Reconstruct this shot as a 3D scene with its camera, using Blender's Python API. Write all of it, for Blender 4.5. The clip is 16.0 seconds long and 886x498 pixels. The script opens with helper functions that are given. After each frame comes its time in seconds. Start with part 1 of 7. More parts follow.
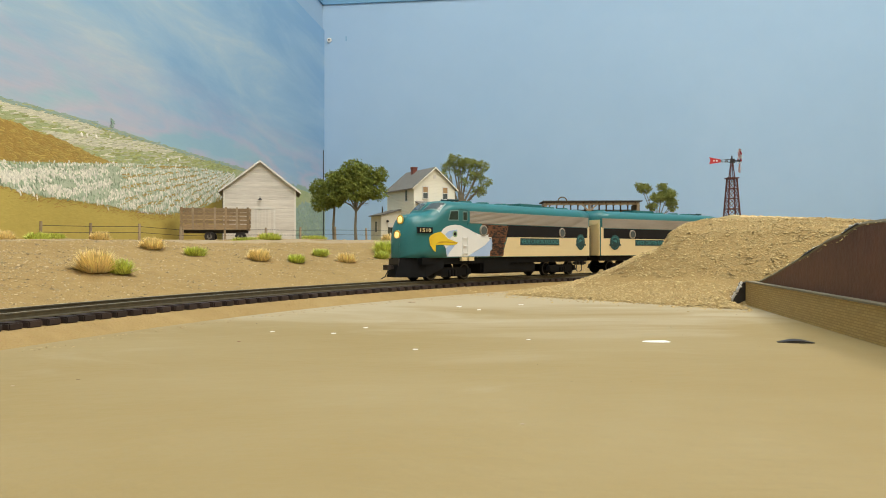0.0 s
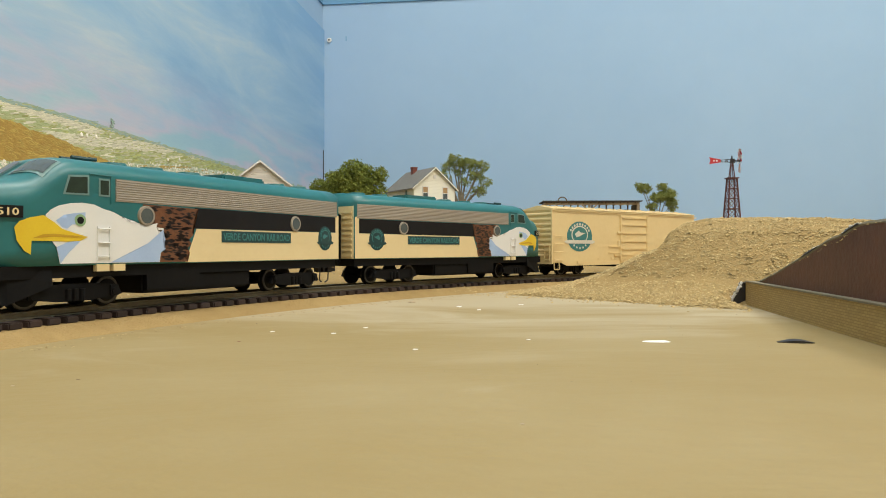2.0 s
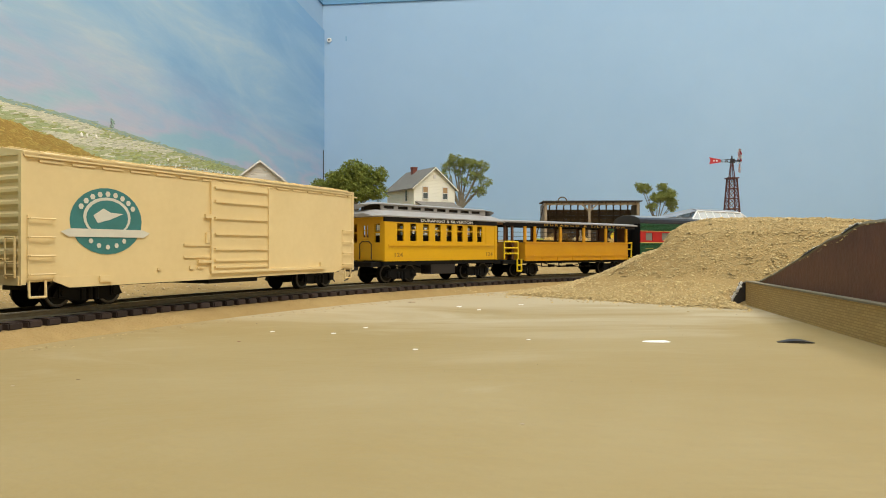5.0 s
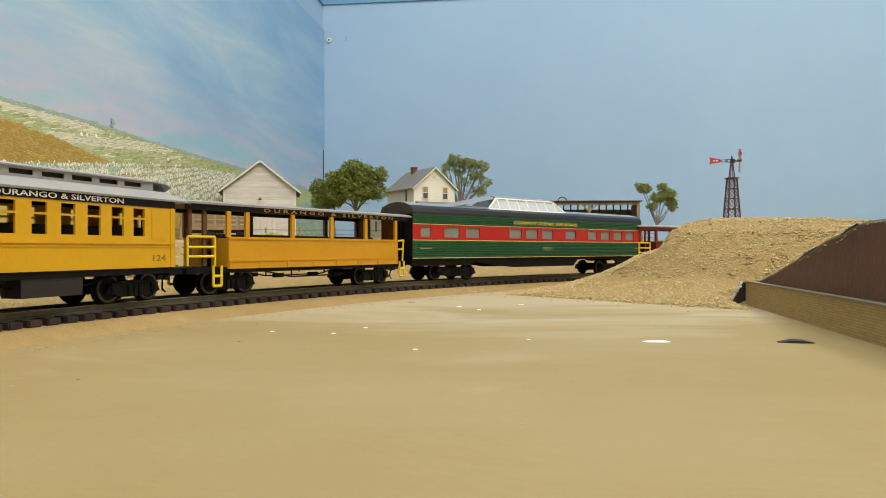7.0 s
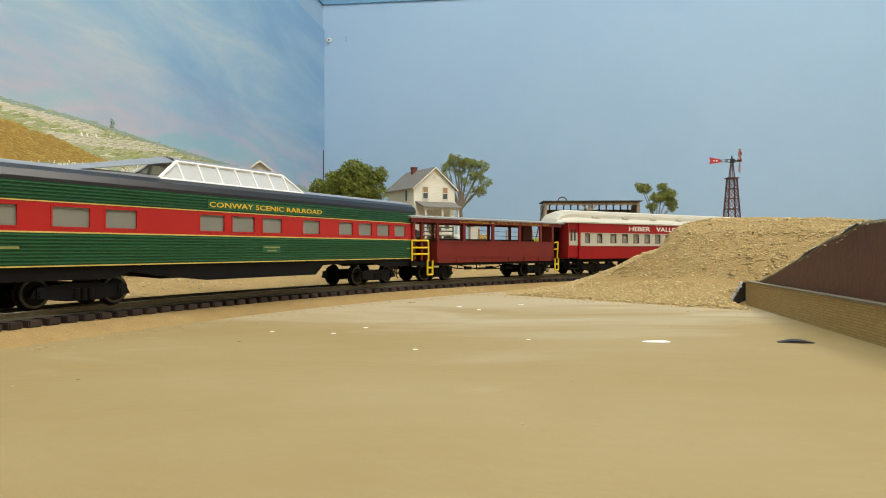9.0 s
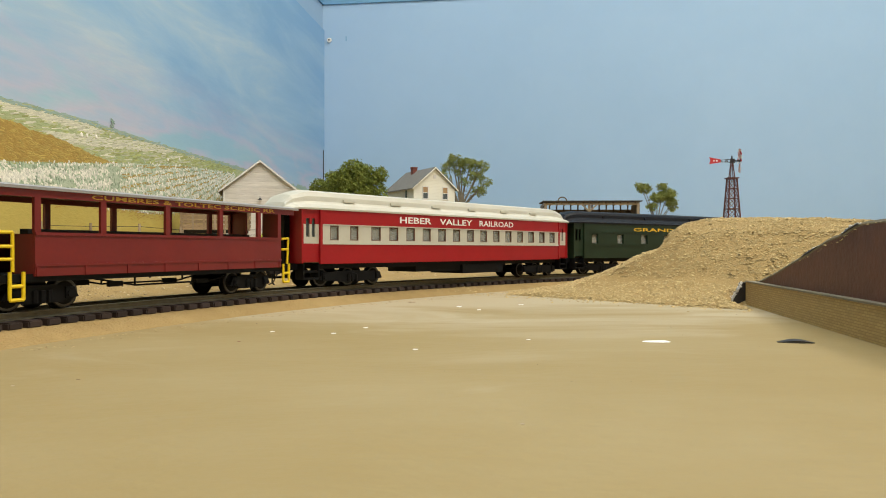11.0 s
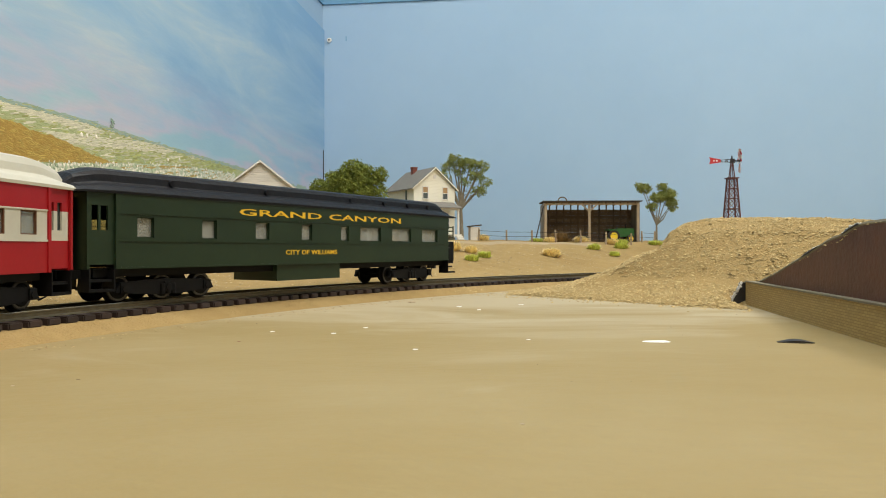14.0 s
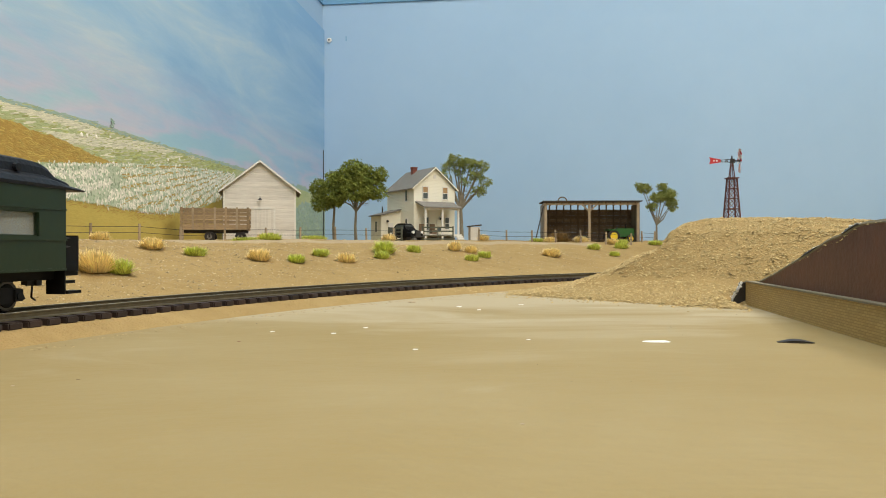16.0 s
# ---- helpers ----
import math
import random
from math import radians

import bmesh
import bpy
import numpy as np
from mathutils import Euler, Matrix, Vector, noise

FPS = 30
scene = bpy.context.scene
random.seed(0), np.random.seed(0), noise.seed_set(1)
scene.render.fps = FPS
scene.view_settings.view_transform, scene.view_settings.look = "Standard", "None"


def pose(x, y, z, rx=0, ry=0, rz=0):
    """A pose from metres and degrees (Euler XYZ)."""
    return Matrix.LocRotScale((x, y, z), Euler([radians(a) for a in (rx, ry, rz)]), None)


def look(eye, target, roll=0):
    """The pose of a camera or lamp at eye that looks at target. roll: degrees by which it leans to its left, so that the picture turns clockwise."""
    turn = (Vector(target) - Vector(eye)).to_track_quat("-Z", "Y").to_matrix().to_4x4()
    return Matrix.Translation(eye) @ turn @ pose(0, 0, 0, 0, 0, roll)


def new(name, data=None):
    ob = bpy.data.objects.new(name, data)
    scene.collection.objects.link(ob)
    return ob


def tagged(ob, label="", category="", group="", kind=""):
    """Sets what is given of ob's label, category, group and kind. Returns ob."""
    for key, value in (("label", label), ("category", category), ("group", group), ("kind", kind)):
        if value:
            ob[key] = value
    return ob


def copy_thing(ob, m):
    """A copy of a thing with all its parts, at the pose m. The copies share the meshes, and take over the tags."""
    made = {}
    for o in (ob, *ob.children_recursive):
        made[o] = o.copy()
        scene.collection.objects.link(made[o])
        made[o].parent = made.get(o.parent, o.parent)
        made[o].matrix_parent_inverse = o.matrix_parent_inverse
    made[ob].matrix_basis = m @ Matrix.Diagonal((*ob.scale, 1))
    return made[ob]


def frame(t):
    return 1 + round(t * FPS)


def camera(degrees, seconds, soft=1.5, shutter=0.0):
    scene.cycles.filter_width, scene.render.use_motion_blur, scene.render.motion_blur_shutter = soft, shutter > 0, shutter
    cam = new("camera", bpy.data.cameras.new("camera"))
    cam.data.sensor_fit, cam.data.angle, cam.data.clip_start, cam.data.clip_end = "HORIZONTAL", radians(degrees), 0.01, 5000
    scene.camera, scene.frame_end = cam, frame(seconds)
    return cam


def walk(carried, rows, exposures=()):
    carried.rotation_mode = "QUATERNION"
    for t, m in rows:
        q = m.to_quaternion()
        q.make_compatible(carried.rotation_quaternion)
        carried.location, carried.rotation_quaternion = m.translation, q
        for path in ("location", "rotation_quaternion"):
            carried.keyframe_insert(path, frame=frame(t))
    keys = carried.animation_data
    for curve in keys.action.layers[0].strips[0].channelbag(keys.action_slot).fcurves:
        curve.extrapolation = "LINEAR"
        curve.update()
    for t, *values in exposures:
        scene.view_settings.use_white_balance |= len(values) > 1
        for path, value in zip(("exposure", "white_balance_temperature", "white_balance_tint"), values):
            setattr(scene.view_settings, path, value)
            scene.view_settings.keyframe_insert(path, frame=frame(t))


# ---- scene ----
cam = camera(64.45, 16.0, soft=1.0)
EYE_Z = 0.02018
walk(cam, [(0.0, look((0, 0, EYE_Z), (0, 1, EYE_Z))), (16.0, look((0, 0, EYE_Z), (0, 1, EYE_Z)))],
     exposures=[(0.0, 0.0), (16.0, 0.0)])

# ---- light: the room's ceiling lamps and a little ambient light ----
world = bpy.data.worlds.new("room_air")
world.use_nodes = True
world.node_tree.nodes["Background"].inputs[0].default_value = (1.0, 0.97, 0.92, 1)
world.node_tree.nodes["Background"].inputs[1].default_value = 0.2
scene.world = world


def ceiling_lamp_light(x, y, z, sx, sy, watts, tint=(1.0, 0.945, 0.855)):
    d = bpy.data.lights.new("lamp_light", "AREA")
    d.shape, d.size, d.size_y, d.energy, d.color = "RECTANGLE", sx, sy, watts, tint
    o = new("lamp_light", d)
    o.location = (x, y, z)
    return o


LAMPS = [(-0.05, 0.30, 11.3), (0.95, 0.35, 15.2), (0.35, -0.70, 11.0)]
for lx, ly, lw in LAMPS:
    ceiling_lamp_light(lx, ly, 1.365, 0.30, 1.10, lw)


# ---- materials ----
def ramp(nodes, links, fac, stops):
    r = nodes.new("ShaderNodeValToRGB")
    e = r.color_ramp.elements
    e[0].position, e[0].color = stops[0][0], (*stops[0][1], 1)
    e[1].position, e[1].color = stops[-1][0], (*stops[-1][1], 1)
    for pos, c in stops[1:-1]:
        n = e.new(pos)
        n.color = (*c, 1)
    links.new(fac, r.inputs[0])
    return r.outputs[0]


def mat(name, a, b=None, scale=400.0, rough=0.5, metal=0.0, bump=0.0, bscale=None, fine=0.35, rand=0.0, glow=0.0,
        stretch=(1, 1, 1), spec=0.5, island=0.0):
    """Two tones mixed by noise at two sizes, with relief; rand varies it from piece to piece."""
    m = bpy.data.materials.new(name)
    m.use_nodes = True
    n, l = m.node_tree.nodes, m.node_tree.links
    p = n["Principled BSDF"]
    b = b or tuple(0.86 * c for c in a)
    tc = n.new("ShaderNodeTexCoord")
    mp = n.new("ShaderNodeMapping")
    mp.inputs["Scale"].default_value = stretch
    l.new(tc.outputs["Object"], mp.inputs[0])
    n1 = n.new("ShaderNodeTexNoise")
    n1.inputs["Scale"].default_value = scale
    n1.inputs["Detail"].default_value = 6
    n2 = n.new("ShaderNodeTexNoise")
    n2.inputs["Scale"].default_value = scale * 9
    n2.inputs["Detail"].default_value = 3
    for k in (n1, n2):
        l.new(mp.outputs[0], k.inputs["Vector"])
    mx = n.new("ShaderNodeMix")
    mx.inputs[0].default_value = fine
    l.new(n1.outputs["Fac"], mx.inputs[2])
    l.new(n2.outputs["Fac"], mx.inputs[3])
    col = ramp(n, l, mx.outputs[0], [(0.32, b), (0.66, a)])
    if rand or island:
        src = n.new("ShaderNodeNewGeometry").outputs["Random Per Island"] if island else n.new("ShaderNodeObjectInfo").outputs["Random"]
        amt = island or rand
        mr = n.new("ShaderNodeMapRange")
        mr.inputs[3].default_value, mr.inputs[4].default_value = 1 - amt, 1 + amt
        l.new(src, mr.inputs[0])
        hs = n.new("ShaderNodeHueSaturation")
        l.new(mr.outputs[0], hs.inputs["Value"])
        l.new(col, hs.inputs["Color"])
        col = hs.outputs[0]
    l.new(col, p.inputs["Base Color"])
    p.inputs["Roughness"].default_value, p.inputs["Metallic"].default_value = rough, metal
    p.inputs["Specular IOR Level"].default_value = spec
    if glow:
        l.new(col, p.inputs["Emission Color"])
        p.inputs["Emission Strength"].default_value = glow
    if bump:
        bn = n.new("ShaderNodeBump")
        bn.inputs["Strength"].default_value, bn.inputs["Distance"].default_value = bump, 0.001
        n3 = n.new("ShaderNodeTexNoise")
        n3.inputs["Scale"].default_value = bscale or scale * 5
        n3.inputs["Detail"].default_value = 4
        l.new(mp.outputs[0], n3.inputs["Vector"])
        l.new(n3.outputs["Fac"], bn.inputs["Height"])
        l.new(bn.outputs[0], p.inputs["Normal"])
    return m


def glass(name, tint=(0.9, 0.93, 0.92), rough=0.06, alpha=0.35):
    m = bpy.data.materials.new(name)
    m.use_nodes = True
    p = m.node_tree.nodes["Principled BSDF"]
    p.inputs["Base Color"].default_value = (*tint, 1)
    p.inputs["Roughness"].default_value = rough
    p.inputs["Alpha"].default_value = alpha
    return m


M_TEAL = mat("teal_paint", (0.022, 0.165, 0.175), (0.018, 0.14, 0.15), 60, 0.38)
M_CREAM = mat("cream_paint", (0.81, 0.66, 0.37), (0.77, 0.62, 0.34), 60, 0.42)
M_BOXCREAM = mat("boxcar_cream_paint", (0.83, 0.655, 0.34), (0.78, 0.605, 0.305), 45, 0.5, bump=0.05)
M_BLACK = mat("black_plastic", (0.007, 0.007, 0.0075), (0.0045, 0.0045, 0.005), 300, 0.6, spec=0.15)
M_DARKBAND = mat("black_band_paint", (0.012, 0.011, 0.012), (0.008, 0.0075, 0.008), 200, 0.45, spec=0.2)
M_GRILLE = mat("grille_grey_paint", (0.34, 0.30, 0.24), (0.27, 0.235, 0.19), 120, 0.5, stretch=(0.2, 1, 2))
M_WHITE = mat("white_paint", (0.82, 0.82, 0.80), (0.78, 0.79, 0.78), 150, 0.45)
M_PALEBLUE = mat("pale_blue_paint", (0.42, 0.56, 0.80), (0.36, 0.50, 0.76), 150, 0.45)
M_BEAK = mat("beak_yellow_paint", (0.80, 0.58, 0.03), (0.74, 0.50, 0.02), 200, 0.42)
M_BEAKDARK = mat("beak_ochre_paint", (0.60, 0.36, 0.02), (0.52, 0.30, 0.02), 200, 0.42)
M_FEATHER = mat("brown_feather_paint", (0.20, 0.078, 0.03), (0.12, 0.045, 0.018), 900, 0.5)
M_FEATHERDARK = mat("dark_feather_paint", (0.022, 0.010, 0.007), (0.014, 0.007, 0.005), 900, 0.5)
M_LAMP = mat("headlight_glow", (1.0, 0.80, 0.32), (1.0, 0.75, 0.25), 200, 0.3, glow=0.75)
M_GOLD = mat("brass_ring", (0.70, 0.46, 0.06), (0.62, 0.40, 0.05), 300, 0.35, 0.4)
M_GREYGLASS = mat("smoked_glass", (0.10, 0.12, 0.12), (0.07, 0.085, 0.085), 120, 0.12)
M_WINDOWDARK = mat("window_glass_green", (0.03, 0.05, 0.035), (0.02, 0.032, 0.024), 200, 0.25, spec=0.25)
M_TEALLETTER = mat("teal_letter_paint", (0.05, 0.22, 0.22), (0.045, 0.19, 0.19), 200, 0.4)
M_TEALDARK = mat("dark_teal_paint", (0.012, 0.055, 0.06), (0.01, 0.045, 0.05), 200, 0.4)
M_YELLOW = mat("yellow_coach_paint", (0.74, 0.415, 0.004), (0.68, 0.37, 0.003), 70, 0.38)
M_ORANGEY = mat("orange_yellow_paint", (0.67, 0.325, 0.006), (0.61, 0.285, 0.005), 70, 0.4)
M_SAFETY = mat("safety_yellow_paint", (0.86, 0.62, 0.01), (0.80, 0.56, 0.01), 200, 0.4)
M_SILVERROOF = mat("grey_roof_paint", (0.34, 0.33, 0.32), (0.28, 0.27, 0.26), 90, 0.5)
M_BROWNPOST = mat("brown_interior", (0.15, 0.06, 0.025), (0.10, 0.04, 0.018), 200, 0.6)
M_NUMBROWN = mat("faded_brown_numerals", (0.36, 0.19, 0.015), (0.30, 0.155, 0.012), 250, 0.5)
M_SEATDARK = mat("dark_seat", (0.06, 0.045, 0.035), (0.035, 0.028, 0.022), 250, 0.7)
M_LETTERWHITE = mat("off_white_letters", (0.86, 0.85, 0.80), (0.82, 0.81, 0.76), 300, 0.5)
M_LETTERGOLD = mat("gold_letters", (0.80, 0.50, 0.02), (0.72, 0.44, 0.02), 300, 0.45)
M_LETTERDIM = mat("dim_gold_letters", (0.62, 0.36, 0.04), (0.55, 0.30, 0.03), 300, 0.5)
M_GREEN = mat("dark_green_paint", (0.018, 0.115, 0.045), (0.014, 0.095, 0.037), 80, 0.4)
M_RED = mat("scarlet_paint", (0.50, 0.013, 0.011), (0.44, 0.011, 0.010), 80, 0.4)
M_PINSTRIPE = mat("gold_stripe", (0.72, 0.56, 0.16), (0.66, 0.50, 0.13), 300, 0.4)
M_DOMEROOF = mat("dark_roof_grey", (0.022, 0.021, 0.026), (0.017, 0.016, 0.02), 100, 0.32)
M_DOMETOP = mat("aluminium_roof_grey", (0.33, 0.34, 0.36), (0.28, 0.29, 0.31), 100, 0.3, 0.3)
M_PANE = glass("window_pane", (0.50, 0.52, 0.48), 0.1, 0.4)
M_DOMEPANE = glass("dome_pane", (0.72, 0.76, 0.78), 0.08, 0.72)
M_HAZEPANE = glass("hazy_pane", (0.36, 0.37, 0.33), 0.12, 0.6)
M_MAROON = mat("maroon_paint", (0.20, 0.016, 0.014), (0.165, 0.013, 0.012), 80, 0.42)
M_CRIMSON = mat("crimson_paint", (0.36, 0.009, 0.013), (0.31, 0.008, 0.011), 80, 0.42, spec=0.35)
M_IVORY = mat("ivory_paint", (0.57, 0.55, 0.46), (0.52, 0.50, 0.41), 80, 0.45)
M_PULLMAN = mat("pullman_green_paint", (0.017, 0.034, 0.016), (0.013, 0.028, 0.013), 80, 0.42, spec=0.35)
M_PULLROOF = mat("blue_black_roof", (0.010, 0.0105, 0.014), (0.007, 0.0075, 0.010), 90, 0.48, bump=0.3, spec=0.2)
M_STEEL = mat("wheel_steel", (0.10, 0.095, 0.09), (0.05, 0.048, 0.045), 400, 0.35, 0.7)
M_RAIL = mat("weathered_rail", (0.16, 0.135, 0.085), (0.10, 0.085, 0.055), 500, 0.4, 0.5)
M_RAILTOP = mat("polished_rail_head", (0.42, 0.37, 0.28), (0.32, 0.28, 0.2), 300, 0.28, 0.9)
M_TIE = mat("dark_brown_tie", (0.046, 0.028, 0.024), (0.024, 0.016, 0.014), 500, 0.6, rand=0.35)
M_SAND = mat("sandy_ground", (0.385, 0.272, 0.118), (0.30, 0.206, 0.084), 14, 0.95, bump=0.9, bscale=900, fine=0.45, spec=0.1)
M_BOARD = mat("dusty_tan_tabletop", (0.322, 0.252, 0.122), (0.272, 0.198, 0.074), 8.0, 0.7, bump=0.2, bscale=250, fine=0.2, spec=0.3, stretch=(0.8, 1.6, 1))


def add_dust(m, pale, y0, y1):
    """Pale dusty smears, thicker towards the scenery."""
    n, l = m.node_tree.nodes, m.node_tree.links
    p = n["Principled BSDF"]
    base = p.inputs["Base Color"].links[0].from_socket
    tc = n.new("ShaderNodeTexCoord")
    sep = n.new("ShaderNodeSeparateXYZ")
    l.new(tc.outputs["Object"], sep.inputs[0])
    mr = n.new("ShaderNodeMapRange")
    mr.inputs[1].default_value, mr.inputs[2].default_value = y0, y1
    mr.inputs[3].default_value, mr.inputs[4].default_value = -0.28, 0.22
    l.new(sep.outputs["Y"], mr.inputs[0])
    mp = n.new("ShaderNodeMapping")
    mp.inputs["Scale"].default_value = (9, 22, 1)
    mp.inputs["Rotation"].default_value = (0, 0, radians(14))
    l.new(tc.outputs["Object"], mp.inputs[0])
    nz = n.new("ShaderNodeTexNoise")
    nz.inputs["Scale"].default_value, nz.inputs["Detail"].default_value, nz.inputs["Roughness"].default_value = 1.0, 7, 0.6
    nz.inputs["Distortion"].default_value = 0.8
    l.new(mp.outputs[0], nz.inputs["Vector"])
    ad = n.new("ShaderNodeMath")
    l.new(nz.outputs["Fac"], ad.inputs[0])
    l.new(mr.outputs[0], ad.inputs[1])
    fac = ramp(n, l, ad.outputs[0], [(0.42, (0, 0, 0)), (0.66, (0.9, 0.9, 0.9))])
    mx = n.new("ShaderNodeMix")
    mx.data_type = "RGBA"
    l.new(fac, mx.inputs[0])
    l.new(base, mx.inputs[6])
    mx.inputs[7].default_value = (*pale, 1)
    l.new(mx.outputs[2], p.inputs["Base Color"])


add_dust(M_BOARD, (0.405, 0.338, 0.215), 0.12, 0.40)
M_GRIT = mat("tan_grit", (0.50, 0.38, 0.185), (0.40, 0.295, 0.135), 300, 0.9, island=0.3, spec=0.15)
M_SCREE = mat("mixed_tan_grey_grit", (0.46, 0.36, 0.205), (0.35, 0.265, 0.145), 300, 0.9, island=0.42, spec=0.15)
M_SPECK = mat("mixed_specks", (0.30, 0.24, 0.16), (0.2, 0.15, 0.1), 300, 0.9, island=0.9, spec=0.15)
M_ROADDUST = mat("pale_dirt_road", (0.42, 0.33, 0.205), (0.36, 0.275, 0.165), 40, 0.95, bump=0.4, bscale=700, spec=0.1)
M_WALLBLUE = mat("sky_blue_wall_paint", (0.365, 0.53, 0.72), (0.325, 0.49, 0.685), 2.6, 0.7, bump=0.05, bscale=60, fine=0.22, spec=0.25)
M_UPPERBLUE = mat("deeper_blue_wall_paint", (0.15, 0.34, 0.54), (0.14, 0.32, 0.51), 4, 0.7)
M_ROOM = mat("off_white_room_paint", (0.72, 0.70, 0.66), (0.68, 0.66, 0.62), 3, 0.85)
M_FASCIA = mat("dark_brown_fascia_board", (0.125, 0.044, 0.022), (0.085, 0.031, 0.017), 22, 0.6, bump=0.25, bscale=500, fine=0.55)
M_PLASTER = mat("white_plaster", (0.75, 0.73, 0.68), (0.6, 0.57, 0.5), 300, 0.9, bump=0.5)
M_PLY = mat("raw_edge_board", (0.22, 0.19, 0.12), (0.15, 0.125, 0.08), 150, 0.8)
M_BARN = mat("whitewashed_boards", (0.78, 0.74, 0.67), (0.60, 0.56, 0.49), 60, 0.85, stretch=(0.15, 1, 2.0), fine=0.5, rand=0.07)
M_TRIM = mat("white_trim_paint", (0.78, 0.76, 0.70), (0.70, 0.68, 0.62), 200, 0.6)
M_HOUSE = mat("white_clapboard", (0.86, 0.83, 0.70), (0.82, 0.79, 0.66), 60, 0.7)
M_SHINGLE = mat("grey_shingle", (0.235, 0.22, 0.195), (0.165, 0.155, 0.135), 250, 0.9, bump=0.3)
M_BRICKRED = mat("red_chimney_brick", (0.22, 0.065, 0.045), (0.15, 0.045, 0.03), 300, 0.8)
M_WOOD = mat("weathered_brown_wood", (0.22, 0.15, 0.085), (0.12, 0.08, 0.048), 120, 0.85, stretch=(0.25, 1, 1), fine=0.5, rand=0.25)
M_TRAILER = mat("sun_bleached_brown_wood", (0.40, 0.29, 0.165), (0.24, 0.17, 0.10), 120, 0.85, stretch=(0.25, 1, 1), fine=0.5, rand=0.3)
M_HAY = mat("brown_hay", (0.34, 0.23, 0.10), (0.24, 0.16, 0.07), 200, 0.85, island=0.35, spec=0.15)
M_GREYWOOD = mat("grey_weathered_wood", (0.30, 0.25, 0.19), (0.19, 0.155, 0.12), 120, 0.85, stretch=(1, 1, 0.3), fine=0.5, rand=0.2)
M_PALEWOOD = mat("pale_post_wood", (0.42, 0.33, 0.22), (0.30, 0.23, 0.15), 150, 0.85, rand=0.15)
M_LEAF = mat("olive_leaf", (0.29, 0.33, 0.072), (0.14, 0.18, 0.038), 90, 0.8, island=0.4, spec=0.2)
M_LEAFPALE = mat("pale_olive_leaf", (0.34, 0.37, 0.11), (0.19, 0.22, 0.06), 90, 0.8, island=0.45, spec=0.2)
M_BARK = mat("grey_brown_bark", (0.27, 0.235, 0.17), (0.15, 0.13, 0.09), 250, 0.9, bump=0.5)
M_STRAW = mat("straw_tuft", (0.95, 0.80, 0.42), (0.86, 0.68, 0.32), 200, 0.85, island=0.35, spec=0.15)
M_GRASS = mat("green_tuft", (0.70, 0.74, 0.20), (0.52, 0.58, 0.12), 200, 0.85, island=0.35, spec=0.15)
M_MILL = mat("rusty_red_timber", (0.14, 0.04, 0.03), (0.075, 0.026, 0.02), 300, 0.7)
M_MILLRED = mat("red_tail_paint", (0.55, 0.03, 0.04), (0.45, 0.025, 0.03), 300, 0.5)
M_MILLDARK = mat("dark_iron", (0.04, 0.035, 0.035), (0.025, 0.022, 0.022), 300, 0.5, 0.3)
M_TRACTOR = mat("tractor_green", (0.03, 0.13, 0.03), (0.022, 0.10, 0.022), 300, 0.45)
M_CHIP = mat("white_chip", (0.85, 0.83, 0.78), (0.8, 0.78, 0.72), 300, 0.6)


# ---- mesh helpers; all sizes below are in millimetres ----
MM = 0.001
ID = Matrix.Identity(4)


def part(name, bm, material, parent=None, label="", smooth=False, at=None):
    """Links a bmesh, drawn in millimetres, as one mesh object under a thing or part."""
    me = bpy.data.meshes.new(name)
    bmesh.ops.scale(bm, vec=(MM, MM, MM), verts=bm.verts)
    bmesh.ops.recalc_face_normals(bm, faces=bm.faces)
    if smooth:
        for f in bm.faces:
            f.smooth = True
    bm.to_mesh(me)
    bm.free()
    me.materials.append(material)
    ob = new(name, me)
    ob.parent = parent
    if at:
        ob.matrix_basis = at
    if label:
        tagged(ob, label)
    return ob


def thing(name, label, category, group="", kind="", at=None):
    ob = tagged(new(name), label, category, group, kind)
    if at:
        ob.matrix_basis = at
    return ob


def place(x, y, z, rz=0.0):
    return pose(x * MM, y * MM, z * MM, 0, 0, rz)


def box(bm, x0, x1, y0, y1, z0, z1):
    v = [bm.verts.new(c) for c in ((x0, y0, z0), (x1, y0, z0), (x1, y1, z0), (x0, y1, z0), (x0, y0, z1), (x1, y0, z1), (x1, y1, z1), (x0, y1, z1))]
    for q in ((3, 2, 1, 0), (4, 5, 6, 7), (0, 1, 5, 4), (1, 2, 6, 5), (2, 3, 7, 6), (3, 0, 4, 7)):
        bm.faces.new([v[i] for i in q])
    return bm


def boxes(*items):
    bm = bmesh.new()
    for it in items:
        box(bm, *it)
    return bm


def prism(bm, prof, a, b, axis="x"):
    """Extrudes a closed profile of two coordinates from a to b along an axis."""
    def v(t, p):
        return {"x": (t, p[0], p[1]), "y": (p[0], t, p[1]), "z": (p[0], p[1], t)}[axis]
    lo = [bm.verts.new(v(a, p)) for p in prof]
    hi = [bm.verts.new(v(b, p)) for p in prof]
    n = len(prof)
    bm.faces.new(lo[::-1])
    bm.faces.new(hi)
    for i in range(n):
        bm.faces.new((lo[i], lo[(i + 1) % n], hi[(i + 1) % n], hi[i]))
    return bm


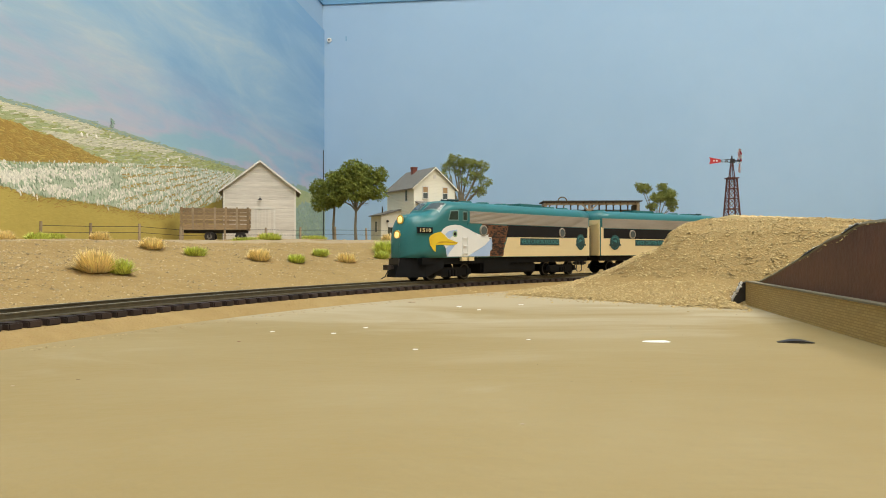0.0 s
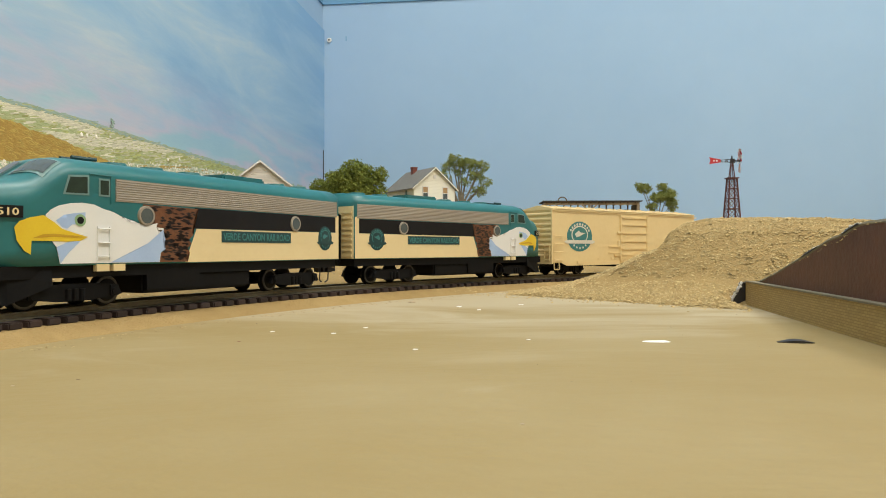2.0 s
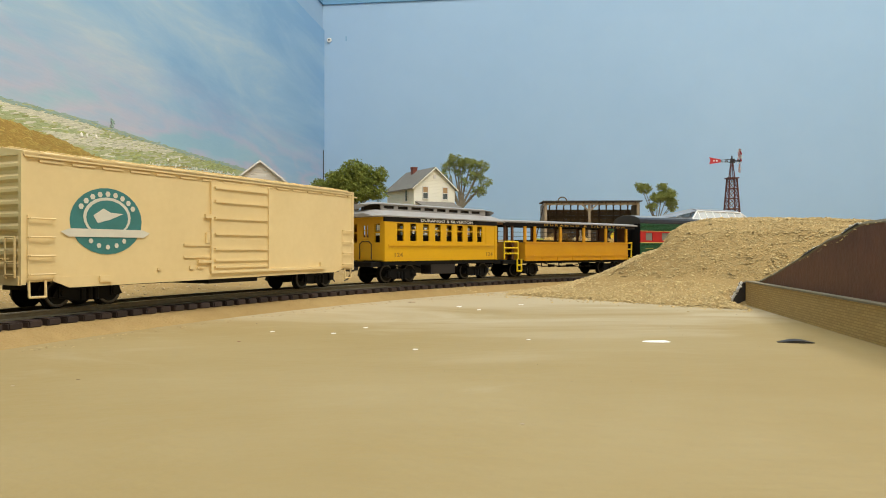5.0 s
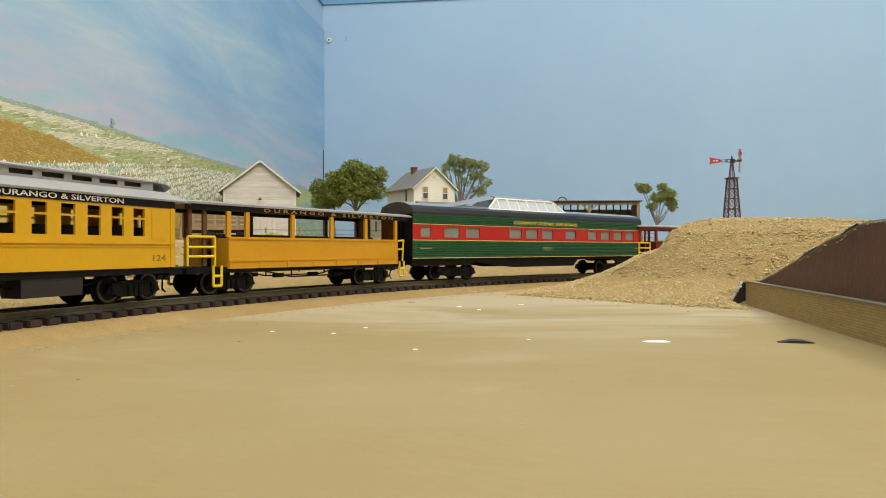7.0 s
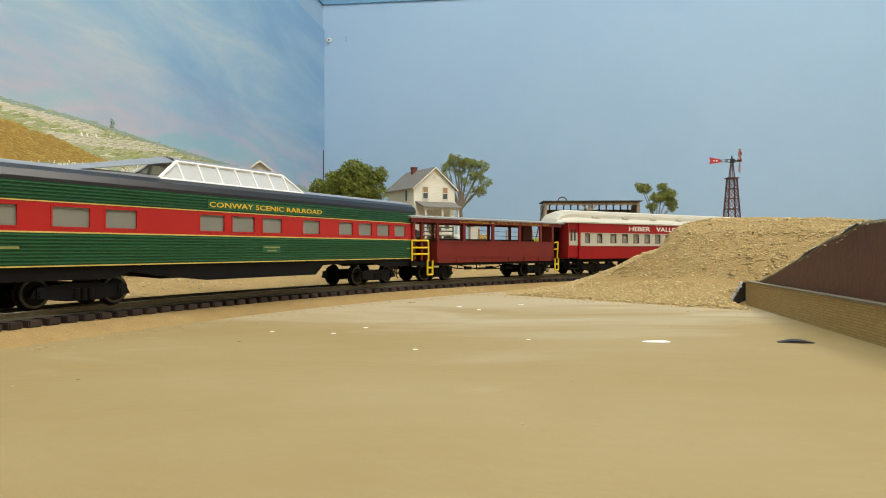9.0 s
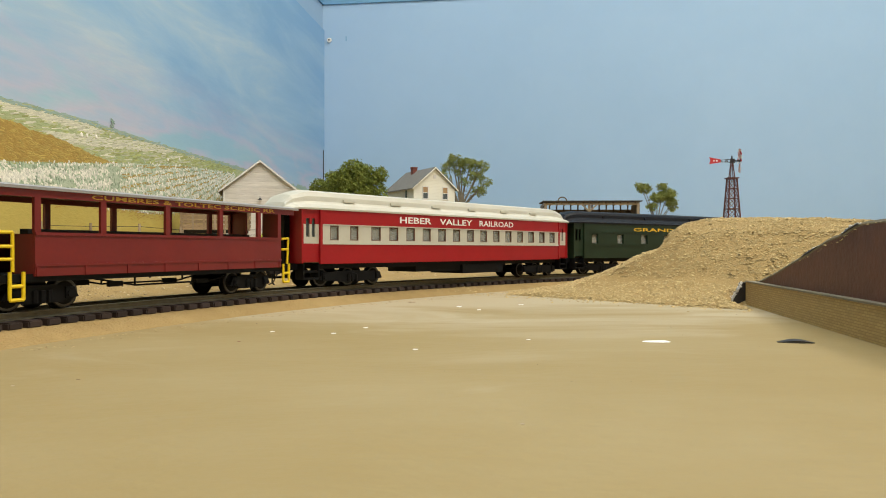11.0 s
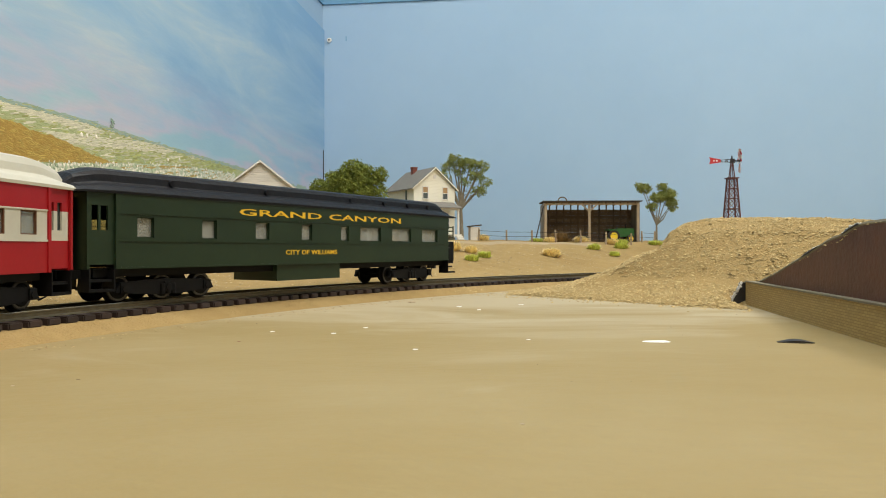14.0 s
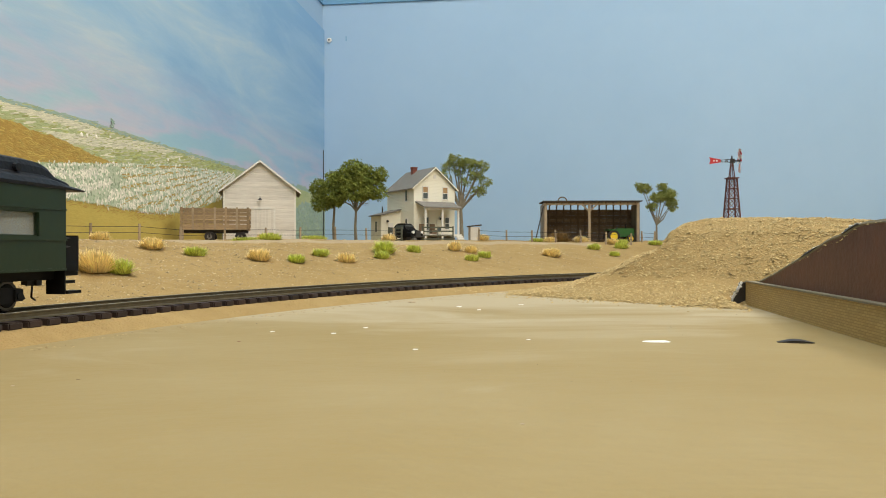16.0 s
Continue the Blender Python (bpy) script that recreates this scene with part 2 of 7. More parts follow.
def tube(bm, p, q, r, r2=None, n=8):
    """A straight round bar from p to q, tapering to r2."""
    p, q = Vector(p), Vector(q)
    d = q - p
    rot = d.to_track_quat("Z", "Y").to_matrix()
    r2 = r if r2 is None else r2
    rings = []
    for c, rr in ((p, r), (q, r2)):
        rings.append([bm.verts.new(c + rot @ Vector((rr * math.cos(2 * math.pi * i / n), rr * math.sin(2 * math.pi * i / n), 0))) for i in range(n)])
    for i in range(n):
        bm.faces.new((rings[0][i], rings[0][(i + 1) % n], rings[1][(i + 1) % n], rings[1][i]))
    bm.faces.new(rings[0][::-1])
    bm.faces.new(rings[1])
    return bm


def bars(points_list, r, n=6):
    bm = bmesh.new()
    for pts in points_list:
        for a, b in zip(pts[:-1], pts[1:]):
            tube(bm, a, b, r, n=n)
    return bm


def holed(bm, x0, x1, z0, z1, holes, y0, y1):
    """A wall plate in the x-z plane, with rectangular openings (x0, x1, z0, z1), as one connected solid."""
    xs = sorted({x0, x1, *[min(max(h[k], x0), x1) for h in holes for k in (0, 1)]})
    zs = sorted({z0, z1, *[min(max(h[k], z0), z1) for h in holes for k in (2, 3)]})

    def solid(i, k):
        if not (0 <= i < len(xs) - 1 and 0 <= k < len(zs) - 1):
            return False
        cx, cz = (xs[i] + xs[i + 1]) / 2, (zs[k] + zs[k + 1]) / 2
        return not any(h[0] < cx < h[1] and h[2] < cz < h[3] for h in holes)
    made = {}

    def v(i, k, y):
        if (i, k, y) not in made:
            made[i, k, y] = bm.verts.new((xs[i], y, zs[k]))
        return made[i, k, y]
    for i in range(len(xs) - 1):
        for k in range(len(zs) - 1):
            if not solid(i, k):
                continue
            c = ((i, k), (i + 1, k), (i + 1, k + 1), (i, k + 1))
            bm.faces.new([v(*p, y0) for p in c])
            bm.faces.new([v(*p, y1) for p in c[::-1]])
            for (di, dk), (p, q) in (((0, -1), (c[0], c[1])), ((1, 0), (c[1], c[2])), ((0, 1), (c[2], c[3])), ((-1, 0), (c[3], c[0]))):
                if not solid(i + di, k + dk):
                    bm.faces.new((v(*p, y0), v(*q, y0), v(*q, y1), v(*p, y1)))
    return bm


def pieces(name, items, material, parent, label=""):
    """Each box of a list as a part of its own."""
    for it in items:
        part(name, boxes(it), material, parent, label)


def bevel(bm, w, segments=2):
    bmesh.ops.bevel(bm, geom=list(bm.edges), offset=w, segments=segments, affect="EDGES", clamp_overlap=True)
    return bm


def lettering(body, x0, x1, z0, z1, y, parent, material, label="", stretch_depth=0.12, flip=False):
    """Words in the built-in font, fitted to a box on a side at y that faces +y."""
    cu = bpy.data.curves.new("lettering", "FONT")
    cu.body, cu.extrude, cu.resolution_u, cu.offset = body, 0.004, 2, 0.014
    tmp = new("lettering_draft", cu)
    bpy.context.view_layer.update()
    me = bpy.data.meshes.new_from_object(tmp.evaluated_get(bpy.context.evaluated_depsgraph_get()))
    bpy.data.objects.remove(tmp)
    co = np.array([v.co[:] for v in me.vertices])
    lo, hi = co.min(0), co.max(0)
    for v in me.vertices:
        u = (v.co.x - lo[0]) / (hi[0] - lo[0])
        w = (v.co.y - lo[1]) / (hi[1] - lo[1])
        d = stretch_depth * (v.co.z - lo[2]) / (hi[2] - lo[2])
        v.co = Vector((x0 + (x1 - x0) * u if flip else x1 + (x0 - x1) * u, -(y + d) if flip else y + d, z0 + (z1 - z0) * w)) * MM
    me.name = "lettering"
    me.materials.append(material)
    ob = new("lettering", me)
    ob.parent = parent
    if label:
        tagged(ob, label)
    return ob


# ---- the line of the track: a broad curve, in millimetres ----
S_LO, S_HI, STEP = -2600, 2900, 2.0
_s = np.arange(S_LO, S_HI + STEP, STEP)


def _bend(s):
    inner = 0.00103455 + 2 * 0.00902e-4 * s
    return np.where(s < -540, 1 / 640.0, np.where(s > 410, 1 / 520.0, inner))


_i0 = int(-S_LO / STEP)
_a = np.cumsum(_bend(_s)) * STEP
_a = _a - _a[_i0] + 3.902495
_x = np.cumsum(np.cos(_a)) * STEP
_y = np.cumsum(np.sin(_a)) * STEP
_x, _y = _x - _x[_i0] + 51.294, _y - _y[_i0] + 522.927


def track(s):
    return float(np.interp(s, _s, _x)), float(np.interp(s, _s, _y)), float(np.interp(s, _s, _a))


# coarse samples of the line, to tell how far a place lies from it
_ks = slice(0, None, 8)
_tx, _ty, _ta, _ts = _x[_ks], _y[_ks], _a[_ks], _s[_ks]
_near = (_ts > -1900) & (_ts < 1000)
_tx, _ty, _ta, _ts = _tx[_near], _ty[_near], _ta[_near], _ts[_near]


def off_track(X, Y):
    """Signed distance from the line, positive on the far side, away from the camera."""
    i = np.argmin((X[..., None] - _tx) ** 2 + (Y[..., None] - _ty) ** 2, axis=-1)
    return (X - _tx[i]) * np.sin(_ta[i]) - (Y - _ty[i]) * np.cos(_ta[i])


def ease(t):
    t = np.clip(t, 0, 1)
    return t * t * (3 - 2 * t)


# foot of the gravel hill and the brown board that cuts it off
BOARD_A, BOARD_B = (157.0, 352.0), (133.0, 209.0)


def board_x(Y):
    return BOARD_A[0] + (BOARD_B[0] - BOARD_A[0]) * (BOARD_A[1] - Y) / (BOARD_A[1] - BOARD_B[1])


def board_top(Y):
    """Height of the cut hill along the board."""
    return np.interp(Y, [170, 214, 227, 233, 240, 245, 255, 266, 278, 295, 318, 346, 352], [27.8, 28.0, 27.8, 27.1, 25.4, 24.2, 23.2, 20.6, 17.5, 14.1, 9.0, 3.4, 2.6])


def hill(X, Y):
    d = -off_track(X, Y) - 24
    # straight foot from beside the track to the end of the board
    fx, fy, gx, gy = 40.0, 438.0, 140.0, 330.0
    L = math.hypot(gx - fx, gy - fy)
    nx, ny = -(gy - fy) / L, (gx - fx) / L
    front = (X - fx) * nx + (Y - fy) * ny
    past = X - board_x(Y)
    front = np.where((Y < 356) & (past > 0), 400.0, front)
    # a low apron of spilled gravel at the foot, then the bank
    bank = np.interp(front, [0, 5, 14, 28, 44, 60, 82, 108, 150], [0, 1.4, 3.2, 5.6, 10.5, 23.5, 38.0, 47.5, 51.3])
    bank = np.minimum(bank, 51.3 * ease(d / 118.0) ** 0.92)
    h = bank * (51.3 - 6.5 * ease((X - 190) / 70)) / 51.3
    # blunt end towards the open track, with a thin toe of spilled gravel
    e = 460 * (X / np.maximum(Y, 60) - 0.2235)
    h = np.minimum(h, np.interp(e, [-62, -28, 0, 18, 29, 39, 42, 46, 55, 65, 84, 110], [0, 3.0, 11.0, 19.5, 24.5, 27.5, 32.0, 38.0, 44.2, 47.4, 50.4, 52.5]))
    h = np.where((Y < 356) & (past <= 0), h * ease((-past - 5) / 14), h)
    lim = np.where((Y < 356) & (past > 0), board_top(Y) + 8.5 + past * 0.27, 999)
    h = np.minimum(h, lim)
    h = h * ease((900 - X) / 150) * ease((Y - 90) / 60)
    # a bare nick round the end of the board
    nick = np.hypot(X - 151, Y - 358)
    h = np.where((X < 163) & (nick < 11), h * ease((nick - 2) / 8), h)
    return np.maximum(h, 0)


def wave(X, Y, sc, seed=0.0):
    return np.vectorize(lambda a, b: noise.fractal(Vector((a / sc + seed, b / sc, seed)), 1.0, 2.0, 3))(X, Y)


def ground_z(X, Y, rough=True):
    X, Y = np.asarray(X, float), np.asarray(Y, float)
    d = off_track(X, Y)
    t = np.clip((d - 16) / 195, 0, 1)
    far = -4.8 + 33.0 * (0.55 * t + 0.45 * ease(t)) + 11 * ease((d - 215) / 260)
    far = np.minimum(far, 20.2 + 0.0113 * Y)
    near = -4.8 - 5.4 * ease((-d - 16) / 17)
    z = np.where(d > 0, far, near)
    bumps = 0.0
    if rough:
        bumps = wave(X, Y, 55) * 2.2 * ease((np.abs(d) - 18) / 40) + wave(X, Y, 12, 7.0) * 0.4 * ease((np.abs(d) - 17) / 14)
    h = hill(X, Y)
    z = np.where(d > 0, z + bumps, z + np.where(h > 0.05, h - 0.0, 0) + (bumps * ease(h / 12) if rough else 0))
    z = np.where((d < 0) & (h > 0.05) & (z < -8.5 + h), -8.5 + h + (bumps * ease(h / 12) if rough else 0), z)
    return z


def gz(x, y):
    return float(ground_z(np.array([x]), np.array([y]))[0])


# ---- the room and its painted walls ----
WALL_DIR = Vector((0.9925, -0.1221, 0))     # along the blue wall, from the corner
MURAL_DIR = Vector((-0.1221, -0.9925, 0))   # along the painted wall, from the corner
CORNER = Vector((-240.0, 1400.0, 0))
TOP_Z, CEIL_Z = 506.0, 1400.0


def wall_slab(name, a, b, z0, z1, out, thick, material, label):
    """An upright slab from a to b, thickened towards out."""
    a, b, out = Vector(a), Vector(b), Vector(out).normalized() * thick
    bm = bmesh.new()
    prism(bm, [(p.x, p.y) for p in (a, b, b + out, a + out)], z0, z1, "z")
    ob = part(name, bm, material)
    return tagged(ob, label, "wall", kind="structure")


back_end = CORNER + WALL_DIR * 2400
left_end = CORNER + MURAL_DIR * 3100
wall_slab("wall_north", CORNER - WALL_DIR * 60, back_end, -60, TOP_Z, -MURAL_DIR, 60, M_WALLBLUE, "plain sky-blue painted backdrop wall behind the farm")
wall_slab("wall_north_upper", CORNER - WALL_DIR * 60 + MURAL_DIR * 3, back_end + MURAL_DIR * 3, TOP_Z, CEIL_Z, -MURAL_DIR, 60, M_UPPERBLUE, "deeper blue upper wall above the backdrop")
wall_slab("wall_west", CORNER, left_end, -60, TOP_Z, -WALL_DIR, 60, M_WALLBLUE, "sky-blue side wall behind the painted mural")
wall_slab("wall_west_upper", CORNER + WALL_DIR * 3, left_end + WALL_DIR * 3, TOP_Z, CEIL_Z, -WALL_DIR, 60, M_UPPERBLUE, "deeper blue upper side wall")
wall_slab("wall_east", back_end + MURAL_DIR * -60, back_end + MURAL_DIR * 3100, -60, CEIL_Z, WALL_DIR, 60, M_ROOM, "plain off-white room wall")
wall_slab("wall_south", left_end - WALL_DIR * 60, left_end + WALL_DIR * 2460, -60, CEIL_Z, MURAL_DIR, 60, M_ROOM, "plain off-white room wall behind the layout")
cb = bmesh.new()
cq = [CORNER - WALL_DIR * 60 - MURAL_DIR * 60, back_end - MURAL_DIR * 60 + WALL_DIR * 60, back_end + MURAL_DIR * 3160 + WALL_DIR * 60, left_end + MURAL_DIR * 60 - WALL_DIR * 60]
prism(cb, [(p.x, p.y) for p in cq], CEIL_Z, CEIL_Z + 40, "z")
tagged(part("ceiling", cb, M_ROOM), "plain off-white room ceiling", "ceiling", kind="structure")

M_DIFFUSER = mat("lamp_diffuser", (1, 0.96, 0.88), None, 20, 0.6, glow=2.0)
for lx, ly, lw in LAMPS:
    fix = thing("ceiling_light", "white fluorescent ceiling light with a frosted diffuser", "lamp", "ceiling lights", at=pose(lx, ly, 1.4))
    part("frame", boxes((-165, 165, -565, 565, -14, -1)), M_WHITE, fix)
    part("diffuser", bevel(boxes((-155, 155, -555, 555, -24, -15)), 3), M_DIFFUSER, fix)

# a round-headed screw and a scratch on the blue wall
scr = bmesh.new()
tube(scr, (0, 0, 0), (0, -2.0, 0), 5.0, 4.2, 14)
screw = thing("wall_screw", "small white round screw cap in the blue wall", "screw", at=place(-226, 1396.5, 435, -7))
part("cap", scr, M_CHIP, screw)
part("core", tube(bmesh.new(), (0, -1.9, 0), (0, -2.6, 0), 1.8, n=10), M_MILLDARK, screw)
scratch = part("wall_scratch", bevel(boxes((-0.9, 0.9, -0.8, 0, -5, 5)), 0.3), M_UPPERBLUE, at=place(-192, 1393.0, 437, -7))
tagged(scratch, "short dark scratch in the blue wall paint", "scratch")
# a thin black bar draws the dark line up the wall corner
seam = part("corner_rod", tube(bmesh.new(), (0, 0, 20), (0, 0, 215), 0.8, n=8), M_MILLDARK, at=place(-236, 1388, 0))
tagged(seam, "thin black upright line in the corner of the walls", "rod")


# ---- the mural: a flat painted panel on the side wall, with brush marks as thin paint ----
def mural_pt(q, z, lift=0.0):
    p = CORNER + MURAL_DIR * q + WALL_DIR * (4.0 + lift)
    return (p.x, p.y, z)


def sky_material():
    m = bpy.data.materials.new("painted_sky")
    m.use_nodes = True
    n, l = m.node_tree.nodes, m.node_tree.links
    p = n["Principled BSDF"]
    p.inputs["Roughness"].default_value = 0.75
    tc = n.new("ShaderNodeTexCoord")
    mp = n.new("ShaderNodeMapping")
    mp.inputs["Rotation"].default_value = (radians(-5), 0, 0)
    mp.inputs["Scale"].default_value = (1.0, 0.7, 3.6)
    l.new(tc.outputs["Object"], mp.inputs[0])
    a = n.new("ShaderNodeTexNoise")
    a.inputs["Scale"].default_value, a.inputs["Detail"].default_value, a.inputs["Roughness"].default_value = 2.6, 9, 0.62
    a.inputs["Distortion"].default_value = 0.5
    l.new(mp.outputs[0], a.inputs["Vector"])
    sep = n.new("ShaderNodeSeparateXYZ")
    l.new(tc.outputs["Object"], sep.inputs[0])
    # whiter towards the open end, bluer near the corner and low down
    mr = n.new("ShaderNodeMapRange")
    mr.inputs[1].default_value, mr.inputs[2].default_value = 1.38, 0.55
    mr.inputs[3].default_value, mr.inputs[4].default_value = -0.10, 0.03
    l.new(sep.outputs["Y"], mr.inputs[0])
    ad = n.new("ShaderNodeMath")
    l.new(a.outputs["Fac"], ad.inputs[0])
    l.new(mr.outputs[0], ad.inputs[1])
    cloud = ramp(n, l, ad.outputs[0], [(0.34, (0.235, 0.435, 0.68)), (0.47, (0.315, 0.51, 0.72)), (0.54, (0.38, 0.555, 0.72)), (0.60, (0.49, 0.615, 0.715)), (0.72, (0.66, 0.68, 0.67))])
    mz = n.new("ShaderNodeMapRange")
    mz.inputs[1].default_value, mz.inputs[2].default_value = 0.235, 0.125
    l.new(sep.outputs["Z"], mz.inputs[0])
    b = n.new("ShaderNodeTexNoise")
    b.inputs["Scale"].default_value, b.inputs["Detail"].default_value = 9.0, 6
    l.new(mp.outputs[0], b.inputs["Vector"])
    glow = ramp(n, l, b.outputs["Fac"], [(0.38, (0.36, 0.53, 0.70)), (0.52, (0.62, 0.54, 0.66)), (0.66, (0.36, 0.58, 0.66))])
    mix = n.new("ShaderNodeMix")
    mix.data_type = "RGBA"
    mu = n.new("ShaderNodeMath")
    mu.operation = "MULTIPLY"
    mu.inputs[1].default_value = 0.75
    l.new(mz.outputs[0], mu.inputs[0])
    l.new(mu.outputs[0], mix.inputs[0])
    l.new(cloud, mix.inputs[6])
    l.new(glow, mix.inputs[7])
    l.new(mix.outputs[2], p.inputs["Base Color"])
    bn = n.new("ShaderNodeBump")
    bn.inputs["Strength"].default_value, bn.inputs["Distance"].default_value = 0.1, 0.001
    c = n.new("ShaderNodeTexNoise")
    c.inputs["Scale"].default_value = 120
    l.new(mp.outputs[0], c.inputs["Vector"])
    l.new(c.outputs["Fac"], bn.inputs["Height"])
    l.new(bn.outputs[0], p.inputs["Normal"])
    return m


mural = thing("mural", "hand-painted mural of flower fields under a cloudy sky", "painting")
MURAL_TOP = 455.0
mb = bmesh.new()
pa, pb = CORNER + WALL_DIR * 0.2, CORNER + MURAL_DIR * 3000 + WALL_DIR * 0.2
prism(mb, [(p.x, p.y) for p in (pa, pb, pb + WALL_DIR * 3.8, pa + WALL_DIR * 3.8)], -20, MURAL_TOP, "z")
part("sky", mb, sky_material(), mural, "blue and white brushed sky with drifting clouds")

MQ = 3000.0


def mural_field(name, top, bottom, material, label, lift, q0=0.0, q1=MQ, ragged=2.0, n=420):
    """A band of paint between two heights that vary along the wall, with brushed edges."""
    bm = bmesh.new()
    prev = None
    for i in range(n + 1):
        q = q0 + (q1 - q0) * (i / n) ** 1.6
        r = ragged * noise.noise(Vector((q * 0.09, 3.1 * lift, 0))) + ragged * 0.6 * noise.noise(Vector((q * 0.31, 8.0 * lift, 0)))
        r2 = ragged * noise.noise(Vector((q * 0.11, 5.7 * lift, 4.0)))
        hi, lo = top(q) + r, bottom(q) + r2
        if hi < lo + 0.2:
            hi = lo + 0.2
        cur = (bm.verts.new(mural_pt(q, lo, lift)), bm.verts.new(mural_pt(q, hi, lift)))
        if prev:
            bm.faces.new((prev[0], cur[0], cur[1], prev[1]))
        prev = cur
    return part(name, bm, material, mural, label)


def line(*pts):
    qs, zs = [p[0] for p in pts], [p[1] for p in pts]
    return lambda q: float(np.interp(q, qs, zs))


M_PAINTGREEN = mat("painted_hill_green", (0.55, 0.57, 0.33), (0.34, 0.42, 0.19), 22, 0.8, stretch=(1, 1, 3), bump=0.4, bscale=300, fine=0.5)
M_PAINTOCHRE = mat("painted_ochre_field", (0.50, 0.33, 0.075), (0.36, 0.235, 0.055), 30, 0.8, stretch=(1, 1, 2), bump=0.4, bscale=300, fine=0.5)
M_PAINTOLIVE = mat("painted_olive_meadow", (0.58, 0.46, 0.115), (0.47, 0.37, 0.085), 14, 0.8, stretch=(1, 1, 2.5), bump=0.3, bscale=300, fine=0.4)
M_PAINTMINT = mat("painted_mint_ground", (0.60, 0.65, 0.50), (0.42, 0.52, 0.37), 40, 0.8, stretch=(1, 1, 2), bump=0.3, bscale=300, fine=0.5)
M_PAINTGRASS = mat("yellow_green_dabs", (0.46, 0.48, 0.17), (0.36, 0.41, 0.15), 200, 0.8, island=0.3)
M_PAINTTEAL = mat("painted_teal_ridge", (0.38, 0.49, 0.45), (0.27, 0.39, 0.31), 30, 0.8, stretch=(1, 1, 3), fine=0.5)
M_PAINTWHITE = mat("white_flower_dabs", (0.88, 0.86, 0.76), (0.78, 0.77, 0.66), 200, 0.8, island=0.2)
M_PAINTSAGE = mat("sage_green_dabs", (0.42, 0.52, 0.36), (0.28, 0.38, 0.24), 200, 0.8, island=0.4)
M_PAINTCREAM = mat("cream_strokes", (0.74, 0.72, 0.57), (0.64, 0.63, 0.48), 200, 0.8, island=0.2)
M_PAINTSTRAW = mat("straw_yellow_dabs", (0.52, 0.38, 0.10), (0.42, 0.30, 0.07), 200, 0.8, island=0.2)

crest = line((0, 121), (300, 131), (400, 135), (600, 136), (710, 138), (760, 139.5), (860, 137.5), (3000, 150))
ocher_top = line((700, 103), (728, 105.5), (762, 110), (793, 115.5), (859, 121), (3000, 128))
ocher_low = line((700, 105.5), (720, 104), (778, 97.5), (860, 88), (3000, 70))
mural_field("far_ridge", line((0, 137), (60, 133), (300, 132), (430, 136)), line((0, 50), (3000, 50)), M_PAINTTEAL, "blue-green far ridge and trees", 0.15, 0, 430, 4.0)
mural_field("green_hill", crest, line((0, 60), (3000, 60)), M_PAINTGREEN, "green and white hillside", 0.3, 60, MQ, 1.6)
mural_field("ochre_field", ocher_top, ocher_low, M_PAINTOCHRE, "ochre field", 0.45, 700, MQ, 2.2)
f_top = line((430, 124), (466, 122.7), (531, 120.6), (600, 116.6), (710, 104.6), (793, 94.5), (860, 86.6), (3000, 75))
f_bot = line((430, 104), (466, 89), (560, 65), (612, 60), (669, 59), (754, 63.7), (828, 65), (860, 70), (3000, 55))
mural_field("flower_field_ground", f_top, f_bot, M_PAINTMINT, "pale sage ground of the flower field", 0.6, 430, MQ, 2.0)
mural_field("meadow", line((0, 72), (300, 74), (430, 102), (466, 88), (560, 64), (612, 59), (669, 58), (754, 62.7), (828, 64), (860, 69), (3000, 55)), line((0, -10), (3000, -10)), M_PAINTOLIVE, "olive and ochre meadow", 0.5, 0, MQ, 2.0)
mural_field("painted_grove", line((0, 95), (30, 118), (90, 108), (150, 100), (190, 92)), line((0, 30), (190, 30)), M_PAINTTEAL, "blue-green painted trees", 0.75, 0, 190, 7.0)


def dabs(name, count, pick, material, label, lift, size, seed):
    """Many small raised brush dabs; pick gives place, length, lean of each."""
    rnd = random.Random(seed)
    bm = bmesh.new()
    for _ in range(count):
        got = pick(rnd)
        if not got:
            continue
        q, z, ln, lean = got
        w = size * rnd.uniform(0.5, 1.2)
        dx, dz = math.cos(lean), math.sin(lean)
        pts = []
        for u, v in ((-0.5, -0.35), (0.5, -0.5), (0.55, 0.3), (-0.4, 0.5)):
            pts.append(bm.verts.new(mural_pt(q + (u * ln * dx - v * w * dz), z + (u * ln * dz + v * w * dx), lift)))
        tip = bm.verts.new(mural_pt(q, z, lift + 0.1))
        for i in range(4):
            bm.faces.new((pts[i], pts[(i + 1) % 4], tip))
    return tagged(part(name, bm, material, mural, label), kind="stuff")


def in_row(q, z, share):
    """Planted rows that fan out from the far end of the field."""
    fan = math.atan2(136 - z, (q - 405) * 0.3)
    return (fan * 10.5 + 0.25 * noise.noise(Vector((q * 0.02, z * 0.1, 0)))) % 1.0 < share


def flower(rnd):
    q = rnd.uniform(430, 1000)
    t = rnd.random() ** 0.8
    z = f_bot(q) + (f_top(q) - f_bot(q)) * t + rnd.gauss(0, 1.2)
    if not in_row(q, z, 0.62) and rnd.random() < 0.8:
        return None
    if noise.noise(Vector((q * 0.03, z * 0.12, 5.0))) < -0.25 and q > 640:
        return None
    return q, z, rnd.uniform(1.6, 4.2) * (1.35 - 0.7 * t), rnd.gauss(1.25, 0.6)


def between(rnd):
    q = rnd.uniform(440, 700)
    z = rnd.uniform(f_bot(q), f_top(q))
    if in_row(q, z, 0.62):
        return None
    return q, z, rnd.uniform(4, 11), math.atan2(z - 136, q - 405) + rnd.gauss(0, 0.12)


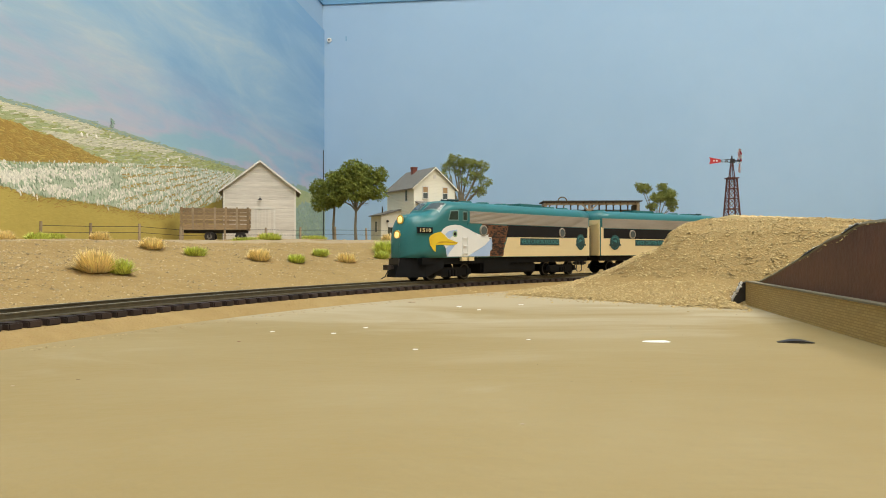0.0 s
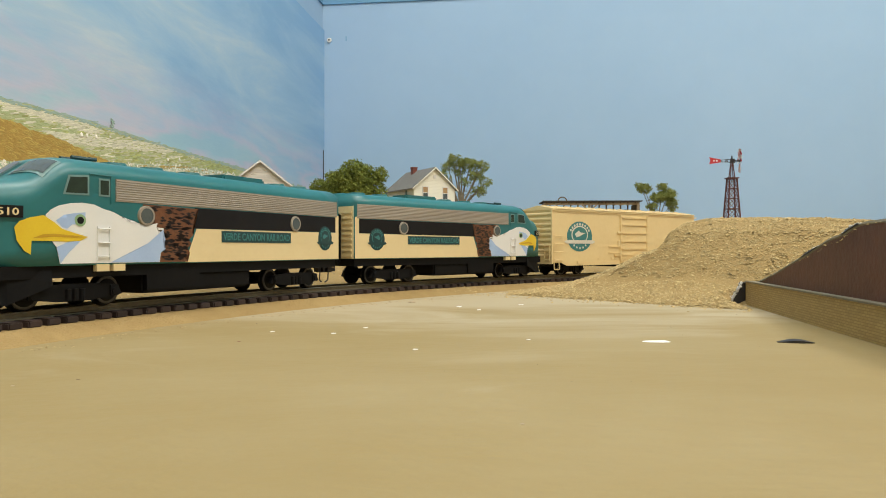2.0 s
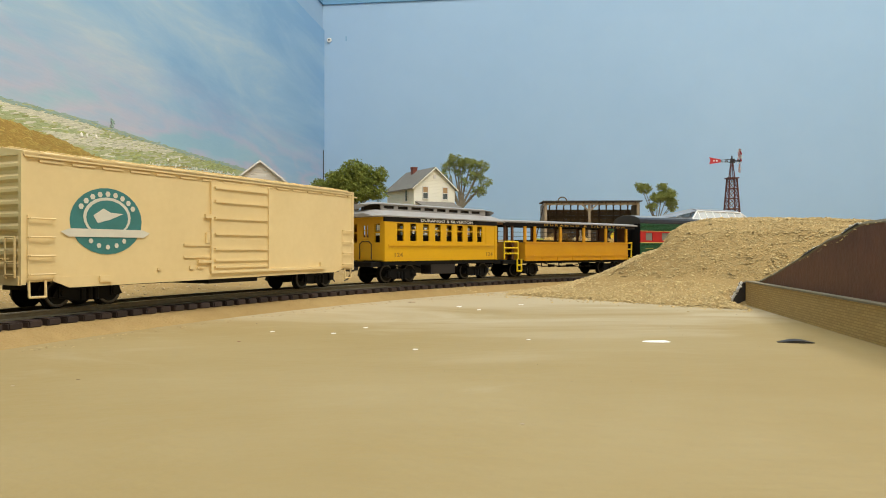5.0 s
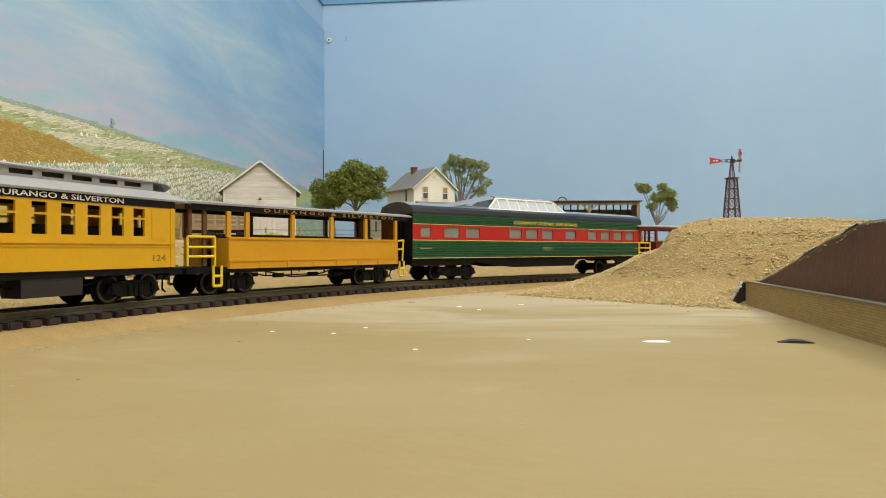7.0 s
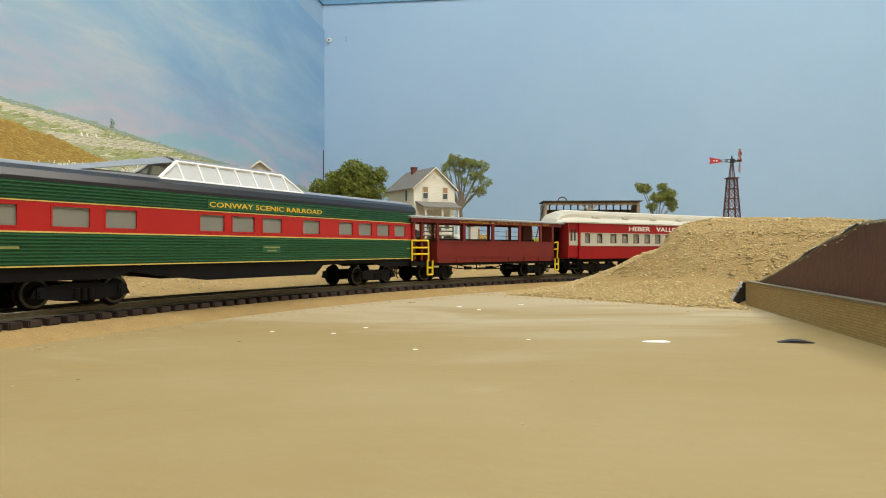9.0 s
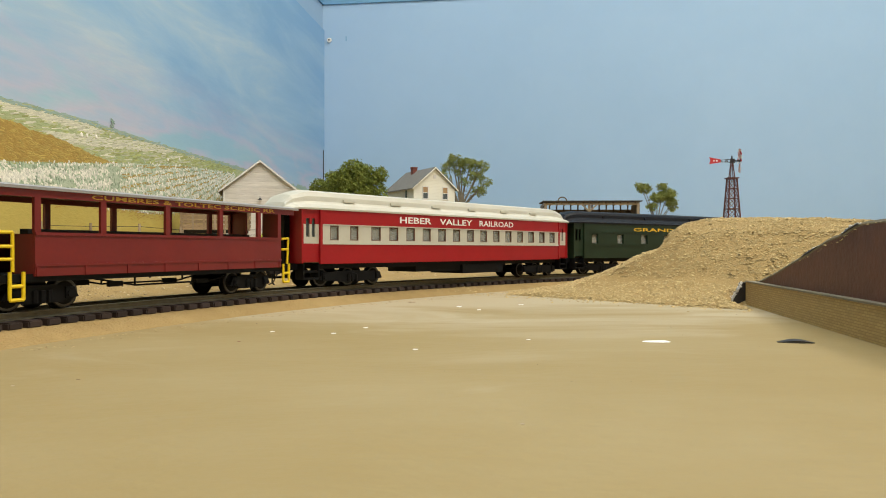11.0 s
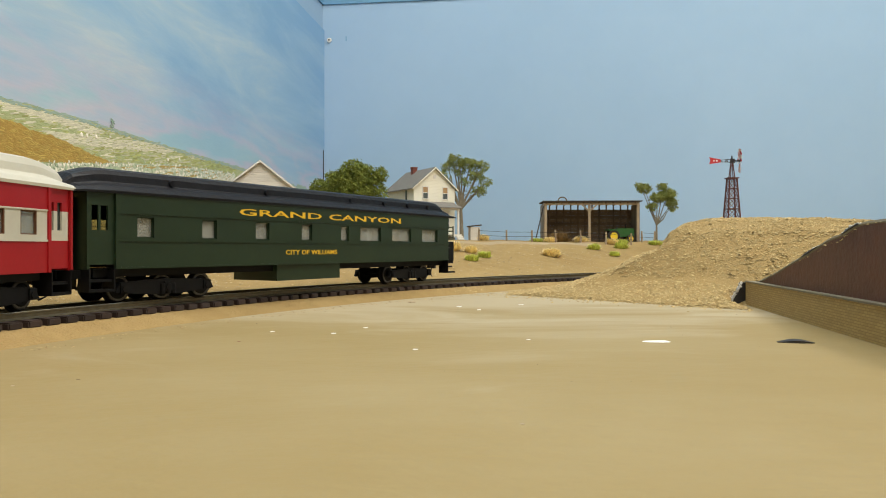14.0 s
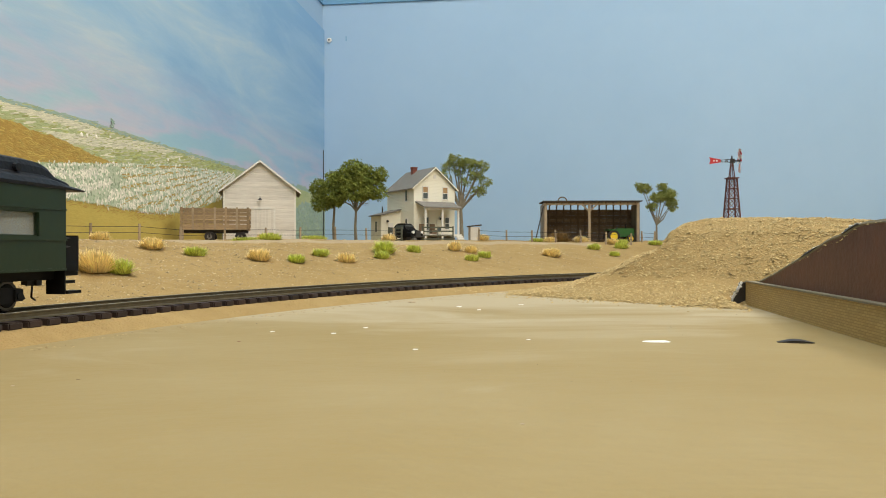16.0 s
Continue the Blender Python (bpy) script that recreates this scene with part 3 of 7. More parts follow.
dabs("flower_paint", 5600, flower, M_PAINTWHITE, "dense white flower dabs in rows", 0.70, 2.2, 11)
dabs("leaf_paint", 2600, lambda r: (lambda q: (q, r.uniform(f_bot(q) - 1, f_top(q)), r.uniform(2, 5), r.gauss(1.4, 0.5)))(r.uniform(430, 1000)), M_PAINTSAGE, "sage leaf dabs", 0.65, 1.6, 12)
dabs("row_paint", 1300, between, M_PAINTSTRAW, "straw and green strokes between the rows", 0.67, 1.3, 13)
dabs("soil_paint", 260, lambda r: (lambda q: (q, f_bot(q) - abs(r.gauss(0, 4)), r.uniform(2, 7), r.gauss(-0.2, 0.3)))(r.uniform(560, 900)), M_PAINTOCHRE, "ochre strokes below the flowers", 0.66, 0.9, 18)


def hillstroke(rnd):
    """Cream strokes in two drifts across the hillside."""
    q = rnd.uniform(520, 1000)
    low = max(f_top(q) + 2, ocher_top(q) + 2 if q > 700 else 0)
    t = rnd.random()
    z = low + (crest(q) - 2 - low) * t
    upper = 0.62 < t < 0.9 and q > 740
    drift = abs(z - (116 + (804 - q) * 0.09)) < 4.5 and 600 < q < 815
    if not (upper or drift) and rnd.random() < 0.95:
        return None
    return q, z, rnd.uniform(5, 17), rnd.gauss(-0.16, 0.06)


dabs("hill_paint", 4200, hillstroke, M_PAINTCREAM, "cream strokes on the hillside", 0.36, 1.1, 14)
dabs("grass_paint", 900, lambda r: (lambda q: (q, r.uniform(f_top(q), crest(q) - 1), r.uniform(4, 12), r.gauss(-0.14, 0.12)))(r.uniform(430, 1000)), M_PAINTGRASS, "yellow-green strokes on the hillside", 0.35, 1.6, 19)
dabs("crest_paint", 900, lambda r: (lambda q: (q, crest(q) + r.gauss(-1.8, 1.0), r.uniform(4, 10), r.gauss(-0.05, 0.12)))(r.uniform(330, 1000)), M_PAINTTEAL, "green strokes along the crest", 0.37, 1.3, 15)
dabs("field_paint", 800, lambda r: (lambda q: (q, r.uniform(*sorted((ocher_low(q), ocher_top(q)))), r.uniform(3, 9), r.gauss(0.1, 0.25)))(r.uniform(725, 1000)), M_PAINTSTRAW, "straw strokes on the ochre field", 0.5, 1.2, 16)
dabs("foliage_paint", 700, lambda r: (lambda q: (q, r.uniform(32, line((0, 95), (30, 116), (90, 106), (190, 90))(q)), r.uniform(3, 9), r.gauss(0.5, 0.5)))(r.uniform(0, 185)), M_PAINTSAGE, "sage dabs on the painted trees", 0.8, 1.6, 17)
# hay bales, a bush on the crest
for q, z, r in ((766, 124, 3.0), (758, 124.5, 2.6), (744, 125.5, 2.6), (722, 129, 1.8), (612, 121, 2.8), (586, 124.5, 2.6)):
    hb = bmesh.new()
    c = mural_pt(q, z, 0.9)
    tube(hb, c, (Vector(c) + WALL_DIR * 0.5)[:], r * 0.8, r * 0.5, 10)
    part("painted_bale", hb, M_PAINTWHITE, mural)
pb_ = bmesh.new()
bush_rnd = random.Random(77)
for i in range(26):
    c = Vector(mural_pt(718 + bush_rnd.gauss(0, 1.4), 142 + bush_rnd.uniform(-3, 5), 0.9))
    tube(pb_, c[:], (c + WALL_DIR * 0.4)[:], bush_rnd.uniform(0.6, 1.3), 0.4, 6)
part("painted_bush", pb_, M_PAINTTEAL, mural)


# ---- ground: tabletop board, sandy terrain, gravel hill ----
tb = bmesh.new()
box(tb, -520, 2150, -1650, 1180, -60, -8.5)
tagged(part("tabletop", tb, M_BOARD), "flat dusty tan layout tabletop board with pale smears", "tabletop", kind="structure")


def axis_steps(lo, hi, fine_lo, fine_hi, fine, coarse):
    out, v = [], lo
    while v < hi:
        out.append(v)
        v += fine if fine_lo <= v < fine_hi else coarse
    return np.array(out + [hi])


gx = axis_steps(-470, 2100, -330, 620, 5.0, 28.0)
gy = axis_steps(-300, 1390, 180, 900, 5.0, 20.0)
GX, GY = np.meshgrid(gx, gy, indexing="ij")
GZ = ground_z(GX, GY)
vid = -np.ones(GX.shape, int)
verts, faces = [], []
keep = GZ > -30.0
# inside the walls only
side = (GX + 240) * 0.9925 - (GY - 1400) * 0.1221
depth = -(GX + 240) * 0.1221 - (GY - 1400) * 0.9925
keep &= (side > -20) & (depth > -20)
for i in range(len(gx) - 1):
    for j in range(len(gy) - 1):
        cell = ((i, j), (i + 1, j), (i + 1, j + 1), (i, j + 1))
        if gy[j] < 352 and min(gx[i] - board_x(gy[j]), gx[i] - board_x(gy[j + 1])) < 1.0 < max(gx[i + 1] - board_x(gy[j]), gx[i + 1] - board_x(gy[j + 1])) + 5 and gx[i] < 160:
            continue
        if not all(keep[c] for c in cell) or max(GZ[c] for c in cell) < -9.3:
            continue
        ids = []
        for c in cell:
            if vid[c] < 0:
                vid[c] = len(verts)
                verts.append((GX[c] * MM, GY[c] * MM, GZ[c] * MM))
            ids.append(int(vid[c]))
        faces.append(ids)
gme = bpy.data.meshes.new("ground")
gme.from_pydata(verts, [], faces)
gme.polygons.foreach_set("use_smooth", [True] * len(faces))
gme.materials.append(M_SAND)
tagged(new("ground", gme), "sandy tan scenic ground with a gravel hill beside the track", "ground", kind="structure")


def grit(name, count, where, material, label, size, seed):
    """Loose stones strewn on the ground, uneven little solids in one mesh."""
    rnd = random.Random(seed)
    gen = np.random.default_rng(seed)
    pts = []
    while len(pts) < count:
        pts += [(float(a), float(b)) for a, b in zip(*where(gen, 6000))]
    pts = pts[:count]
    P = np.array(pts)
    Z = ground_z(P[:, 0], P[:, 1])
    Z = np.maximum(Z, -8.6)
    vs, fs = [], []
    for (x, y), z in zip(pts, Z):
        r = size * math.exp(rnd.gauss(0, 0.33))
        a = rnd.uniform(0, 6.28)
        base = len(vs)
        for k in range(4):
            ang = a + k * 1.571 + rnd.uniform(-0.4, 0.4)
            vs.append(((x + r * math.cos(ang)) * MM, (y + r * math.sin(ang)) * MM, (z - 0.2 * r + rnd.uniform(-0.2, 0.5) * r) * MM))
        vs.append(((x + rnd.uniform(-0.4, 0.4) * r) * MM, (y + rnd.uniform(-0.4, 0.4) * r) * MM, (z + r * rnd.uniform(0.25, 0.7)) * MM))
        fs += [(base + k, base + (k + 1) % 4, base + 4) for k in range(4)]
    me = bpy.data.meshes.new(name)
    me.from_pydata(vs, [], fs)
    me.materials.append(material)
    return tagged(new(name, me), label, "gravel", kind="stuff")


def on_hill(gen, n):
    x, y = gen.uniform(20, 390, n), gen.uniform(205, 560, n)
    ok = (off_track(x, y) < -20) & (hill(x, y) > 0.15)
    return x[ok], y[ok]


def on_slope(gen, n):
    y = 240 + 560 * gen.random(n) ** 1.2
    x = gen.uniform(-0.66, 0.5, n) * y
    d = off_track(x, y)
    ok = (d > 18) & (d < 330) & (gen.random(n) < 0.25 + 0.75 * ease((d - 25) / 90))
    return x[ok], y[ok]


def on_toe(gen, n):
    t = gen.random(n)
    return 5 + 140 * t + gen.normal(0, 9, n), 470 - 142 * t + gen.normal(0, 9, n)


def on_verge(gen, n):
    s = gen.uniform(-250, 380, n)
    i = np.searchsorted(_s, s)
    w = 33 + np.abs(gen.normal(0, 5, n)) - 2
    return _x[i] - np.sin(_a[i]) * w, _y[i] + np.cos(_a[i]) * w


def on_board(gen, n):
    y = 120 + 260 * gen.random(n)
    x = gen.uniform(-0.6, 0.6, n) * y
    ok = (off_track(x, y) < -34) & (hill(x, y) < 0.01) & (x < board_x(y) - 4)
    return x[ok], y[ok]


grit("hill_gravel", 95000, on_hill, M_GRIT, "loose tan gravel covering the hill", 0.56, 3)
grit("slope_gravel", 15000, on_slope, M_SCREE, "loose tan and grey grit on the sandy slope", 0.62, 4)
grit("toe_gravel", 900, on_toe, M_GRIT, "stray grit at the foot of the hill", 0.6, 5)
grit("verge_gravel", 1500, on_verge, M_SCREE, "crumbs along the edge of the roadbed", 0.42, 8)
grit("table_specks", 90, on_board, M_SPECK, "pale and dark specks scattered on the tabletop", 0.26, 6)

# pale dirt road along the top of the slope
rb = bmesh.new()
prev = None
for k in range(160):
    s = 420 - k * 4.5
    x, y, a = track(s)
    row = []
    n0, n1 = 5 * noise.noise(Vector((k * 0.1, 0, 0))), 5 * noise.noise(Vector((k * 0.1, 5, 0)))
    for d, up in ((184 + n0, -1.2), (187 + n0, 0.35), (194, 0.5), (204, 0.5), (211 + n1, 0.35), (214 + n1, -1.2)):
        X, Y = x + math.sin(a) * d, y - math.cos(a) * d
        row.append(rb.verts.new((X, Y, gz(X, Y) + up)))
    if prev:
        for i in range(5):
            rb.faces.new((prev[i], prev[i + 1], row[i + 1], row[i]))
    prev = row
tagged(part("dirt_road", rb, M_ROADDUST, smooth=True), "pale dirt farm road along the top of the slope", "road", kind="structure")

# brown board and brick strip that cut the hill
end_dir = Vector((BOARD_B[0] - BOARD_A[0], BOARD_B[1] - BOARD_A[1], 0)).normalized()
out_dir = Vector((end_dir.y, -end_dir.x, 0))
if out_dir.x > 0:
    out_dir = -out_dir


def bpt(dist, z, lift=0.0):
    p = Vector((BOARD_A[0], BOARD_A[1], 0)) + end_dir * dist + out_dir * lift
    return (p.x, p.y, z)


fascia = thing("hill_fascia", "dark brown hill-shaped fascia board above a tan brick strip", "board")
fb = bmesh.new()
rows = []
for i in range(41):
    d = i * 5.0
    Y = BOARD_A[1] + end_dir.y * d
    rows.append([fb.verts.new(bpt(d, z, lift)) for z, lift in ((-8.3, 0), (float(board_top(Y)) + 0.4, 0), (float(board_top(Y)) + 0.4, -2.5), (-8.3, -2.5))])
for r0, r1 in zip(rows[:-1], rows[1:]):
    for k in range(4):
        fb.faces.new((r0[k], r0[(k + 1) % 4], r1[(k + 1) % 4], r1[k]))
fb.faces.new(rows[0])
fb.faces.new(rows[-1][::-1])
hs_ = bmesh.new()
prev = None
for i in range(40):
    d = i * 5.0
    row = []
    for past in (0.5, 4.0, 8.0, 12.0, 17.0):
        Y = BOARD_A[1] + end_dir.y * d
        X = float(board_x(Y)) + past
        row.append(hs_.verts.new((X, Y, gz(X, Y) + (0.25 if past > 1 else -0.2))))
    if prev:
        for k in range(4):
            hs_.faces.new((prev[k], prev[k + 1], row[k + 1], row[k]))
    prev = row
part("hill_edge", hs_, M_SAND, fascia, "sandy crust along the cut", smooth=True)
part("board", fb, M_FASCIA, fascia)
eb = bmesh.new()
for i in range(40):
    d = i * 5.0
    Y0, Y1 = BOARD_A[1] + end_dir.y * d, BOARD_A[1] + end_dir.y * (d + 5)
    tube(eb, bpt(d, float(board_top(Y0)) + 0.6, -0.6), bpt(d + 5.2, float(board_top(Y1)) + 0.6, -0.6), 0.85, n=6)
part("raw_edge", eb, M_PLY, fascia, "raw greyish cut edge of the board")


def brick_material():
    m = bpy.data.materials.new("tan_brick_sheet")
    m.use_nodes = True
    n, l = m.node_tree.nodes, m.node_tree.links
    p = n["Principled BSDF"]
    p.inputs["Roughness"].default_value = 0.75
    tc = n.new("ShaderNodeTexCoord")
    sx = n.new("ShaderNodeSeparateXYZ")
    cx = n.new("ShaderNodeCombineXYZ")
    l.new(tc.outputs["Object"], sx.inputs[0])
    l.new(sx.outputs["Y"], cx.inputs["X"])
    l.new(sx.outputs["Z"], cx.inputs["Y"])
    b = n.new("ShaderNodeTexBrick")
    b.inputs["Scale"].default_value = 1.0
    b.inputs["Brick Width"].default_value, b.inputs["Row Height"].default_value = 0.0026, 0.00095
    b.inputs["Mortar Size"].default_value = 0.00014
    b.inputs["Color1"].default_value = (0.44, 0.30, 0.10, 1)
    b.inputs["Color2"].default_value = (0.36, 0.235, 0.075, 1)
    b.inputs["Mortar"].default_value = (0.29, 0.185, 0.062, 1)
    l.new(cx.outputs[0], b.inputs["Vector"])
    l.new(b.outputs["Color"], p.inputs["Base Color"])
    bn = n.new("ShaderNodeBump")
    bn.inputs["Strength"].default_value, bn.inputs["Distance"].default_value = 0.6, 0.0002
    l.new(b.outputs["Fac"], bn.inputs["Height"])
    bn.invert = True
    l.new(bn.outputs[0], p.inputs["Normal"])
    return m


sb = bmesh.new()
prism(sb, [bpt(-8, 0, 0.2)[:2], bpt(205, 0, 0.2)[:2], bpt(205, 0, 3.2)[:2], bpt(-8, 0, 3.2)[:2]], -8.4, 3.2, "z")
part("brick_strip", sb, brick_material(), fascia, "strip of tan brick sheet")
cbm = bmesh.new()
prism(cbm, [bpt(-8, 0, -0.2)[:2], bpt(205, 0, -0.2)[:2], bpt(205, 0, 3.7)[:2], bpt(-8, 0, 3.7)[:2]], 3.25, 3.9, "z")
part("coping", cbm, M_PLY, fascia, "thin brown coping strip")
kb = bmesh.new()
prism(kb, [(lf, z) for lf, z in ((-5, -8.4), (9.6, -8.4), (8.0, -3.0), (6.2, -1.0), (4.4, 3.0), (-5, 3.0))], -15, -8.3, "x")
for v in kb.verts:
    v.co = Vector(bpt(v.co.x, v.co.z, v.co.y))
part("end_block", kb, M_MILLDARK, fascia, "black end block with torn plaster edges")
pl = bmesh.new()
rp = random.Random(9)
for i in range(46):
    z = -8.2 + i * 0.25
    lf = float(np.interp(z, [-8.4, -3.0, -1.0, 3.0], [9.8, 8.2, 6.4, 4.6])) + rp.uniform(-0.3, 0.9)
    c = Vector(bpt(-8.2 + rp.uniform(-1, 0.4), z, lf))
    tube(pl, c[:], (c + Vector((rp.uniform(-1.2, 1.0), rp.uniform(-1, 1), rp.uniform(0.2, 1.2)))) [:], rp.uniform(0.25, 0.75), 0.15, 5)
# solid dark strips stand for the shade under two lifted stretches of crust
for ya, yb in ((287, 268), (246, 231)):
    gap, prev = bmesh.new(), None
    for i in range(11):
        y0 = ya + (yb - ya) * i / 10
        lip = 0.15 + (0.8 + rp.uniform(-0.35, 0.35)) * math.sin(math.pi * i / 10)
        d0, top = (BOARD_A[1] - y0) / -end_dir.y, float(board_top(y0)) + 1.0
        cur = [gap.verts.new(bpt(d0, top, 0.5)), gap.verts.new(bpt(d0, top + lip, 0.1)), gap.verts.new(bpt(d0, top + lip, -1.6)), gap.verts.new(bpt(d0, top, -1.6))]
        if prev:
            for k in range(4):
                gap.faces.new((prev[k], prev[(k + 1) % 4], cur[(k + 1) % 4], cur[k]))
        else:
            gap.faces.new(cur)
        prev = cur
        if rp.random() < 0.7:
            c = Vector(bpt(d0, top + lip, -0.2))
            tube(pl, c[:], (c + end_dir * rp.uniform(1, 3) + Vector((0, 0, rp.uniform(-0.3, 0.6))))[:], rp.uniform(0.25, 0.6), 0.2, 5)
    gap.faces.new(prev[::-1])
    part("cut_gap", gap, M_MILLDARK, fascia, "dark strip standing for the shade in the gap where the crust has lifted off the board")
tagged(part("torn_plaster", pl, M_PLASTER, fascia, "torn white plaster along the cut"), kind="stuff")


# ---- track: rails and ties ----
railway = thing("railway_track", "model railway track with dark brown ties and weathered rails", "track", kind="structure")
for side_off in (-8.25, 8.25):
    rm = bmesh.new()
    hm = bmesh.new()
    prof = [(-1.1, -2.5), (1.1, -2.5), (1.0, -2.1), (0.3, -1.8), (0.3, -0.8), (0.52, -0.6), (0.52, -0.14), (-0.52, -0.14), (-0.52, -0.6), (-0.3, -0.8), (-0.3, -1.8), (-1.0, -2.1)]
    head = [(-0.5, -0.14), (0.5, -0.14), (0.42, 0.0), (-0.42, 0.0)]
    for bm_, pr in ((rm, prof), (hm, head)):
        prevr = None
        for s in np.arange(-1850, 2260, 10.0):
            x, y, a = track(s)
            ring = [bm_.verts.new((x - math.sin(a) * (side_off + u), y + math.cos(a) * (side_off + u), z)) for u, z in pr]
            if prevr:
                for k in range(len(pr)):
                    bm_.faces.new((prevr[k], prevr[(k + 1) % len(pr)], ring[(k + 1) % len(pr)], ring[k]))
            prevr = ring
    rail = part("rail", rm, M_RAIL, railway)
    part("rail_head", hm, M_RAILTOP, rail, "polished rail head")


# ---- the train; each car's x points forward, y to its left, z up from the rail head ----
def truck(parent, x, base=22.0, axles=2, r=5.1, frame_mat=None, y=11.2, freight=False):
    """A bogie: side frames with axle boxes and springs, bolster, wheels on axles."""
    fm = frame_mat or M_BLACK
    tr = part("truck", boxes((x - 5, x + 5, -10, 10, 3.4, 8.2)), fm, parent)
    xs = [x + base * (i / (axles - 1) - 0.5) for i in range(axles)]
    for sy in (-1, 1):
        bm = bmesh.new()
        lo, hi = xs[0] - 3.6, xs[-1] + 3.6
        prism(bm, [(lo, 4.0), (lo + 2, 7.6), (x - 5, 8.4), (x + 5, 8.4), (hi - 2, 7.6), (hi, 4.0), (hi - 2.5, 3.6), (x + 6, 2.4), (x - 6, 2.4), (lo + 2.5, 3.6)], sy * y - 0.8, sy * y + 0.8, "y")
        for ax in xs:
            box(bm, ax - 1.7, ax + 1.7, sy * y - 1.5, sy * y + 1.5, 3.6, 7.4)
            tube(bm, (ax, sy * y, 5.2), (ax, sy * (y + 1.9), 5.2), 1.3, n=8)
        for k in (-2.6, 0, 2.6):
            tube(bm, (x + k, sy * (y + 0.9), 2.6), (x + k, sy * (y + 0.9), 6.6), 1.05, n=8)
        part("side_frame", bm, fm, tr)
    for ax in xs:
        bm = bmesh.new()
        tube(bm, (0, -9, 0), (0, 9, 0), 1.0, n=8)
        for sy in (-1, 1):
            tube(bm, (0, sy * 7.0, 0), (0, sy * 7.6, 0), r + 0.6, n=20)
            tube(bm, (0, sy * 7.6, 0), (0, sy * 9.2, 0), r, r - 0.1, 20)
        w = part("wheelset", bm, M_BLACK, tr, at=place(ax, 0, r))
        for sy in (-1, 1):
            rim = bmesh.new()
            tube(rim, (0, sy * 9.15, 0), (0, sy * 9.5, 0), r - 0.25, r - 0.5, 20)
            part("rim", rim, M_STEEL, w)
            hub = tube(bmesh.new(), (0, sy * 9.4, 0), (0, sy * 9.75, 0), r - 1.15, r - 1.6, 18)
            for k in range(4):
                a_ = k * 1.5708
                tube(hub, (2.2 * math.cos(a_), sy * 9.7, 2.2 * math.sin(a_)), (2.2 * math.cos(a_), sy * 9.95, 2.2 * math.sin(a_)), 0.55, n=6)
            part("wheel_face", hub, M_BLACK, w)
    return tr


def coupler(parent, x, d):
    bm = boxes((min(x, x + d * 6), max(x, x + d * 6), -1.2, 1.2, 7.6, 9.8), (x + d * 5 - 1, x + d * 5 + 1.6, -2.2, 2.2, 7.2, 10.4))
    bars_ = bars([[(x + d * 4, 0, 7.5), (x + d * 5.5, -1.5, 3.0), (x + d * 8, -2.0, 1.8)]], 0.35)
    part("coupler", bm, M_MILLDARK, parent)
    part("coupler_trip_pin", bars_, M_MILLDARK, parent)


# -- the cab locomotive: lofted body with a rounded bulldog nose
L_REAR, L_HALF = -99.3, 16.0


def nose_w(x):
    t = max(0.0, (x - 58.0) / 35.6)
    return L_HALF * (1 - t ** 2.9) ** 0.5 if t < 1 else 0.0


def nose_top(x):
    return float(np.interp(x, [-100, 57, 61, 64, 72, 75, 82, 86, 88.5, 90.5, 92, 93.0], [51.8, 51.8, 51.4, 50.0, 44.4, 43.2, 42.2, 40.6, 38.2, 34.0, 28.5, 22.0]))


def nose_round(x):
    return float(np.interp(x, [-100, 50, 66, 80, 88, 91, 93], [7.2, 7.2, 8.2, 10.0, 13.0, 12.0, 6.0]))


def section(x, n=9):
    """Half-section of the body from the sill up to the crown, as (y, z)."""
    w, top, r = nose_w(x), nose_top(x), nose_round(x)
    base = max(14.9, top - r - 0.3)
    pts = [(w, 14.6)] + [(w, 14.6 + (base - 14.6) * k) for k in (0.3, 0.65, 1.0)]
    for i in range(n + 1):
        a = math.pi / 2 * i / n
        pts.append((w * math.cos(a) ** 0.62 if a < 1.57 else 0.0, top - r + r * math.sin(a) ** 0.9))
    return pts


def side_y(x, z):
    pts = section(x)
    for (y0, z0), (y1, z1) in zip(pts[:-1], pts[1:]):
        if z0 <= z <= z1 and z1 > z0:
            return y0 + (y1 - y0) * (z - z0) / (z1 - z0)
    return pts[0][0] if z < 20 else 0.0


def skin(name, outline, material, parent, label="", sy=1, lift=0.14, step=1.6):
    """A patch of paint on the body side: a flat outline in (x, z) wrapped onto the body."""
    bm = bmesh.new()
    f = bm.faces.new([bm.verts.new((x, 0, z)) for x, z in outline])
    bmesh.ops.triangulate(bm, faces=[f])
    xs, zs = [p[0] for p in outline], [p[1] for p in outline]
    if max(xs) > 54 or max(zs) > 43:
        for lo, hi, no in ((min(xs), max(xs), (1, 0, 0)), (min(zs), max(zs), (0, 0, 1))):
            v = lo + step
            while v < hi:
                bmesh.ops.bisect_plane(bm, geom=bm.verts[:] + bm.edges[:] + bm.faces[:], plane_co=(no[0] * v, 0, no[2] * v), plane_no=no)
                v += step
    for v in bm.verts:
        v.co.y = sy * (side_y(v.co.x, v.co.z) + lift)
    return part(name, bm, material, parent, label, smooth=True)


def ellipse(cx, cz, rx, rz, n=20, a0=0, a1=360):
    return [(cx + rx * math.cos(radians(a0 + (a1 - a0) * i / n)), cz + rz * math.sin(radians(a0 + (a1 - a0) * i / n))) for i in range(n)]


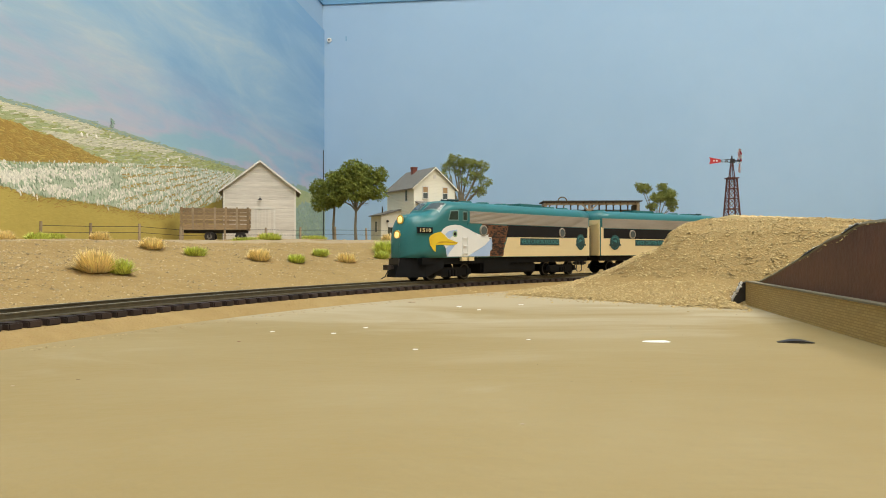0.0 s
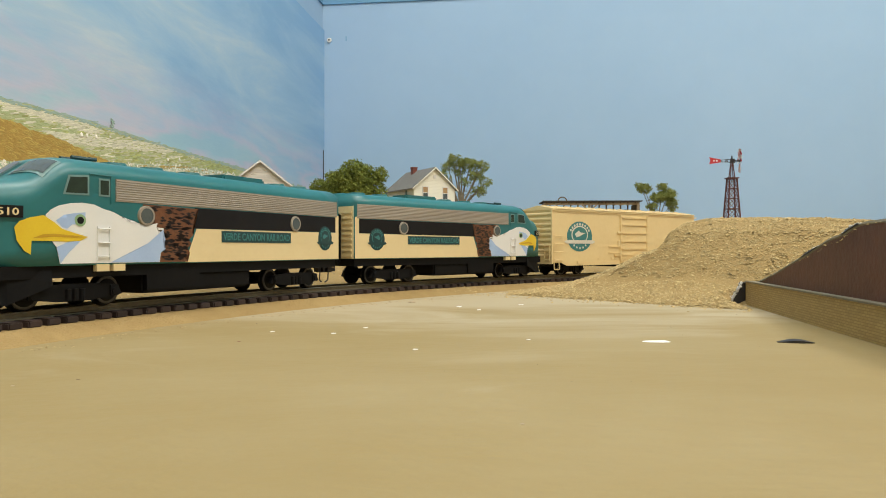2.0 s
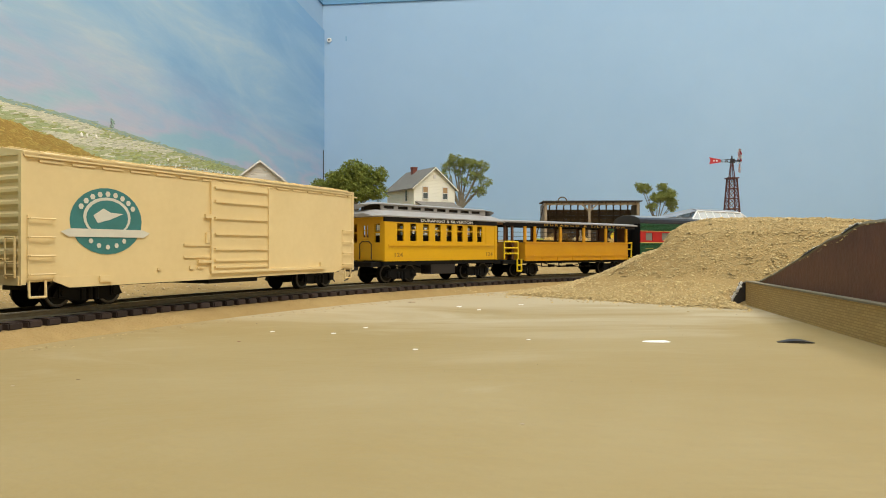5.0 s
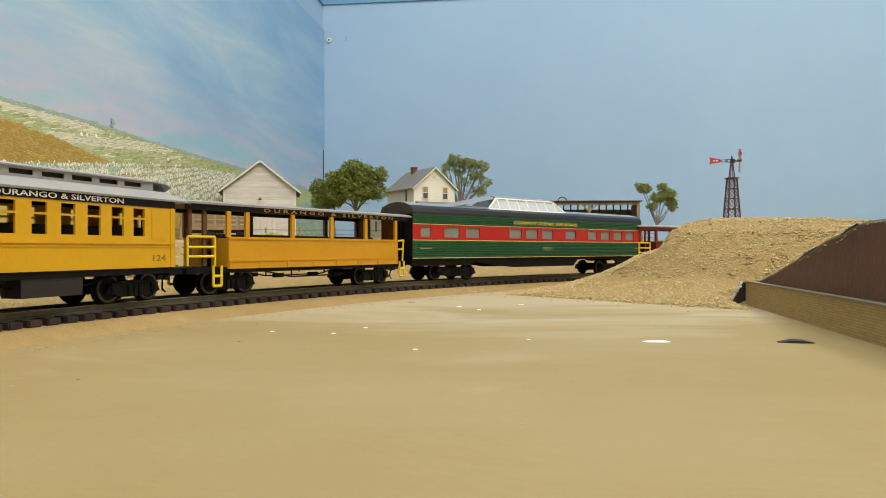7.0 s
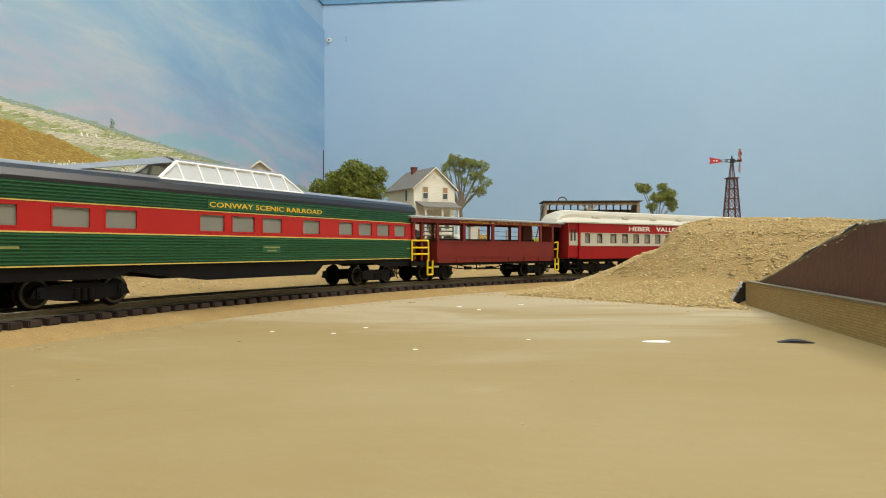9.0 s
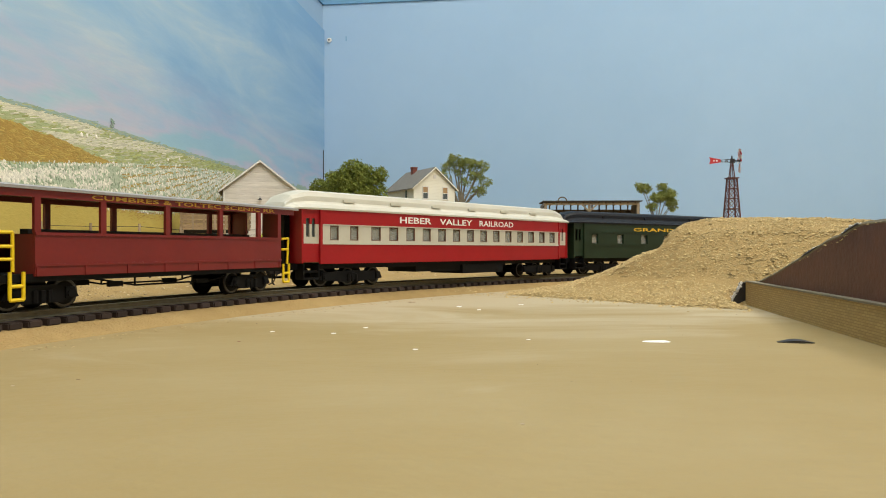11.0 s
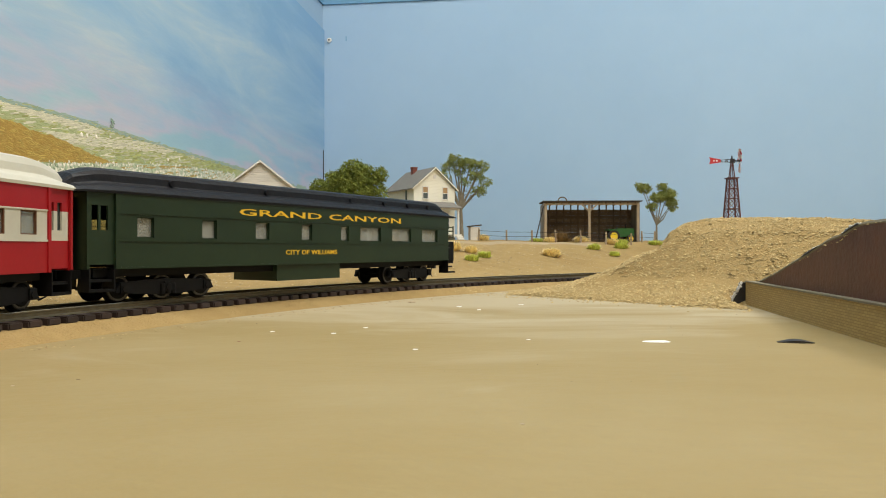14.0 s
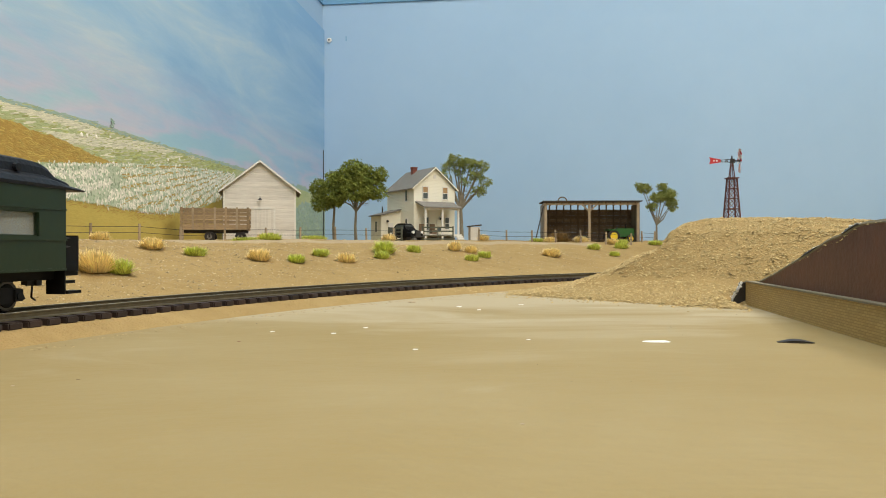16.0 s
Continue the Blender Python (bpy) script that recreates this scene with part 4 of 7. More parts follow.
def emblem(parent, x, z, w, h, y, sy, field, ink, ribbon):
    """Round-topped railway emblem, drawn as plain shapes."""
    def flat(name, outline, m, lift):
        bm = bmesh.new()
        prism(bm, [(a, b) for a, b in outline], sy * (y + lift - 0.1), sy * (y + lift), "y")
        part(name, bm, m, parent)
    flat("emblem_field", ellipse(x, z, w / 2, h / 2, 28), field, 0.16)
    flat("emblem_ring", ellipse(x, z + h * 0.06, w * 0.33, h * 0.30, 24), ink, 0.24)
    flat("emblem_scene", ellipse(x, z + h * 0.05, w * 0.29, h * 0.265, 24), field, 0.32)
    flat("emblem_bird", [(x - w * 0.22, z + h * 0.12), (x - w * 0.02, z + h * 0.02), (x + w * 0.14, z - h * 0.03), (x + w * 0.2, z + h * 0.08), (x + w * 0.06, z + h * 0.19), (x - w * 0.04, z + h * 0.13)], ink, 0.4)
    for k in range(9):
        a = radians(30 + 15 * k)
        cx, cz = x + w * 0.415 * math.cos(a), z + h * 0.41 * math.sin(a)
        flat("emblem_bar", ellipse(cx, cz, w * 0.035, h * 0.045, 6), ink, 0.4)
    for k in range(7):
        a = radians(-150 + 20 * k)
        cx, cz = x + w * 0.36 * math.cos(a), z + h * 0.39 * math.sin(a)
        flat("emblem_bar", ellipse(cx, cz, w * 0.03, h * 0.04, 6), ink, 0.4)
    flat("emblem_ribbon", [(x - w * 0.62, z - h * 0.17), (x - w * 0.5, z - h * 0.12), (x + w * 0.5, z - h * 0.12), (x + w * 0.62, z - h * 0.17), (x + w * 0.52, z - h * 0.24), (x - w * 0.52, z - h * 0.24)], ribbon, 0.44)


M_NUMBER = mat("pale_gold_numerals", (0.88, 0.74, 0.42), (0.82, 0.66, 0.34), 200, 0.5)
M_EYEGREEN = mat("pale_green_eye_paint", (0.30, 0.46, 0.26), (0.24, 0.38, 0.2), 200, 0.4)
M_FRAME = mat("dull_pale_teal_frame", (0.19, 0.31, 0.30), (0.16, 0.27, 0.26), 200, 0.4)


def locomotive():
    lo = thing("locomotive", "teal and cream diesel locomotive with a painted eagle head", "locomotive", "train")
    bm = bmesh.new()
    prev = None
    xs = list(np.arange(L_REAR, 50, 12.0)) + list(np.arange(50, 88, 2.0)) + [88, 89.5, 90.8, 91.8, 92.5, 93.0]
    for x in xs:
        half = section(x)
        ring = [bm.verts.new((x, y, z)) for y, z in half] + [bm.verts.new((x, -y, z)) for y, z in half[-2::-1]]
        if prev:
            for k in range(len(ring) - 1):
                bm.faces.new((prev[k], prev[k + 1], ring[k + 1], ring[k]))
            bm.faces.new((prev[-1], prev[0], ring[0], ring[-1]))
        else:
            bm.faces.new(ring)
        prev = ring
    bm.faces.new(prev[::-1])
    bmesh.ops.remove_doubles(bm, verts=bm.verts, dist=0.01)
    part("body", bm, M_TEAL, lo, smooth=True)
    # rear end: cream wall with a grey diaphragm
    part("rear_wall", boxes((-100.1, -99.4, -15.2, 15.2, 14.8, 44.0)), M_CREAM, lo)
    part("diaphragm", bevel(boxes((-103.2, -100.2, -6, 6, 12, 40)), 0.8), M_BLACK, lo)
    pieces("end_rib", [(-100.7, -100.0, sy * 10.5 - 4, sy * 10.5 + 4, 16 + 3 * k, 17 + 3 * k) for k in range(9) for sy in (-1, 1)], M_CREAM, lo)
    for sy in (1, -1):
        P = lambda n_, o, m, lab="", lift=0.14: skin(n_, o, m, lo, lab, sy, lift)
        
        # lower cream, black band, side grille, trim
        P("cream_panel", [(-99.2, 14.9), (9.5, 14.9), (3.5, 28.4), (-99.2, 28.9)], M_CREAM, "cream lower panel")
        P("black_band", [(-96.2, 29.0), (6.0, 28.5), (4.5, 36.8), (-96.2, 36.9)], M_DARKBAND, "black window band", 0.2)
        P("rear_cream_post", [(-99.2, 28.8), (-96.3, 28.8), (-96.3, 38.0), (-99.2, 38.0)], M_CREAM)
        g = bmesh.new()
        box(g, -97.6, 42.2, sy * 15.9, sy * 16.2, 37.2, 45.2)
        for k in range(9):
            zz = 37.45 + k * 0.85
            prism(g, [(sy * 16.15, zz), (sy * 16.34, zz + 0.25), (sy * 16.2, zz + 0.62)], -97.4, 42.0, "x")
        part("side_grille", g, M_GRILLE, lo, "grey ribbed side grille")
        # brown feathers behind the eagle
        fr_ = random.Random(23)
        edge = [(9.2 - (z - 15.2) * 0.29 + (1.1 if n % 2 else -0.9) * fr_.uniform(0.5, 1.2), z) for n, z in enumerate(np.linspace(15.2, 36.4, 13))]
        P("feather_patch", [(24.0, 15.2)] + edge + [(26.3, 36.8), (30.5, 36.8), (27.0, 31.0), (24.0, 27.0)], M_FEATHER, "brown feather painting", 0.24)
        rf = random.Random(5)
        fb_ = bmesh.new()
        for k in range(150):
            cz = rf.uniform(16, 36.2)
            cx = rf.uniform(10.2 - (cz - 15) * 0.28, 22.0 + max(0, cz - 30) * 0.8)
            w_, h_ = rf.uniform(1.0, 2.3), rf.uniform(0.3, 0.65)
            vs = [fb_.verts.new((cx + a, sy * (16.0 + 0.36), cz + b)) for a, b in ((-w_, 0), (0, -h_), (w_, 0.2), (0, h_))]
            fb_.faces.new(vs)
        tagged(part("feather_marking", fb_, M_FEATHERDARK, lo), kind="stuff")
        # eagle head: white with pale blue shade, yellow beak, eye
        head = [(64.0, 15.3), (65.2, 20.8), (67.2, 23.3), (68.9, 31.2), (67.2, 33.0), (64.4, 34.5), (60.2, 35.5), (55.8, 35.9), (51.3, 35.6), (47.3, 34.2), (43.2, 33.3), (40.0, 31.9), (36.8, 30.4), (35.0, 29.0), (28.6, 28.7), (23.6, 30.1), (24.2, 28.4), (20.7, 28.2), (21.4, 25.6), (19.6, 23.5), (20.8, 21.6), (19.6, 20.2), (22.0, 18.8), (22.6, 15.2)]
        P("eagle_head", head, M_WHITE, "white eagle head painting", 0.3)
        P("eagle_shade", [(65.2, 20.8), (61.0, 22.6), (56.5, 22.9), (58.7, 20.8), (61.4, 18.4), (63.8, 15.3)], M_PALEBLUE, "pale blue shading", 0.38)
        P("eagle_nape", [(20.9, 27.7), (19.9, 23.5), (21.0, 21.6), (19.9, 20.2), (22.2, 18.8), (22.8, 15.3), (44.6, 15.4), (34.6, 19.2), (27.8, 22.5)], M_PALEBLUE, "pale blue shading", 0.38)
        P("eagle_brow", [(65.5, 29.5), (62.6, 31.5), (58.3, 32.3), (54.6, 32.7), (54.6, 31.0), (55.8, 28.7), (59.6, 28.4), (61.4, 26.9), (63.2, 27.4)], M_PALEBLUE, "pale blue brow", 0.38)
        P("eagle_beak", [(78.4, 27.0), (77.0, 28.9), (74.1, 30.2), (69.6, 31.1), (66.1, 29.0), (63.2, 26.8), (59.6, 25.8), (53.7, 24.3), (56.5, 23.0), (61.4, 22.6), (68.3, 22.8), (73.4, 22.8), (73.6, 18.4), (75.6, 19.6), (77.7, 22.8)], M_BEAK, "yellow beak", 0.46)
        P("beak_line", [(73.2, 23.6), (66.0, 24.2), (59.0, 24.0), (55.0, 24.2), (60.0, 24.8), (66.0, 25.2), (70.0, 24.9)], M_BEAKDARK, "ochre beak line", 0.54)
        for r_, m_, lf in ((2.2, M_EYEGREEN, 0.46), (1.3, M_DARKBAND, 0.54)):
            P("eagle_eye", ellipse(56.6, 29.9, r_, r_ * 0.95, 14), m_, "", lf)
        # cab windows, number board, portholes, steps
        P("cab_window", [(53.0, 38.6), (62.8, 38.4), (60.8, 45.0), (53.0, 45.5)], M_FRAME, "dull window frame", 0.2)
        P("cab_window_glass", [(53.7, 39.2), (61.9, 39.0), (60.2, 44.4), (53.7, 44.8)], M_WINDOWDARK, "dark green glass", 0.3)
        P("door_window", [(44.6, 38.6), (49.2, 38.6), (49.2, 44.8), (44.6, 44.8)], M_FRAME, "dull window frame", 0.2)
        P("door_window_glass", [(45.2, 39.2), (48.6, 39.2), (48.6, 44.2), (45.2, 44.2)], M_WINDOWDARK, "dark green glass", 0.3)
        for px, pz in ((28.8, 32.6), (-61.5, 32.5)):
            ring = bmesh.new()
            tube(ring, (px, sy * 15.8, pz), (px, sy * 16.75, pz), 4.0, 3.6, 20)
            part("porthole", ring, M_GRILLE, lo, "grey porthole ring")
            part("porthole_glass", tube(bmesh.new(), (px, sy * 16.6, pz), (px, sy * 16.86, pz), 2.9, 2.8, 18), M_GREYGLASS, lo, "dark porthole glass")
        part("number_board", skin_box(lo, sy), M_DARKBAND, lo, "black number board")
        emblem(lo, -86.6 if sy > 0 else -82.8, 25.7, 12.0, 12.6, 16.1, sy, M_TEALDARK, M_TEALLETTER, M_TEALDARK)
        nb = boxes((-57.8, -10.8, min(sy * 15.9, sy * 16.35), max(sy * 15.9, sy * 16.35), 23.0, 27.9))
        part("name_board", nb, M_TEALDARK, lo, "dark name board")
        lettering("VERDE CANYON RAILROAD", -56.8, -11.6, 23.9, 27.1, 16.35, lo, M_TEALLETTER, "teal lettering", flip=sy < 0)
        for k in (0, 4.8, 9.6):
            part("grab_iron", bars([[(49.6, sy * 16.2, 17.6 + k), (49.6, sy * 17, 17.6 + k), (45.0, sy * 17, 17.6 + k), (45.0, sy * 16.2, 17.6 + k)]], 0.3), M_WHITE, lo)
        part("step_well", boxes((44.6, 45.2, min(sy * 16, sy * 16.7), max(sy * 16, sy * 16.7), 16.4, 28.0), (49.4, 50.0, min(sy * 16, sy * 16.7), max(sy * 16, sy * 16.7), 16.4, 28.0), (44.6, 50.0, min(sy * 16, sy * 16.6), max(sy * 16, sy * 16.6), 21.4, 22.6)), M_WHITE, lo, "white step well")
        pieces("step", [(sx0, sx0 + 5.0, *sorted((sy * 14, sy * 16.6)), 12.4, 14.9) for sx0 in (38.5, 45.2)], M_CREAM, lo, "cream step")
        part("door_edge", bars([[(44.2, sy * 16.15, 36), (44.2, sy * 16.15, 46.0), (52.8, sy * 16.15, 46.0)]], 0.22), M_TEAL, lo)
    # windshields on the sloped cab front
    for sy in (1, -1):
        for nm, grow, m_, lf in (("windshield_frame", 0.0, M_FRAME, 0.2), ("windshield", 0.8, M_GREYGLASS, 0.34)):
            bm = bmesh.new()
            o = [(64.2 + grow, 1.4 + grow), (72.0 - grow, 1.4 + grow), (68.5 - grow, 14.2 - grow), (61.0 + grow, 13.2 - grow)]
            rows_ = []
            for i in range(7):
                rr = []
                for j in range(7):
                    u, w_ = i / 6, j / 6
                    a = Vector(o[0]).lerp(Vector(o[1]), u)
                    b = Vector(o[3]).lerp(Vector(o[2]), u)
                    c = a.lerp(b, w_)
                    pts = section(c.x, 24)
                    z = pts[-1][1]
                    for (y0, z0), (y1, z1) in zip(pts[:-1], pts[1:]):
                        if y1 <= c.y <= y0 and y0 > y1:
                            z = z0 + (z1 - z0) * (y0 - c.y) / (y0 - y1)
                            break
                    rr.append(bm.verts.new((c.x + lf, sy * c.y, z + lf)))
                rows_.append(rr)
            for r0, r1 in zip(rows_[:-1], rows_[1:]):
                for k in range(6):
                    bm.faces.new((r0[k], r0[k + 1], r1[k + 1], r1[k]))
            part(nm, bm, m_, lo, smooth=True)
    # headlights
    for hz, hx in ((38.6, 86.6), (29.0, 89.2)):
        hl = bmesh.new()
        tube(hl, (hx - 5, 0, hz), (hx + 2.6, 0, hz), 3.4, 3.2, 22)
        h_ = part("headlight", hl, M_TEAL, lo, smooth=False)
        part("bezel", tube(bmesh.new(), (hx + 2.5, 0, hz), (hx + 3.0, 0, hz), 3.1, 2.9, 22), M_GOLD, h_)
        part("lens", tube(bmesh.new(), (hx + 2.9, 0, hz), (hx + 3.5, 0, hz), 2.3, 1.5, 20), M_LAMP, h_, "glowing warm headlight lens")
    part("nose_door", bars([[(92.9, 3.4, 17), (93.3, 3.4, 24)], [(92.9, -3.4, 17), (93.3, -3.4, 24)]], 0.25), M_TEAL, lo)
    # roof equipment
    part("fan_hatch", bevel(boxes((-50, -22, -7, 7, 50.6, 53.6)), 0.9), M_TEAL, lo)
    for fx in (-84, -66, -8, 12, 30):
        part("roof_fan", tube(bmesh.new(), (fx, 0, 51.2), (fx, 0, 52.9), 5.2, 4.6, 20), M_TEAL, lo, smooth=False)
    part("horn", bars([[(43, 3, 52.8), (50, 3, 52.8)], [(43, -3, 52.8), (50, -3, 52.8)], [(46, 3, 51), (46, 3, 53)], [(46, -3, 51), (46, -3, 53)], [(40, 3, 53.0), (43, 3, 52.9)]], 0.75, 8), M_TEALDARK, lo)
    # underframe, pilot, fuel tank, bogies
    part("underframe", boxes((-98.5, 84, -14.5, 14.5, 10.5, 14.7)), M_BLACK, lo)
    pm = bmesh.new()
    lo_ring, hi_ring = [], []
    pl_ = [(66, 15.6), (80, 14.0), (90, 9.5), (97, 4.2), (97, -4.2), (90, -9.5), (80, -14.0), (66, -15.6)]
    for x, y in pl_:
        hi_ring.append(pm.verts.new((x - 3.0 if x > 85 else x, y * 0.94, 14.6)))
        lo_ring.append(pm.verts.new((x, y, 2.6 if x > 75 else 8.0)))
    pm.faces.new(hi_ring)
    pm.faces.new(lo_ring[::-1])
    for k in range(8):
        pm.faces.new((lo_ring[k], lo_ring[(k + 1) % 8], hi_ring[(k + 1) % 8], hi_ring[k]))
    part("pilot", pm, M_BLACK, lo, "black nose pilot")
    part("coupler_pocket", boxes((92.2, 95.0, -4.5, 4.5, 9.8, 14.2)), M_MILLDARK, lo)
    part("fuel_tank", bevel(boxes((-32, 28, -13.5, 13.5, 3.4, 11)), 1.0), M_BLACK, lo)
    part("air_tank", boxes((0, 27, -14.6, 14.6, 4.6, 12.5)), M_BLACK, lo)
    coupler(lo, 95.0, 1)
    coupler(lo, -101.0, -1)
    for tx in (56, -66):
        truck(lo, tx, 31.0, 2, 5.4, y=12.2)
    return lo


def skin_box(lo, sy):
    """The curved number board on the nose, proud of the paint."""
    bm = bmesh.new()
    rows_ = []
    for i in range(9):
        x = 75.8 + (85.6 - 75.8) * i / 8
        y = nose_w(x) + 0.9
        rows_.append([bm.verts.new((x + 0.3, sy * y, z)) for z in (30.0, 33.8)] + [bm.verts.new((x, sy * (y - 1.4), z)) for z in (33.8, 30.0)])
    for r0, r1 in zip(rows_[:-1], rows_[1:]):
        for k in range(4):
            bm.faces.new((r0[k], r0[(k + 1) % 4], r1[(k + 1) % 4], r1[k]))
    bm.faces.new(rows_[0])
    bm.faces.new(rows_[-1][::-1])
    me_t = lettering("1510", 77.2, 84.4, 30.7, 33.1, 0.0, lo, M_NUMBER, "pale gold numerals", flip=sy < 0)
    for v in me_t.data.vertices:
        x = v.co.x / MM
        v.co.y = sy * (nose_w(x) + 1.12 + abs(v.co.y / MM)) * MM
        v.co.x += 0.3 * MM
    return bm


def boxcar():
    bc = thing("boxcar", "cream steel boxcar with ribbed ends, sliding door and a teal emblem", "boxcar", "train")
    h, w = 92.0, 16.0
    part("body", bevel(boxes((-h + 0.6, h - 0.6, -w + 0.5, w - 0.5, 9.5, 50.6)), 0.3, 1), M_BOXCREAM, bc)
    rf = bmesh.new()
    prism(rf, [(-w - 0.5, 50.2), (w + 0.5, 50.2), (w + 0.5, 51.3), (0, 53.9), (-w - 0.5, 51.3)], -h - 0.3, h + 0.3, "x")
    for k in range(14):
        x = -h + 6 + k * (2 * h - 12) / 13
        prism(rf, [(-w - 0.3, 51.2), (-w - 0.3, 51.8), (0, 54.5), (w + 0.3, 51.8), (w + 0.3, 51.2), (0, 53.7)], x - 0.7, x + 0.7, "x")
    part("roof", rf, M_BOXCREAM, bc)
    for sx in (1, -1):
        for k in range(9):
            z = 15 + k * 4.0
            pr = [(sx * (h - 0.7), z - 1.5), (sx * (h + 0.5), z - 0.5), (sx * (h + 0.5), z + 0.5), (sx * (h - 0.7), z + 1.5)]
            part("end_rib", prism(bmesh.new(), pr, -w + 2.0, w - 2.0, "y"), M_BOXCREAM, bc)
        for sy in (-1, 1):
            part("corner_post", boxes((sx * h - 0.8, sx * h + 0.8, sy * (w - 0.7) - 0.7, sy * (w - 0.7) + 0.7, 8.8, 50.6)), M_BOXCREAM, bc)
        part("end_platform", bars([[(sx * (h + 0.5), -9, 17), (sx * (h + 2.2), -9, 17), (sx * (h + 2.2), 9, 17), (sx * (h + 0.5), 9, 17)], [(sx * (h + 0.8), 9, 11), (sx * (h + 1.6), 9, 11), (sx * (h + 1.6), 9, 24), (sx * (h + 0.8), 9, 24)], [(sx * (h + 1.6), 14, 11), (sx * (h + 1.6), 14, 24)]] + [[(sx * (h + 1.6), 9, z), (sx * (h + 1.6), 14, z)] for z in (12, 16, 20, 24)], 0.35), M_BOXCREAM, bc)
        part("end_sill", boxes((min(sx * h, sx * (h + 1.2)), max(sx * h, sx * (h + 1.2)), -15, 15, 8.6, 11.5)), M_BOXCREAM, bc)
        coupler(bc, sx * h, sx)
    for sy in (1, -1):
        yy = lambda a, b: (min(sy * a, sy * b), max(sy * a, sy * b))
        sl = bmesh.new()
        prism(sl, [(-h + 10, 9.6), (-h + 16, 8.0), (h - 16, 7.2), (h - 10, 9.6), (h - 10, 11), (-h + 10, 11)], *yy(15.2, 15.9), "y")
        part("side_sill", sl, M_BOXCREAM, bc)
        part("side_sheet", boxes((-h + 0.4, h - 0.4, *yy(15.4, 15.72), 10.2, 48.0)), M_BOXCREAM, bc)
        # eave rail with notches
        er = bmesh.new()
        box(er, -h, h, *yy(15.4, 16.5), 49.6, 50.8)
        for k in range(16):
            x = h - 4 - k * 11.6
            box(er, x - 10, x - 1.2, *yy(15.4, 16.1), 48.3, 49.0)
        part("eave_rail", er, M_BOXCREAM, bc)
        dr = bmesh.new()
        box(dr, -23.4, 12.8, *yy(15.4, 16.0), 10.5, 48.6)
        door = part("sliding_door", dr, M_BOXCREAM, bc, "cream plug door with bars")
        pieces("door_bar", [(-22.0, 10.6, *yy(15.95, 16.7), z - 0.45, z + 0.45) for z in (46.0, 40.2, 33.3, 26.6, 20.2, 15.4, 12.6)], M_BOXCREAM, door)
        pieces("door_edge", [(x - 0.5, x + 0.5, *yy(15.95, 16.7), 10.5, 48.6) for x in (12.4, -23.0)], M_BOXCREAM, door)
        part("door_track", boxes((-66, 13, *yy(15.6, 17.0), 10.0, 11.2)), M_BOXCREAM, bc)
        pieces("door_fitting", [(13, 16, *yy(15.6, 16.8), 33.0, 34.6), (12, 27, *yy(15.6, 16.3), 21.5, 22.4), (13, 27, *yy(15.6, 16.3), 16.6, 17.4), (12.5, 20, *yy(15.6, 16.9), 14.5, 15.6), (13.5, 15.5, *yy(15.6, 16.6), 22.6, 27)], M_BOXCREAM, bc)
        for x0 in (h - 1.5, -h + 10):
            rungs = [[(x0, sy * 15.7, z), (x0, sy * 17.0, z), (x0 - 8.5, sy * 17.0, z), (x0 - 8.5, sy * 15.7, z)] for z in (12, 18, 24, 30)]
            part("ladder", bars(rungs + [[(x0, sy * 15.8, 11), (x0, sy * 15.8, 31)]], 0.32), M_BOXCREAM, bc)
        for x0 in (h - 2, -h + 7.5):
            part("stirrup", bars([[(x0, sy * 15.6, 10), (x0, sy * 15.8, 4.6), (x0 - 5.5, sy * 15.8, 4.6), (x0 - 5.5, sy * 15.6, 10)]], 0.45), M_BOXCREAM, bc)
        pieces("side_tab", [(60, 65, *yy(15.6, 16.6), 8.6, 10.8), (-66, -62, *yy(15.6, 16.6), 11.4, 13.4), (38, 40, *yy(15.6, 16.3), 12, 13), (22, 24, *yy(15.6, 16.3), 12, 13.4), (16, 20, *yy(15.6, 16.3), 12.2, 13)], M_BOXCREAM, bc)
        emblem(bc, 61.6, 30.0, 29.0, 23.5, 15.72, sy, M_TEALLETTER, M_PALE_INK, M_PALE_INK)
    part("underframe", boxes((-86, 86, -5, 5, 6.5, 10), (-20, 10, -12, 12, 5.5, 9.4)), M_BLACK, bc)
    for tx in (66, -66):
        truck(bc, tx, 20.0, 2, 5.0, freight=True)
    return bc


M_PALE_INK = mat("pale_emblem_ink", (0.72, 0.70, 0.60), (0.66, 0.64, 0.55), 200, 0.5)


def lofted_roof(name, prof, stations, material, parent, zbase, smooth=False, label=""):
    """A roof: a half-profile of (y, z) mirrored, swept along x; each station (x, height scale, width scale)."""
    bm = bmesh.new()
    prev = None
    full = prof + [(-y, z) for y, z in prof[::-1] if y > 0.01]
    for x, hs, ws in stations:
        ring = [bm.verts.new((x, y * ws, zbase + (z - zbase) * hs)) for y, z in full]
        if prev:
            for k in range(len(ring) - 1):
                bm.faces.new((prev[k], prev[k + 1], ring[k + 1], ring[k]))
            bm.faces.new((prev[-1], prev[0], ring[0], ring[-1]))
        else:
            bm.faces.new(ring)
        prev = ring
    bm.faces.new(prev[::-1])
    return part(name, bm, material, parent, label, smooth)


def coach_shell(car, h, w, z0, z1, holes, material, y_in=0.9):
    for sy in (1, -1):
        a, b = sorted((sy * w, sy * (w - y_in)))
        part("side_wall", holed(bmesh.new(), -h, h, z0, z1, holes, a, b), material, car)
    return car


